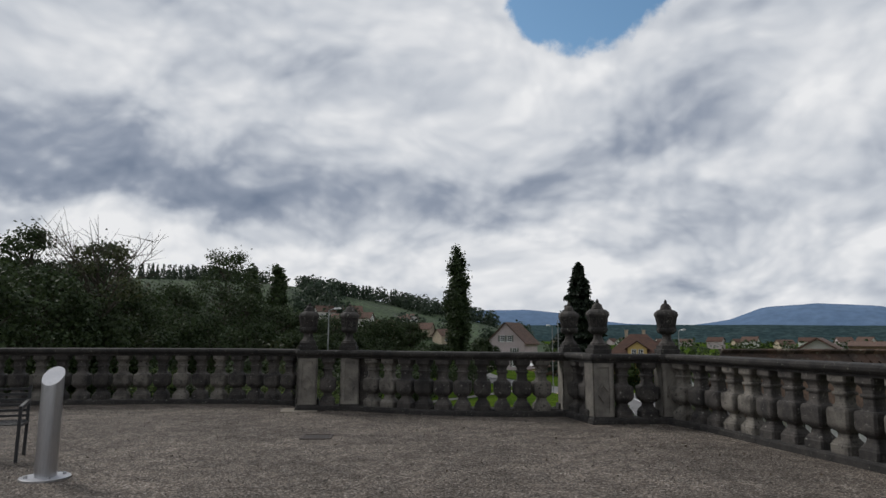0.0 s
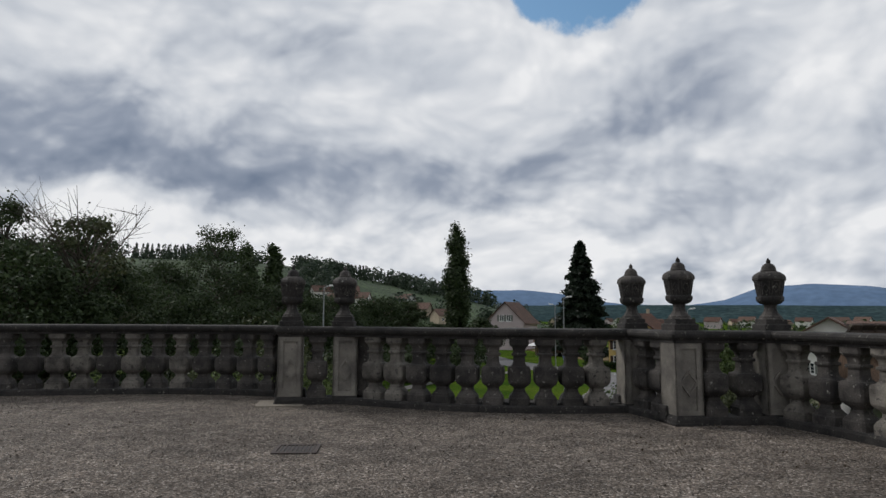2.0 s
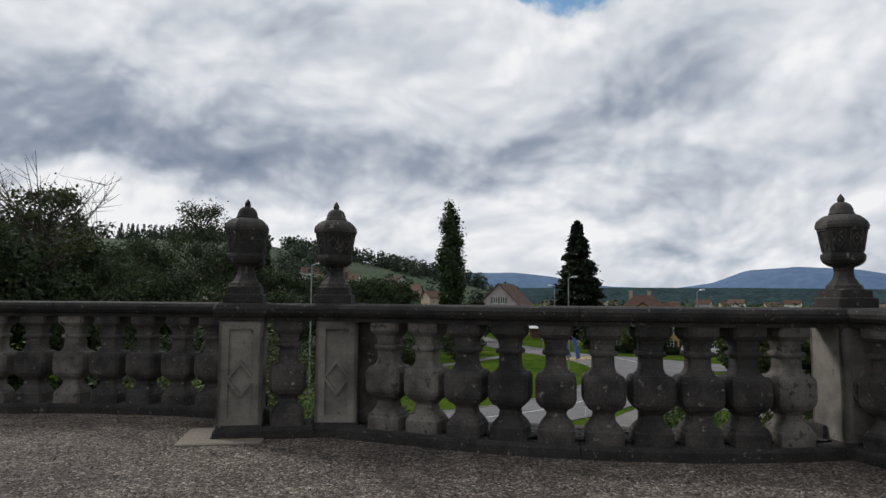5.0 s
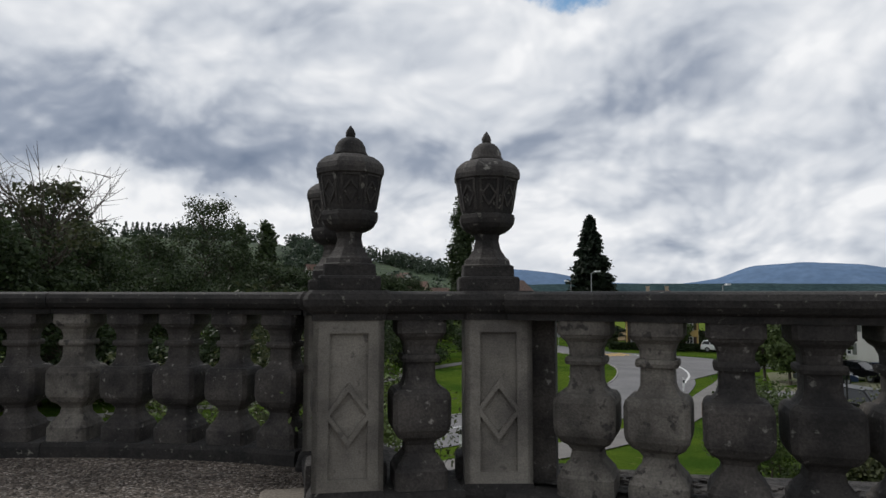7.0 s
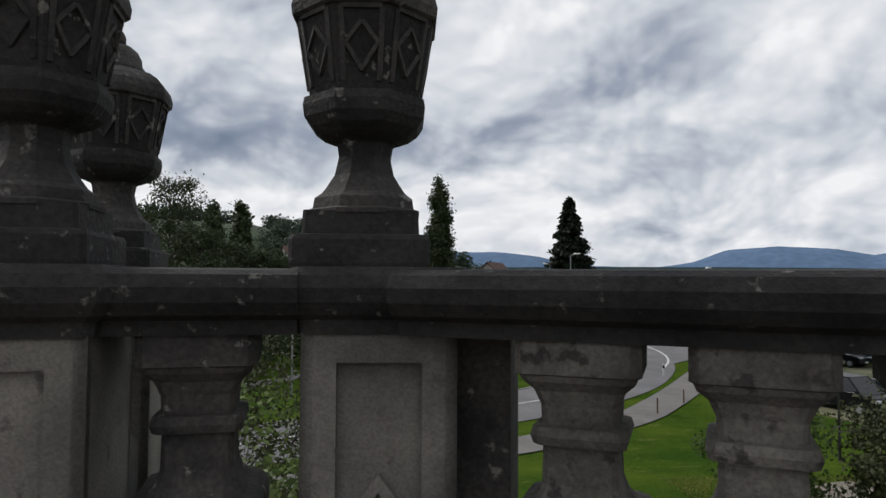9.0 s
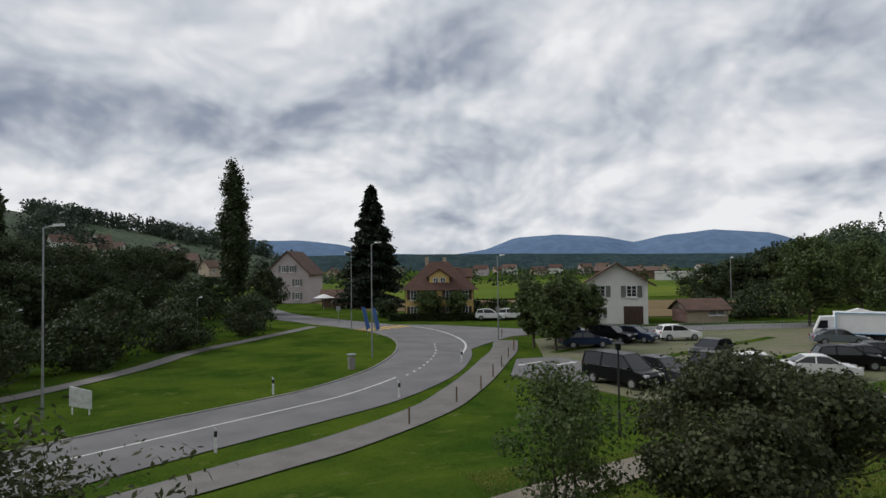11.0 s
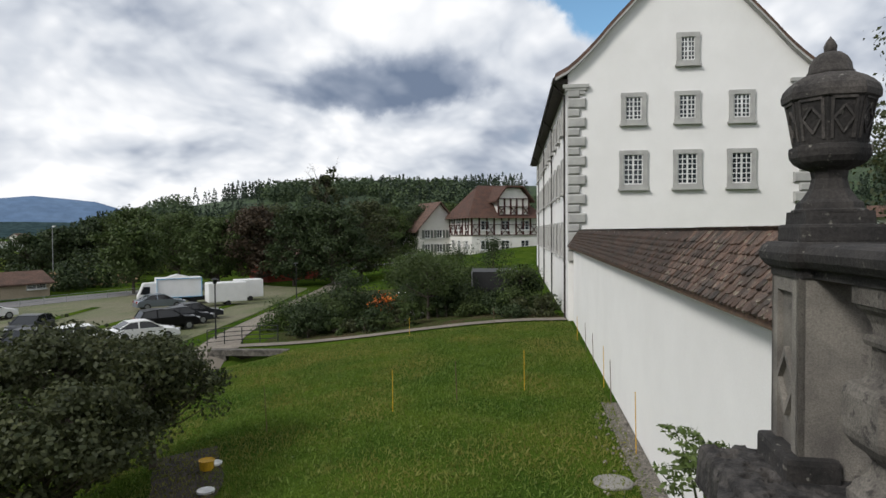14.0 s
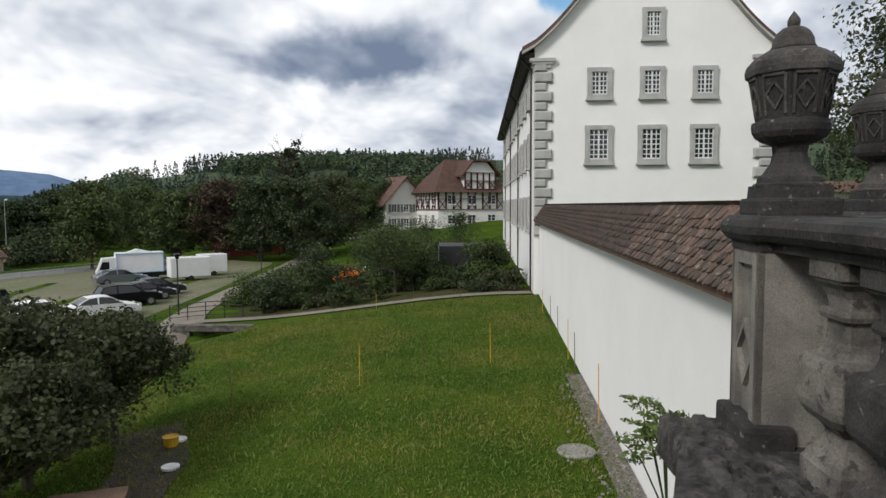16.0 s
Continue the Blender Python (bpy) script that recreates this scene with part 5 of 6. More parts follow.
for i in range(34):
    p, q = PATH_D[8 + int(i * 24 / 34)], gr.uniform(1.3, 9.0)
    tree("garden_bush", p[0] + q, p[1] + q * 0.36, gr.uniform(0.6, 1.5), gr.uniform(0.6, 1.1), 1500, 0.10, (LEAF_MID, LEAF_DARK, LEAF_OLIVE)[i % 3], "low leafy plant in the garden beds", 700 + i, 0.05, 0.04, clumps=26, category="bush", stems=3, loose=0.25)
x, y = at_az(69.9, 43)
tree("apple_tree", x, y, 4.3, 2.4, 12000, 0.085, LEAF_MID, "spreading apple tree beside the garden path", 390, 0.42, 0.12, clumps=40, loose=0.22)
x, y = at_az(66.1, 47)
fl = np.random.default_rng(5).normal(size=(500, 3)) * (0.55, 0.5, 0.35) + (0, 0, 0.9)
e = empty("flower_bush", pose(x, y, land(x, y)), "bush of bright orange flowers in the garden", "flowers")
quads("blossom", fl, 0.16, ORANGE, e, seed=6)
quads("foliage", fl * (1.2, 1.2, 0.7), 0.16, LEAF_MID, e, seed=7)

# ---- houses ----
def house(name, x, y, turn, w, d, h, rh, wall, roofm, label, wins=(), hip=0.0, over=0.7, shutters=None, z=None, doors=(), chim=(), stone=0.08, gable_front=False):
    """A house with its front towards -y of its own frame; wins: (face, along, up, width, height)."""
    z = land(x, y) if z is None else z
    e = empty(name, pose(x, y, z, 0, 0, turn), label, "house")
    bm = bmesh.new()
    if gable_front:
        prism(bm, [(-w / 2, -0.5), (w / 2, -0.5), (w / 2, h), (0, h + rh), (-w / 2, h)], -d / 2, d / 2, "y")
    elif hip:
        box(bm, 0, 0, -0.5, w, d, h + 0.5)
    else:
        prism(bm, [(-d / 2, -0.5), (d / 2, -0.5), (d / 2, h), (0, h + rh), (-d / 2, h)], -w / 2, w / 2, "x")
    part("wall", bm, wall, e)
    bm = bmesh.new()
    t = 0.22
    k = rh / ((w if gable_front else d) / 2)
    if hip:
        base = [(-w / 2 - over, -d / 2 - over), (w / 2 + over, -d / 2 - over), (w / 2 + over, d / 2 + over), (-w / 2 - over, d / 2 + over)]
        zb = h - over * k * 0.55
        lo = [bm.verts.new((px, py, zb)) for px, py in base]
        r0, r1 = bm.verts.new((-w / 2 + hip, 0, h + rh)), bm.verts.new((w / 2 - hip, 0, h + rh))
        bm.faces.new(lo[::-1])
        bm.faces.new((lo[0], lo[1], r1, r0))
        bm.faces.new((lo[1], lo[2], r1))
        bm.faces.new((lo[2], lo[3], r0, r1))
        bm.faces.new((lo[3], lo[0], r0))
    else:
        half = (w if gable_front else d) / 2
        pts = [(-half - over, h - over * k), (0, h + rh + 0.03), (half + over, h - over * k), (half + over, h - over * k + t), (0, h + rh + t + 0.05), (-half - over, h - over * k + t)]
        if gable_front:
            prism(bm, pts, -d / 2 - over, d / 2 + over, "y")
        else:
            prism(bm, pts, -w / 2 - over, w / 2 + over, "x")
    rf = part("roof", bm, roofm, e)
    for cx, cy in chim:
        bm = bmesh.new()
        box(bm, cx, cy, h + rh * 0.5, 0.6, 0.6, rh * 0.5 + 0.7)
        box(bm, cx, cy, h + rh + 0.7, 0.75, 0.75, 0.12)
        part("chimney", bm, BEIGE, rf)
    for face, a, up_, ww, hh in wins:
        m = {"f": pose(a, -d / 2 - 0.06, up_), "r": pose(w / 2 + 0.06, a, up_, 0, 0, 90), "l": pose(-w / 2 - 0.06, a, up_, 0, 0, -90)}[face]
        window(e, m, ww, hh, 2, 3, stone, WHITEWOOD, shutters, sill=stone > 0, bars=0.05)
    for face, a, ww, hh in doors:
        m = {"f": pose(a, -d / 2 - 0.04, 0), "r": pose(w / 2 + 0.04, a, 0, 0, 0, 90), "l": pose(-w / 2 - 0.04, a, 0, 0, 0, -90)}[face]
        door(e, m, ww, hh, BROWNWOOD)
    return e


# yellow house with a hipped roof
yh = house("yellow_house", 25.6, 104.6, -16, 11.5, 9.5, 5.6, 4.4, YELLOW, ROOFRED, "yellow ochre house with brown shutters and a hipped roof",
           [("f", a, z, 1.0, 1.5) for z in (0.8, 3.5) for a in (-4.4, -1.6, 1.6, 4.4) if not (z < 1 and a == -1.6)] + [("r", a, z, 1.0, 1.5) for z in (0.8, 3.5) for a in (-2.8, 0, 2.8)] + [("l", a, z, 1.0, 1.5) for z in (0.8, 3.5) for a in (-2.8, 2.8)],
           hip=4.2, over=0.9, shutters=BROWNWOOD, doors=[("f", -1.6, 1.2, 2.2)], chim=((-2.2, 0.6), (1.0, 0.6)))
for cx, cy, t in ((0, -3.3, 0), (4.6, 0, 90)):
    bm = bmesh.new()
    prism(bm, [(-1.7, 5.9), (1.7, 5.9), (1.7, 7.4), (0, 8.5), (-1.7, 7.4)], -0.9, 2.2, "y")
    dm = part("dormer", bm, YELLOW, yh)
    dm.matrix_basis = pose(cx, cy, 0, 0, 0, t)
    bm = bmesh.new()
    prism(bm, [(-2.2, 7.05), (0, 8.55), (2.2, 7.05), (2.2, 7.3), (0, 8.8), (-2.2, 7.3)], -1.3, 2.4, "y")
    part("dormer_roof", bm, ROOFRED, dm)
    for a in (-0.6, 0.6):
        window(dm, pose(a, -0.95, 6.15), 0.8, 1.0, 2, 2, 0.06, WHITEWOOD, None, bars=0.05)
yh.matrix_basis = yh.matrix_basis @ Matrix.Scale(0.84, 4)
# white house with a wide gable
house("white_house", 46.3, 89.5, -30, 7.6, 9.0, 5.4, 2.3, OLDWHITE, ROOF, "white two-storey house with a low wide gable",
      [("f", a, 3.5, 1.2, 1.4) for a in (-2.1, 1.8)] + [("f", -2.3, 0.8, 0.9, 1.3), ("l", 2.4, 3.5, 1.1, 1.4), ("l", -2.4, 3.5, 1.1, 1.4), ("l", -2.4, 0.8, 1.1, 1.4)], over=1.0, shutters=GREYWOOD, gable_front=True, doors=[("f", 2.0, 2.4, 2.3)])
# pink house past the poplar
house("pink_house", *at_az(3.2, 150), -22, 9.5, 10, 6.6, 4.6, PINK, ROOF, "faded pink gabled house beside the road",
      [("f", a, z, 1.0, 1.4) for z in (0.9, 3.8, 6.8) for a in ((-2.6, 2.2) if z < 6 else (-0.9, 0.9))], over=0.6, gable_front=True, shutters=GREYWOOD)
house("garden_hut", *at_az(7.0, 128), -10, 6.5, 5.0, 1.9, 1.3, WOOD, ROOF, "low brown wooden hut with a dark roof", over=0.5)
bm = bmesh.new()
lathe(bm, [(2.2, 1.9), (2.35, 1.4), (2.9, 0.05)], 8)
px, py = at_az(5.6, 120)
e = empty("parasol", pose(px, py, land(px, py)), "open white parasol beside the hut", "parasol")
part("canopy", bm, PLASTIC, e)
bm = bmesh.new()
rod(bm, (0, 0, 0), (0, 0, 2.9), 0.04)
part("pole", bm, ZINC, e)
sh = house("garage", 56.2, 85.2, -8, 6.6, 4.8, 2.0, 1.3, BEIGE, ROOF, "low garage with pink doors and a tiled roof", [("f", 1.4, 1.1, 2.6, 0.6)], over=0.5, stone=0.05)
for a in (-1.1, 1.1):
    bm = bmesh.new()
    box(bm, -3.36, a, 0.05, 0.08, 2.1, 1.85)
    gd = part("garage_door", bm, ROSE, sh)
    for k in range(5):
        bm = bmesh.new()
        box(bm, -3.41, a - 0.84 + k * 0.42, 0.1, 0.04, 0.36, 1.75)
        part("board", bm, ROSE, gd)
sh.matrix_basis = sh.matrix_basis @ Matrix.Scale(0.86, 4)
# half-timbered house behind the garden
tx, ty = at_az(75.6, 118)
th = house("timbered_house", tx, ty, -52, 12.5, 11, 7.0, 5.4, OLDWHITE, ROOFRED, "white half-timbered house with a steep red-brown roof",
           [("f", a, z, 1.5, 1.5) for z in (1.0, 4.4) for a in (-3.8, 0, 3.8)] + [("l", a, z, 1.2, 1.5) for z in (1.0, 4.4) for a in (-3.2, 0.4, 3.4)] + [("f", 1.4, 7.9, 1.8, 1.3)], hip=3.4, over=1.1, z=-3.0)
bm = bmesh.new()
prism(bm, [(-2.9, 6.8), (2.9, 6.8), (2.9, 9.8), (1.2, 11.6), (-1.2, 11.6), (-2.9, 9.8)], -0.4, 5.0, "y")
gb = part("cross_gable", bm, OLDWHITE, th)
gb.matrix_basis = pose(1.4, -5.6, 0)
bm = bmesh.new()
prism(bm, [(-3.7, 9.1), (-1.5, 11.7), (1.5, 11.7), (3.7, 9.1), (3.7, 9.4), (1.6, 12.0), (-1.6, 12.0), (-3.7, 9.4)], -1.2, 5.4, "y")
part("gable_roof", bm, ROOFRED, gb)
def timbers(parent, w, z0, z1, y, n, turn=0, x=0.0, cross=True):
    bm = bmesh.new()
    for z in (z0, z1, (z0 + z1) / 2):
        beam(bm, (-w / 2, y, z), (w / 2, y, z), 0.32, 0.1)
    for i in range(n + 1):
        px = -w / 2 + w * i / n
        beam(bm, (px, y, z0), (px, y, z1), 0.30, 0.1)
        if cross and i < n and i % 2 == 0:
            beam(bm, (px, y - 0.02, z0), (px + w / n, y - 0.02, (z0 + z1) / 2), 0.24, 0.08)
            beam(bm, (px + w / n, y - 0.02, z0), (px, y - 0.02, (z0 + z1) / 2), 0.24, 0.08)
    o = part("timber_frame", bm, TIMBER, parent)
    o.matrix_basis = pose(x, 0, 0, 0, 0, turn)
timbers(th, 12.5, 3.5, 7.1, -5.57, 9)
timbers(th, 11.0, 3.5, 7.1, -6.32, 8, -90)
timbers(gb, 5.8, 7.0, 9.8, -0.47, 5)
house("white_gabled_house", *at_az(70.1, 124), -48, 8, 9, 5.4, 4.4, OLDWHITE, ROOF, "white house with a half-hipped brown roof", [("f", a, z, 1.0, 1.4) for z in (0.8, 3.4) for a in (-2.4, 0, 2.4)] + [("l", a, z, 1.0, 1.4) for z in (0.8, 3.4) for a in (-2.4, 0, 2.4)], over=0.9, z=-3.4, gable_front=True, shutters=GREYWOOD)
# the village on the plain and the houses on the hillside
vr = random.Random(21)
VIL = [(-1.5, 250), (0.5, 270), (2.2, 230), (3.5, 300), (8.5, 260), (6.5, 320), (12, 330), (19.5, 300), (22, 340), (24.5, 310), (26, 360), (28.5, 330), (30, 300), (21, 420), (15, 420), (17, 380), (33, 380), (35, 420), (38, 400), (11, 420), (41, 360)]
for i, (az, d) in enumerate(VIL):
    x, y = at_az(az, d * 1.75)
    w = vr.uniform(9, 13)
    house("village_house", x, y, vr.uniform(-60, 60), w, vr.uniform(8, 10), vr.uniform(3.5, 6), vr.uniform(2.5, 3.8), (OLDWHITE, BEIGE, OLDWHITE, PINK)[i % 4], (ROOF, ROOFRED, ROOF)[i % 3], "distant village house with a brown gabled roof",
          [("f", a, 1.2, 1.3, 1.4) for a in (-2.5, 0, 2.5)], over=0.6, stone=0)
for i, (az, d) in enumerate(((-13, 335), (-11, 340), (-9, 330), (-7, 345), (-5.5, 330), (-14.5, 345), (-3.5, 320), (-12, 350))):
    x, y = at_az(az, d)
    k = (d - 300) / 160 * 8
    z = -6.5 + (hill_left(az) * d / 300 + 6.5) * math.sin(math.pi * 0.5 * min(1, k / 6))
    house("hillside_house", x, y, vr.uniform(-40, 40), 10, 8, 4, 3, OLDWHITE if i % 2 else BEIGE, ROOF, "distant house among trees on the hillside", [("f", a, 1.2, 1.3, 1.4) for a in (-2.5, 2.5)], over=0.5, stone=0, z=z)
x, y = at_az(36.5, 330)
house("factory_hall", x, y, -34, 26, 12, 3.6, 0.5, PLASTIC, CONCRETE, "long low white factory hall on the plain", over=0.2, stone=0)
x, y = at_az(32, 360)
house("factory_hall", x, y, -30, 34, 16, 4.5, 2.0, WOOD, ROOF, "long low brown barn on the plain", over=0.4, stone=0)

# ---- vehicles ----
def paint(name, col, metal=0.3):
    m = mat(name, col, tuple(c * 0.93 for c in col), 0.3, 1.5, 0.0, 40, metal=metal, fleck=0.02, spec=0.2)
    return m


P_BLACK, P_BLUE, P_WHITE, P_SILVER, P_DARK = paint("black car paint", (0.006, 0.006, 0.007), 0.0), paint("dark blue car paint", (0.02, 0.035, 0.075)), paint("white car paint", (0.75, 0.75, 0.74), 0.0), paint("silver blue car paint", (0.22, 0.25, 0.29), 0.6), paint("dark grey car paint", (0.028, 0.030, 0.034), 0.0)
LAMPGLASS = glass_mat("headlight glass", (0.45, 0.46, 0.48), 0.1)
REDGLASS = glass_mat("tail light glass", (0.30, 0.015, 0.012), 0.15)
KINDS = {
    "sedan": (4.6, 1.80, [(-2.3, 0.32), (-2.28, 0.75), (-2.15, 0.95), (-1.5, 1.0), (0.75, 0.96), (1.9, 0.82), (2.22, 0.66), (2.3, 0.45), (2.25, 0.28)], [(-1.75, 0.99), (-1.0, 1.40), (-0.2, 1.45), (0.35, 1.40), (1.15, 0.93)], 1.38),
    "hatch": (4.2, 1.78, [(-2.1, 0.32), (-2.1, 0.8), (-2.0, 1.0), (0.7, 0.99), (1.7, 0.88), (2.02, 0.70), (2.1, 0.45), (2.05, 0.28)], [(-2.0, 0.99), (-1.75, 1.42), (-0.8, 1.52), (0.1, 1.47), (0.95, 0.97)], 1.28),
    "suv": (4.5, 1.85, [(-2.25, 0.40), (-2.25, 0.9), (-2.15, 1.08), (0.8, 1.06), (1.85, 0.98), (2.18, 0.80), (2.25, 0.5), (2.2, 0.34)], [(-2.15, 1.07), (-1.85, 1.55), (-0.8, 1.66), (0.2, 1.60), (1.0, 1.04)], 1.36),
    "van": (5.1, 1.92, [(-2.55, 0.36), (-2.55, 1.1), (-2.5, 1.18), (1.3, 1.16), (2.25, 1.02), (2.5, 0.82), (2.55, 0.5), (2.5, 0.32)], [(-2.5, 1.17), (-2.42, 1.90), (-1.5, 1.97), (0.7, 1.94), (1.65, 1.12)], 1.55),
}


def car(x, y, heading, kind, body, label, seed=0):
    L, W, low_, cab, axle = KINDS[kind]
    e = empty("van" if kind == "van" else "car", pose(x, y, land(x, y) + 0.09, 0, 0, heading), label, "van" if kind == "van" else "car", "cars in the car park")
    bm = bmesh.new()
    prism(bm, low_, -W / 2, W / 2, "y")
    bmesh.ops.bevel(bm, geom=[g for g in bm.edges if abs(g.verts[0].co.y - g.verts[1].co.y) < 1e-4], offset=0.09, segments=3, affect="EDGES", profile=0.6)
    part("body", bm, body, e, soft=False)
    bm = bmesh.new()
    n = len(cab)
    f = 0.12
    lo_z = cab[0][1]
    ring = {}
    for s in (-1, 1):
        ring[s] = [bm.verts.new((px, s * (W / 2 - 0.06 - f * (pz - lo_z) / 0.45), pz)) for px, pz in cab]
    for i in range(n - 1):
        bm.faces.new((ring[-1][i], ring[-1][i + 1], ring[1][i + 1], ring[1][i]))
    bm.faces.new(ring[-1])
    bm.faces.new(ring[1][::-1])
    bm.faces.new((ring[-1][0], ring[1][0], ring[1][-1], ring[-1][-1]))
    part("cabin", bm, CARGLASS, e)
    bm = bmesh.new()
    top_ = [p for p in cab if p[1] > lo_z + 0.3]
    pts = [(px, pz - 0.02) for px, pz in top_] + [(px, pz + 0.03) for px, pz in top_][::-1]
    wt_ = W / 2 - 0.06 - f * (top_[1][1] - lo_z) / 0.45 + 0.02
    prism(bm, pts, -wt_, wt_, "y")
    part("roof", bm, body, e)
    for s in (-1, 1):
        def edge(p):
            return (p[0], s * (W / 2 - 0.05 - f * (p[1] - lo_z) / 0.45), p[1])
        mid_ = ((cab[1][0] + cab[-2][0]) / 2 - 0.1, cab[2][1])
        for p0, p1 in ((cab[0], cab[1]), (cab[-1], cab[-2]), ((mid_[0], lo_z), mid_)):
            bp_ = bmesh.new()
            beam(bp_, edge(p0), edge(p1), 0.085, 0.05)
            part("pillar", bp_, body, e)
    for sx in (-1, 1):
        for sy in (-1, 1):
            bm = bmesh.new()
            rod(bm, (sx * axle, sy * (W / 2 - 0.2), 0.32), (sx * axle, sy * (W / 2 + 0.01), 0.32), 0.33, n=20)
            wh = part("wheel", bm, RUBBER, e)
            bm = bmesh.new()
            rod(bm, (sx * axle, sy * (W / 2), 0.32), (sx * axle, sy * (W / 2 + 0.025), 0.32), 0.21, n=14)
            part("rim", bm, ZINC, wh)
    zl = low_[-3][1] + 0.02
    for sy in (-1, 1):
        bm = bmesh.new()
        box(bm, L / 2 - 0.10, sy * (W / 2 - 0.27), zl - 0.06, 0.2, 0.40, 0.16, 0.03)
        part("headlight", bm, LAMPGLASS, e)
        bm = bmesh.new()
        box(bm, -L / 2 + 0.02, sy * (W / 2 - 0.22), low_[1][1] - 0.05, 0.08, 0.34, 0.18, 0.02)
        part("tail_light", bm, REDGLASS, e)
        bm = bmesh.new()
        box(bm, cab[-1][0] - 0.25, sy * (W / 2 + 0.07), lo_z + 0.02, 0.12, 0.18, 0.13, 0.03)
        part("mirror", bm, body, e)
    bm = bmesh.new()
    box(bm, L / 2 - 0.02, 0, 0.36, 0.08, 0.9, 0.22)
    part("grille", bm, BLACKPL, e)
    bm = bmesh.new()
    box(bm, L / 2 + 0.03, 0, 0.42, 0.02, 0.5, 0.11)
    part("number_plate", bm, PLASTIC, e)
    return e


car(21.5, 47.9, -72, "van", P_BLACK, "black passenger van parked in the car park")
car(24.2, 47.4, -72, "suv", P_DARK, "dark grey car parked beside the black van")
car(28.9, 69.0, -100, "suv", P_WHITE, "white compact car parked under the maple")
car(28.4, 65.4, -10, "sedan", P_BLUE, "dark blue car parked under the maples")
car(32.8, 68.0, -60, "suv", P_BLACK, "black car in the rear parking row")
car(35.2, 67.6, -60, "hatch", P_BLUE, "dark blue small car in the rear parking row")
car(39.8, 67.3, -12, "hatch", P_WHITE, "white estate car at the end of the row")
car(34.4, 55.7, -155, "hatch", P_DARK, "dark grey hatchback in the middle of the car park")
car(29.0, 49.3, -155, "hatch", P_BLACK, "black hatchback half hidden by the trees")
car(32.0, 47.4, -35, "hatch", P_WHITE, "white hatchback half hidden by the trees")
car(35.1, 45.9, -32, "sedan", P_WHITE, "white sedan facing the garden path")
car(39.8, 48.0, -32, "suv", P_BLACK, "black car facing the garden path")
car(42.6, 49.0, -32, "sedan", P_DARK, "dark sedan facing the garden path")
car(45.2, 50.0, -32, "sedan", P_DARK, "dark grey sedan in the same row")
car(50.8, 58.8, -32, "sedan", P_SILVER, "silver blue sedan beside the box truck")
car(31.0, 97.5, -20, "hatch", P_WHITE, "white car parked beside the yellow house")
car(34.2, 97.0, -20, "hatch", P_WHITE, "pale car parked beside the yellow house")


def truck(x, y, turn):
    e = empty("box_truck", pose(x, y, land(x, y) + 0.06, 0, 0, turn) @ Matrix.Scale(0.85, 4), "white box truck with blue edges and roof boards", "truck")
    bm = bmesh.new()
    prism(bm, [(-1.0, 0.5), (1.0, 0.5), (1.05, 1.2), (0.85, 1.6), (0.4, 2.75), (-1.0, 2.85)], -1.05, 1.05, "y")
    c = part("cab", bm, P_WHITE, e)
    c.matrix_basis = pose(3.6, 0, 0)
    for s in (-1, 1):
        bm = bmesh.new()
        prism(bm, [(-0.3, 1.5), (0.75, 1.5), (0.42, 2.4), (-0.3, 2.4)], s * 1.05, s * 1.07, "y")
        part("side_window", bm, CARGLASS, c)
    bm = bmesh.new()
    box(bm, 0, 0, 0.95, 5.2, 2.3, 2.4, 0.03)
    b = part("box_body", bm, P_WHITE, e)
    bm = bmesh.new()
    for s in (-1, 1):
        for z in (1.0, 3.25):
            beam(bm, (-2.6, s * 1.16, z), (2.6, s * 1.16, z), 0.16, 0.06)
        for px in (-2.55, 2.55):
            beam(bm, (px, s * 1.16, 1.0), (px, s * 1.16, 3.3), 0.06, 0.16)
    part("blue_edging", bm, mat("light blue vinyl", (0.09, 0.36, 0.62), None, 0.5, 3, 0, 50, fleck=0.03), b)
    bm = bmesh.new()
    box(bm, 0.4, 0, 0.45, 7.6, 1.0, 0.5)
    part("chassis", bm, BLACKPL, e)
    bm = bmesh.new()
    prism(bm, [(-1.4, 3.36), (1.4, 3.36), (0.2, 3.75)], -0.8, 0.8, "y")
    part("roof_board", bm, P_WHITE, e)
    for px in (-1.6, 3.4):
        for s in (-1, 1):
            bm = bmesh.new()
            rod(bm, (px, s * 0.75, 0.42), (px, s * 1.05, 0.42), 0.43, n=18)
            part("wheel", bm, RUBBER, e)
    return e


def trailer(x, y, turn, L, h, label):
    e = empty("trailer", pose(x, y, land(x, y) + 0.06, 0, 0, turn) @ Matrix.Scale(0.85, 4), label, "trailer", "white trailers")
    bm = bmesh.new()
    box(bm, 0, 0, 0.45, L, 2.2, h, 0.12)
    b = part("body", bm, P_WHITE, e)
    bm = bmesh.new()
    box(bm, -L * 0.12, -1.12, 0.9, 1.0, 0.04, h * 0.7)
    box(bm, L * 0.25, -1.12, 1.4, 1.1, 0.04, 0.5)
    part("door", bm, PLASTIC, b)
    bm = bmesh.new()
    beam(bm, (L / 2, 0, 0.5), (L / 2 + 1.2, 0, 0.45), 0.1)
    part("drawbar", bm, BLACKPL, e)
    for s in (-1, 1):
        bm = bmesh.new()
        rod(bm, (0, s * 0.9, 0.32), (0, s * 1.12, 0.32), 0.32, n=16)
        part("wheel", bm, RUBBER, e)
    return e


truck(54.6, 59.8, 138)
trailer(55.6, 54.6, 140, 4.6, 2.35, "white catering trailer parked behind the truck")
trailer(60.2, 55.2, 140, 3.4, 2.3, "smaller white trailer with a ribbed side")

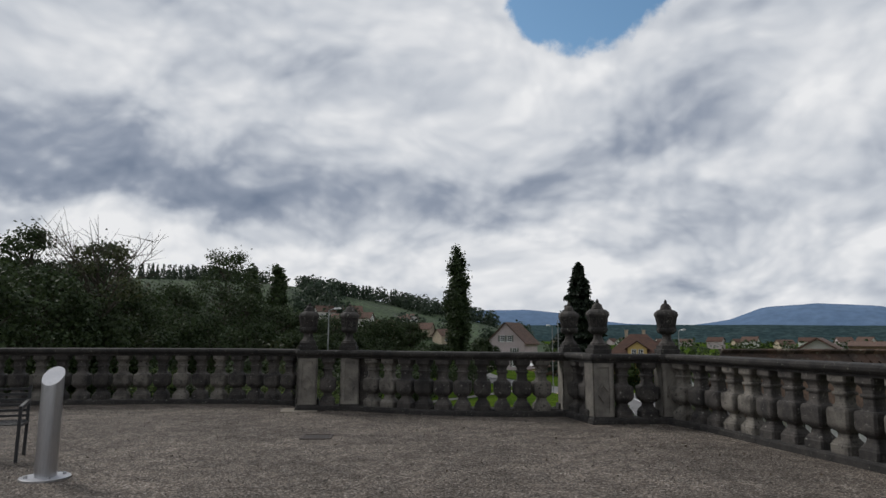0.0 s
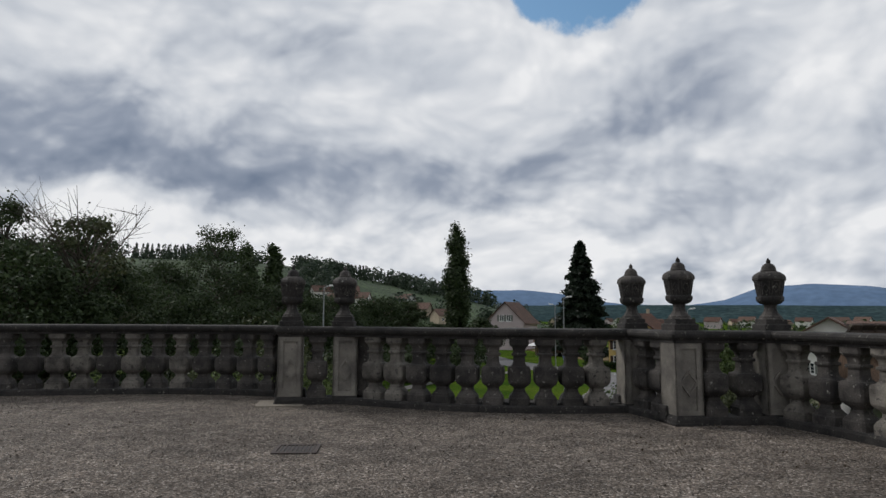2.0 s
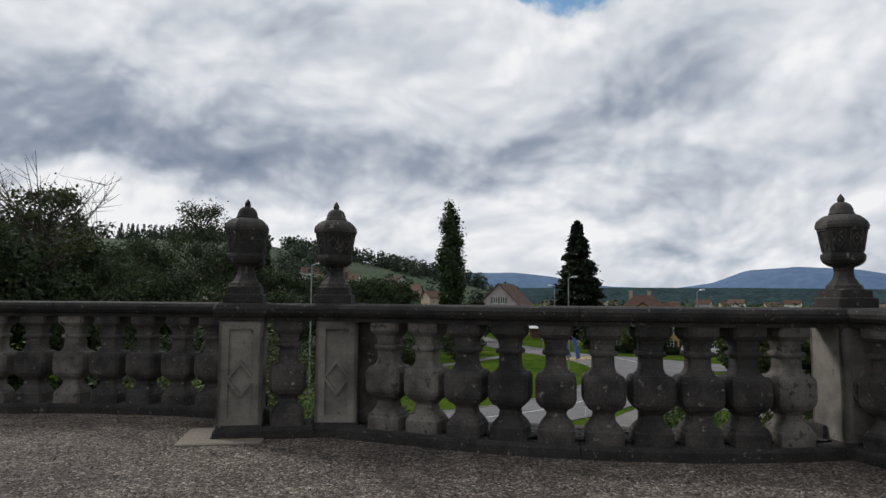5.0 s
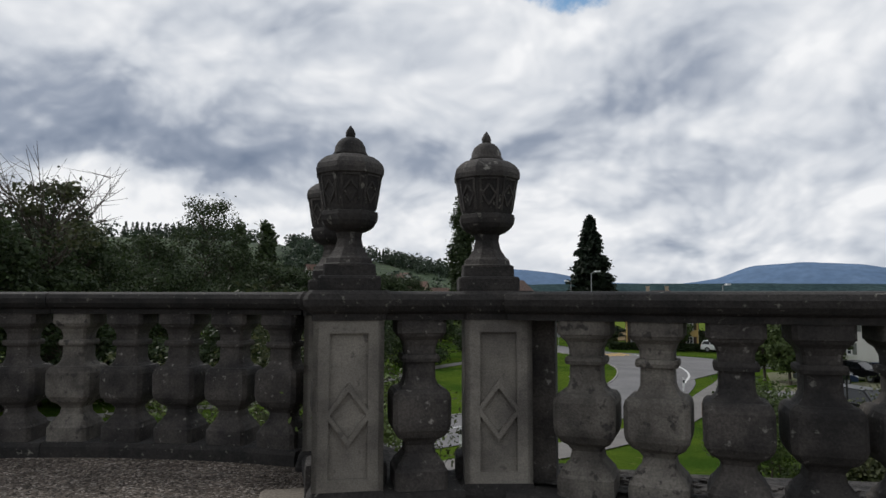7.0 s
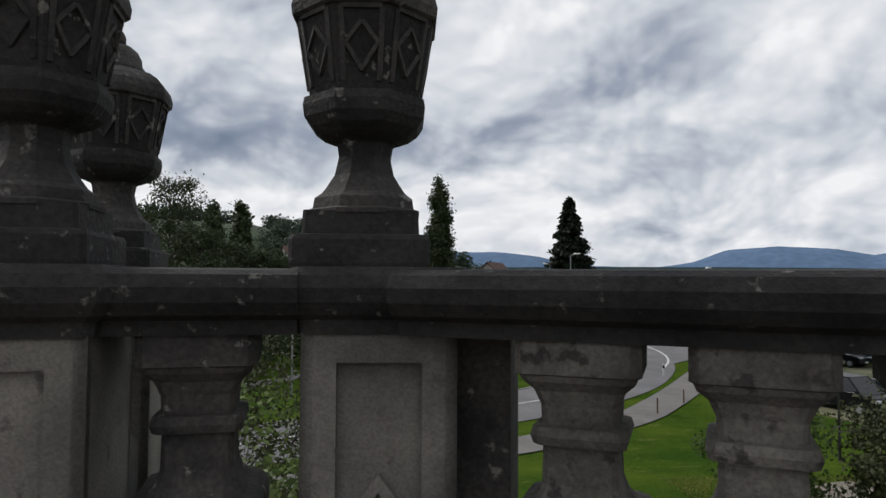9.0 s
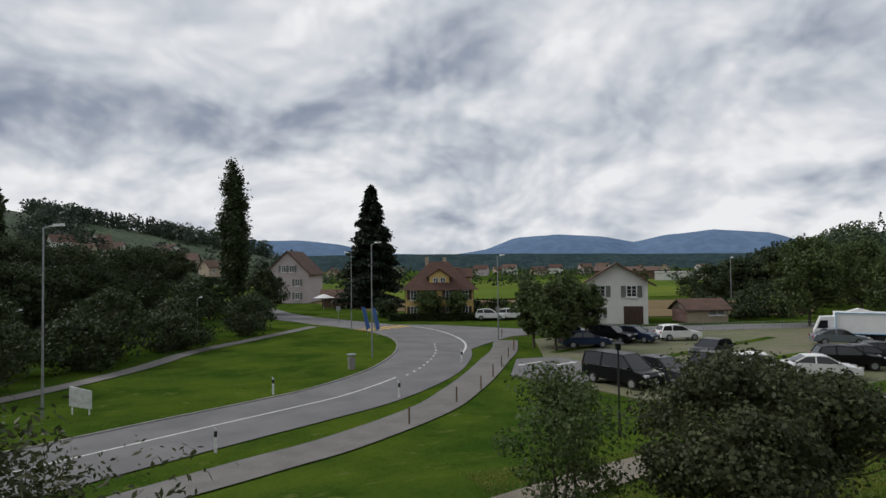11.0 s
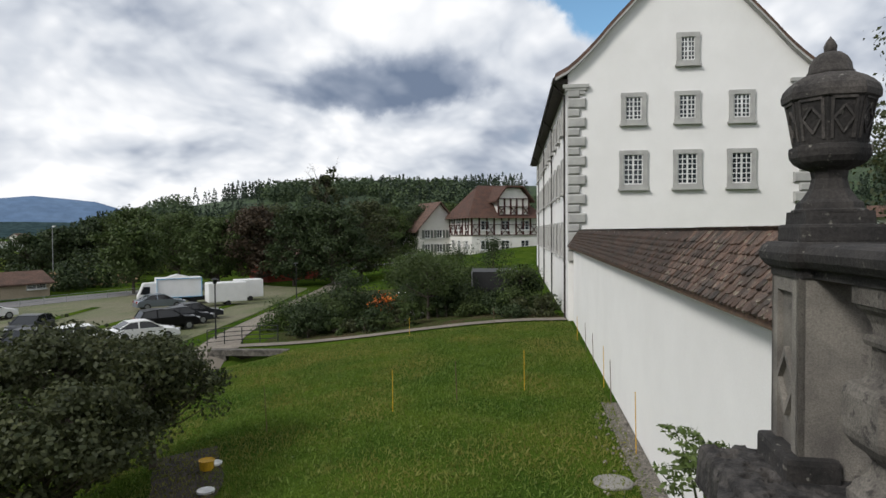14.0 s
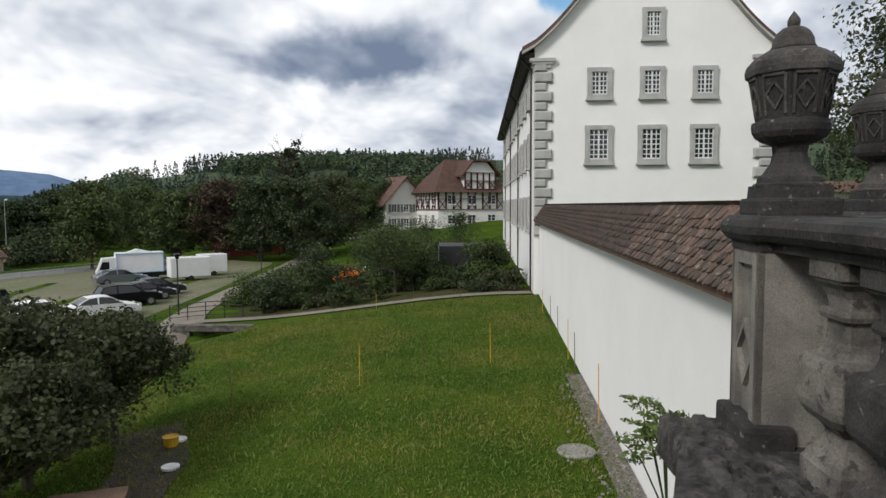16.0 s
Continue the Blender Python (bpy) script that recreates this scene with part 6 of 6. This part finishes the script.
# ---- street furniture ----
def street_lamp(x, y, h, arm, label, turn=0.0, park=False):
    e = empty("park_lamp" if park else "street_lamp", pose(x, y, land(x, y), 0, 0, turn), label, "lamp", "park lamps" if park else "street lamps")
    bm = bmesh.new()
    rod(bm, (0, 0, -0.1), (0, 0, 1.0), 0.075 if not park else 0.06, n=10)
    rod(bm, (0, 0, 0.95), (0, 0, h), 0.07 if not park else 0.045, 0.045, 10)
    part("pole", bm, IRON if park else ZINC, e)
    if park:
        bm = bmesh.new()
        rod(bm, (0, 0, h), (0, 0, h + 0.28), 0.12, 0.14, 10)
        part("lantern", bm, CARGLASS, e)
        bm = bmesh.new()
        rod(bm, (0, 0, h + 0.28), (0, 0, h + 0.36), 0.28, 0.10, 12)
        part("hood", bm, IRON, e)
    else:
        bm = bmesh.new()
        rod(bm, (0, 0, h - 0.05), (arm * 0.4, 0, h + 0.12), 0.04, n=8)
        part("arm", bm, ZINC, e)
        bm = bmesh.new()
        prism(bm, [(arm * 0.35, h + 0.06), (arm, h + 0.10), (arm * 0.95, h + 0.24), (arm * 0.45, h + 0.2)], -0.14, 0.14, "y")
        part("head", bm, PLASTIC, e)
    return e


street_lamp(-11.4, 50.0, 9.9, 1.0, "tall grey street lamp beside the lawn", 20)
street_lamp(8.7, 65.8, 9.6, 0.9, "tall grey street lamp at the bend", 20)
street_lamp(10.8, 93.0, 9.4, -0.9, "grey street lamp at the junction", 20)
street_lamp(23.2, 74.0, 8.6, 0.9, "grey street lamp beside the maples", 20)
street_lamp(64.5, 89.0, 8.4, 0.4, "slim grey lamp pole beside the garage")
street_lamp(132, 72.5, 9.0, 0.8, "grey street lamp on the side road", 90)
for x, y in ((-17.9, 66.5), (-6.5, 82.5)):
    street_lamp(x, y, 4.6, 0.5, "short grey path lamp beside the wood", 0)
for x, y, h in ((14.2, 36.2, 3.7), (35.6, 40.2, 3.8), (62, 50.2, 3.8)):
    street_lamp(x, y, h, 0, "black park lamp with a round hood", park=True)


def delineator(x, y):
    e = empty("marker_post", pose(x, y, land(x, y)), "white road marker post with a black band", "post", "road marker posts")
    bm = bmesh.new()
    prism(bm, [(-0.06, 0), (0.06, 0), (0.06, 0.95), (-0.06, 1.08)], -0.045, 0.045, "y")
    part("post", bm, PLASTIC, e)
    bm = bmesh.new()
    box(bm, 0, 0, 0.66, 0.128, 0.098, 0.24)
    part("band", bm, BLACKPL, e)


for x, y in ((-2.3, 40.2), (0.3, 52.3), (7.3, 48.6), (14.9, 60.4)):
    delineator(x, y)
for x, y in ((6.4, 42.2), (10.1, 46.4), (12.6, 49.4), (14.9, 53.4), (17.0, 57.2), (19.4, 61.8), (21.6, 66), (23.2, 69.8), (27, 75.2), (24.6, 76.6)):
    bm = bmesh.new()
    rod(bm, (0, 0, -0.1), (0, 0, 0.85), 0.05, 0.045, 10)
    rod(bm, (0, 0, 0.85), (0, 0, 0.9), 0.06, 0.03, 10)
    o = tagged(part("bollard", bm, WOOD), "short dark bollard beside the footpath", "bollard", "footpath bollards")
    o.matrix_basis = pose(x, y, land(x, y))
# notice board, litter bin, banners, signs
e = empty("notice_board", pose(-9.6, 50.0, land(-9.6, 50), 0, 0, -25), "white slanted notice board in the lawn", "sign")
for s in (-0.5, 0.5):
    bm = bmesh.new()
    rod(bm, (s, 0, 0), (s, 0, 1.3), 0.04)
    part("post", bm, PLASTIC, e)
bm = bmesh.new()
prism(bm, [(-0.65, 0.45), (0.65, 0.3), (0.65, 1.25), (-0.65, 1.5)], -0.06, 0.0, "y")
part("board", bm, PLASTIC, e)
e = empty("litter_bin", pose(6.2, 60.4, land(6.2, 60.4)), "grey litter bin at the road's edge", "bin")
bm = bmesh.new()
lathe(bm, [(0.0, 0.26), (0.85, 0.3), (0.9, 0.28)], 12)
part("body", bm, CONCRETE, e)
bm = bmesh.new()
lathe(bm, [(1.05, 0.36), (1.12, 0.36), (1.16, 0.2)], 12)
rod(bm, (0, 0, 0.85), (0, 0, 1.1), 0.04)
part("lid", bm, ZINC, e)
for k in range(2):
    e = empty("banner_flag", pose(11.2 + k * 0.9, 83.0 - k * 1.2, land(11, 83), 0, 0, 30), "blue and white banner flag on a leaning pole", "flag", "banner flags")
    bm = bmesh.new()
    rod(bm, (0, 0, 0), (-0.9, 0, 3.4), 0.03)
    part("pole", bm, ZINC, e)
    bm = bmesh.new()
    prism(bm, [(-0.2, 0.7), (0.35, 0.9), (-0.35, 3.2), (-0.9, 3.3)], -0.01, 0.01, "y")
    part("cloth", bm, BLUECL, e)
for x, y, h in ((12.6, 86.5, 2.6), (28.5, 88, 2.5), (10.0, 100, 2.4)):
    e = empty("road_sign", pose(x, y, land(x, y)), "small road sign on a grey post", "sign", "road signs")
    bm = bmesh.new()
    rod(bm, (0, 0, 0), (0, 0, h), 0.035)
    part("post", bm, ZINC, e)
    bm = bmesh.new()
    box(bm, 0, -0.05, h - 0.6, 0.6, 0.03, 0.6, 0.01)
    part("plate", bm, ZINC, e)
# railings along the side road and at the foot bridge
def railing(pts, h, label, step=2.0, bars=2, material=None):
    e = empty("railing", Matrix(), label, "railing")
    line = pts
    total = length_of(line)
    n = max(1, round(total / step))
    places = [chain(line, max(0.001, total * k / n * 0.998), total)[0] for k in range(n + 1)]
    for x, y in places:
        bm = bmesh.new()
        rod(bm, (x, y, land(x, y) - 0.05), (x, y, land(x, y) + h), 0.03)
        part("post", bm, material or ZINC, e)
    for j in range(bars):
        bm = bmesh.new()
        for p, q in zip(places, places[1:]):
            z0 = h * (j + 1) / bars
            rod(bm, (*p, land(*p) + z0), (*q, land(*q) + z0), 0.022, n=6)
        part("bar", bm, material or ZINC, e)
    return e


railing([(41, 75.4), (57, 73.0), (76, 69.4), (94, 66)], 0.9, "low grey railing along the side road", 2.4)
railing([(32.5, 38.4), (32.9, 36.2), (33.4, 33.9)], 1.05, "thin dark railing at the foot bridge", 1.1, 4, IRON)
railing([(28.6, 36.2), (24.0, 34.6)], 1.0, "thin dark railing below the car park", 1.1, 2, IRON)
bw = empty("bridge_headwall", pose(30.3, 33.8, -5.2, 0, 0, 15), "stone head wall of the foot bridge over a dark ditch", "bridge", kind="structure")
ztop = land(32.2, 33.8) + 0.14 + 5.2
for nm, px, py, pz, wx, wy, wz in (("lintel", 0, 0, ztop - 0.34, 0.5, 4.6, 0.34), ("pillar", 0, -1.75, -1.3, 0.44, 1.0, 0.95 + ztop), ("pillar", 0, 1.75, -1.3, 0.44, 1.0, 0.95 + ztop), ("sill", 0.05, 0, -1.6, 0.4, 2.6, 0.4)):
    bm = bmesh.new()
    box(bm, px, py, pz, wx, wy, wz, 0.02)
    part(nm, bm, STONE_MID, bw)
# dark block behind the opening stands in for the shade under the bridge
bm = bmesh.new()
box(bm, 0.9, 0, -1.5, 1.0, 3.2, ztop + 1.1)
part("culvert", bm, EARTH, bw)
# hedge along the yellow house
for k in range(14):
    x, y = 18 + k * 1.35, 101.2 - k * 0.32
    c = np.random.default_rng(k).uniform(-1, 1, (420, 3)) * (0.75, 0.45, 0.55) + (0, 0, 0.55)
    e = empty("hedge", pose(x, y, land(x, y), 0, 0, -13), "clipped dark green hedge along the road", "hedge", "hedge pieces")
    quads("foliage", c, 0.2, LEAF_DARK, e, seed=k)

# ---- lawn stakes, garden things ----
for i, (x, y, h) in enumerate(((18.0, 19.7, 1.3), (19.3, 18.0, 1.3), (20.8, 16.1, 1.35), (16.1, 23.0, 1.4), (15.4, 12.3, 1.5), (28.3, 14.9, 1.3), (22.0, 13.6, 1.4), (36.0, 21.0, 1.0), (33.2, 25.2, 1.0), (25.5, 14.3, 1.3), (31, 15.6, 1.2), (19.8, 13.2, 1.4))):
    bm = bmesh.new()
    rod(bm, (0, 0, -0.2), (0.07 * (-1) ** i, 0.03, h), 0.013, 0.011, 6)
    o = tagged(part("garden_stake", bm, YELPL if i % 2 == 0 else WOOD), "thin garden stake standing in the lawn", "stake", "lawn stakes")
    o.matrix_basis = pose(x, y, land(x, y))
bm = bmesh.new()
lathe(bm, [(-0.1, 0.42), (0.03, 0.42), (0.045, 0.40)], 24)
o = tagged(part("manhole_cover", bm, CONCRETE), "round concrete manhole cover in the grass", "manhole cover")
o.matrix_basis = pose(13.5, 12.7, land(13.5, 12.7))
# strip of rubble at the foot of the white wall
rr = random.Random(31)
bm = bmesh.new()
bmesh.ops.create_icosphere(bm, subdivisions=1, radius=0.07)
for v in bm.verts:
    v.co *= rr.uniform(0.75, 1.2)
PEB = bpy.data.meshes.new("stone")
bm.to_mesh(PEB)
bm.free()
PEB.materials.append(RUBBLE)
bm = bmesh.new()
strip(bm, [(x_, wall_y(x_) + 0.02) for x_ in np.arange(7.5, 20.1, 0.5)], 0.5, 0.0, 0.035)
tagged(part("rubble_bed", bm, RUBBLE), "bed of pale stone chips along the white wall", "gravel", kind="structure")
e = empty("rubble_strip", Matrix(), "strip of pale rubble stones along the white wall", "rubble")
for k in range(280):
    x = rr.uniform(8.5, 19)
    y = wall_y(x) + abs(rr.gauss(0.0, 0.42)) + 0.05
    ob = new("stone", PEB)
    ob.parent = e
    s = rr.uniform(0.3, 1.0)
    ob.matrix_basis = pose(x, y, land(x, y) + 0.02, rr.uniform(0, 90), rr.uniform(0, 90), rr.uniform(0, 360)) @ Matrix.Diagonal((s, s * rr.uniform(0.7, 1.2), s * 0.7, 1))
# bare earth under the fruit trees, buckets, boarded shed
bm = bmesh.new()
strip(bm, catmull([(8.5, 20.0), (10.2, 21.2), (12, 22.0), (13.4, 23.2), (14.6, 24.2)]), 1.2, -0.45, 0.03)
tagged(part("earth_bed", bm, EARTH), "dark bare earth under the fruit trees", "ground", kind="structure")
for x, y, m, lab in ((13.0, 22.7, YELPL, "yellow plastic tub on the bare earth"), (13.35, 22.75, PLASTIC, "white plastic lid beside the yellow tub"), (11.6, 21.6, PLASTIC, "white plastic lid on the bare earth")):
    bm = bmesh.new()
    lathe(bm, [(0, 0.17), (0.22, 0.19), (0.24, 0.205), (0.22, 0.16)] if m is YELPL else [(0, 0.2), (0.05, 0.2)], 16)
    o = tagged(part("bucket" if m is YELPL else "pail", bm, m), lab, "bucket")
    o.matrix_basis = pose(x, y, land(x, y) + 0.06)
e = empty("garden_shed", pose(8.5, 21.0, land(8.5, 21.0) - 0.45, 0, 0, 35) @ Matrix.Scale(0.8, 4), "low shed of corrugated sheet and boards", "shed")
bm = bmesh.new()
for k in range(12):
    rod(bm, (-1.0 + k * 0.17, -0.7, 0.0), (-1.0 + k * 0.17, -0.7, 1.15), 0.07, n=6)
part("corrugated_sheet", bm, ZINC, e)
bm = bmesh.new()
box(bm, 0.95, 0, 0, 0.08, 1.4, 1.2)
box(bm, -1.1, 0, 0, 0.08, 1.4, 1.2)
box(bm, 0, 0.7, 0, 2.1, 0.08, 1.2)
part("boards", bm, BEIGE, e)
bm = bmesh.new()
box(bm, 0, 0, 1.2, 2.4, 1.7, 0.06)
part("roof", bm, WOOD, e)
# trampoline net and cold frame in the garden
tx, ty = at_az(75.8, 46.5)
e = empty("net_enclosure", pose(tx, ty, land(tx, ty), 0, 0, 15), "dark net enclosure on posts in the garden", "net")
for sx in (-2.2, 0, 2.2):
    for sy in (-1.6, 1.6):
        bm = bmesh.new()
        rod(bm, (sx, sy, 0), (sx, sy, 2.7), 0.03)
        part("post", bm, ZINC, e)
bm = bmesh.new()
box(bm, 0, 0, 0.9, 4.3, 3.1, 1.75)
part("net", bm, BLACKPL, e)
tx, ty = at_az(68.6, 44)
e = empty("cold_frame", pose(tx, ty, land(tx, ty), 0, 0, 10) @ Matrix.Scale(0.6, 4), "low pale cold frame in the garden bed", "cold frame")
bm = bmesh.new()
prism(bm, [(-0.9, 0), (0.9, 0), (0.9, 0.75), (-0.9, 0.45)], -1.0, 1.0, "y")
part("frame", bm, CONCRETE, e)
for az, d in ((67.5, 60), (72, 56), (69, 52)):
    tx, ty = at_az(az, d)
    bm = bmesh.new()
    box(bm, 0, 0, 0, 0.9, 0.5, 0.8, 0.04)
    o = tagged(part("garden_box", bm, PLASTIC), "small white box among the garden beds", "box")
    o.matrix_basis = pose(tx, ty, land(tx, ty), 0, 0, az)
tx, ty = at_az(57.5, 104)
house("red_barn", tx, ty, -30, 9, 6, 2.3, 2.2, REDPL, ROOF, "low red wooden barn behind the trees", over=0.4)

# ---- on the terrace ----
e = empty("steel_bollard", pose(-3.16, 4.75, 0, 0, 0, 12), "brushed steel post with a slanted top on a round plate", "bollard")
bm = bmesh.new()
n = 28
lo = [bm.verts.new((0.105 * math.cos(6.2832 * i / n), 0.105 * math.sin(6.2832 * i / n), 0.02)) for i in range(n)]
hi = [bm.verts.new((0.105 * math.cos(6.2832 * i / n), 0.105 * math.sin(6.2832 * i / n), 1.05 + 0.9 * 0.105 * math.sin(6.2832 * i / n))) for i in range(n)]
for i in range(n):
    bm.faces.new((lo[i], lo[(i + 1) % n], hi[(i + 1) % n], hi[i]))
bm.faces.new(hi)
bm.faces.new(lo[::-1])
part("post", bm, STEEL, e)
bm = bmesh.new()
lathe(bm, [(0, 0.24), (0.018, 0.24), (0.022, 0.235)], 28)
bp = part("base_plate", bm, STEEL, e)
for k in range(4):
    bm = bmesh.new()
    rod(bm, (0.18 * math.cos(k * 1.571 + 0.6), 0.18 * math.sin(k * 1.571 + 0.6), 0.02), (0.18 * math.cos(k * 1.571 + 0.6), 0.18 * math.sin(k * 1.571 + 0.6), 0.045), 0.018, n=6)
    part("bolt", bm, STEEL, bp)
e = empty("garden_bench", pose(-4.85, 5.4, 0, 0, 0, 28), "black iron bench with wire seat and armrests", "bench")
for s in (-0.75, 0.75):
    bm = bmesh.new()
    beam(bm, (s, -0.28, 0), (s, -0.24, 0.62), 0.035)
    beam(bm, (s, 0.26, 0), (s, 0.34, 0.85), 0.035)
    beam(bm, (s, -0.26, 0.62), (s, 0.30, 0.66), 0.035, 0.045)
    beam(bm, (s, -0.26, 0.42), (s, 0.28, 0.40), 0.035)
    part("side_frame", bm, IRON, e)
for k in range(9):
    bm = bmesh.new()
    y = -0.25 + k * 0.06
    beam(bm, (-0.75, y, 0.43), (0.75, y, 0.43), 0.03, 0.014)
    part("seat_slat", bm, IRON, e)
for k in range(6):
    bm = bmesh.new()
    z = 0.48 + k * 0.065
    beam(bm, (-0.75, 0.29 + k * 0.008, z), (0.75, 0.29 + k * 0.008, z), 0.014, 0.03)
    part("back_slat", bm, IRON, e)
# drain grate let into the gravel
e = empty("drain_grate", pose(-1.09, 7.77, 0, 0, 0, 8), "square rusty iron drain grate in the gravel", "drain")
bm = bmesh.new()
for sx, sy, wx, wy in ((0, -0.205, 0.45, 0.04), (0, 0.205, 0.45, 0.04), (-0.205, 0, 0.04, 0.37), (0.205, 0, 0.04, 0.37)):
    box(bm, sx, sy, -0.02, wx, wy, 0.034)
part("rim", bm, RUSTY, e)
for k in range(9):
    bm = bmesh.new()
    box(bm, -0.165 + k * 0.041, 0, -0.02, 0.02, 0.37, 0.030)
    part("bar", bm, RUSTY, e)
# thin black sheet between the bars stands in for the shade below them
bm = bmesh.new()
box(bm, 0, 0, 0.002, 0.37, 0.37, 0.002)
part("sump", bm, BLACKPL, e)
# fallen leaves and loose stones on the gravel
lr = np.random.default_rng(8)


def inside(x, y):
    """Whether a place lies on the open gravel."""
    if x > 3.0:
        return y < 9.4 and x < 4.6 + (9.4 - y) * 0.25
    return y < (10.5 if x > -0.3 else 10.9 if x > -2.7 else 11.9 - 0.14 * max(0, -4 - x))


pts = np.concatenate([np.stack([lr.normal(3.6, 0.9, 420), lr.normal(7.6, 1.0, 420), np.full(420, 0.012)], 1), np.stack([lr.uniform(-6, 5, 500), lr.uniform(2, 11, 500), np.full(500, 0.012)], 1)])
ob = quads("fallen_leaves", pts, 0.022, LEAF_BROWN, seed=9, flat=1.0)
ob.scale = (1, 1, 1)
tagged(ob, "brown fallen leaves scattered on the gravel", "leaves", kind="stuff")
pts = np.stack([lr.uniform(-9, 5.4, 60000), lr.uniform(0.5, 12.2, 60000), np.full(60000, 0.004)], 1)
pts = pts[[inside(*p[:2]) for p in pts]]
ob = quads("loose_gravel", pts, lr.uniform(0.010, 0.028, len(pts)), GRAVEL_BITS, seed=10, long=1.1, flat=1.0)
tagged(ob, "loose pale gravel stones on the terrace", "gravel", kind="stuff")
# young elder sprouting from the cornice
e = empty("elder_sprout", pose(4.25, 11.42, -0.95) @ Matrix.Scale(0.66, 4), "young green elder sprouting beside the cornice", "plant")
bm = bmesh.new()
cs = []
er = np.random.default_rng(3)
for k in range(6):
    tip = Vector((er.uniform(-0.45, 0.35), er.uniform(0.0, 0.5), er.uniform(0.75, 1.45)))
    q = tip * 0.55 + Vector((0, 0, 0.15))
    rod(bm, (0, 0, 0), q, 0.012, 0.009, 6)
    rod(bm, q, tip, 0.009, 0.004, 6)
    for j in range(7):
        p0 = q.lerp(tip, j / 6)
        a = er.uniform(0, 6.28)
        d = Vector((math.cos(a), math.sin(a), 0.15)) * 0.22
        rod(bm, p0, p0 + d, 0.004, 0.002, 4)
        for i in range(6):
            for sgn in (-1, 1):
                cs.append(np.array(p0 + d * ((i + 1) / 6)) + np.array((-math.sin(a), math.cos(a), 0)) * 0.04 * sgn)
part("stem", bm, LEAF_MID, e)
quads("leaves", np.array(cs), 0.042, LEAF_LIGHT, e, seed=2, long=2.0)

# grass blades on the lawn below the wall and on the slope
def blades(name, x0, x1, y0, y1, n, size, material, label, seed):
    rng = np.random.default_rng(seed)
    x, y = rng.uniform(x0, x1, n), rng.uniform(y0, y1, n)
    keep = np.array([wall_y(a) + 0.25 < b < 33 - 0.9 * max(0, a - 30) * 2.4 for a, b in zip(x, y)])
    x, y = x[keep], y[keep]
    z = np.array([land(a, b) for a, b in zip(x, y)]) + size * 0.5
    ob = quads(name, np.stack([x, y, z], 1), rng.uniform(0.5, 1.2, len(x)) * size * 0.35, material, seed=seed, long=4.5, upright=1.6)
    return tagged(ob, label, "grass", kind="stuff")


blades("lawn_grass", 6, 38, 11, 33, 130000, 0.075, LEAF_GRASS, "short green grass blades of the lawn", 51)
blades("lawn_grass", 12, 38, 12, 33, 9000, 0.12, LEAF_GRASS, "taller tufts of grass in the lawn", 52)
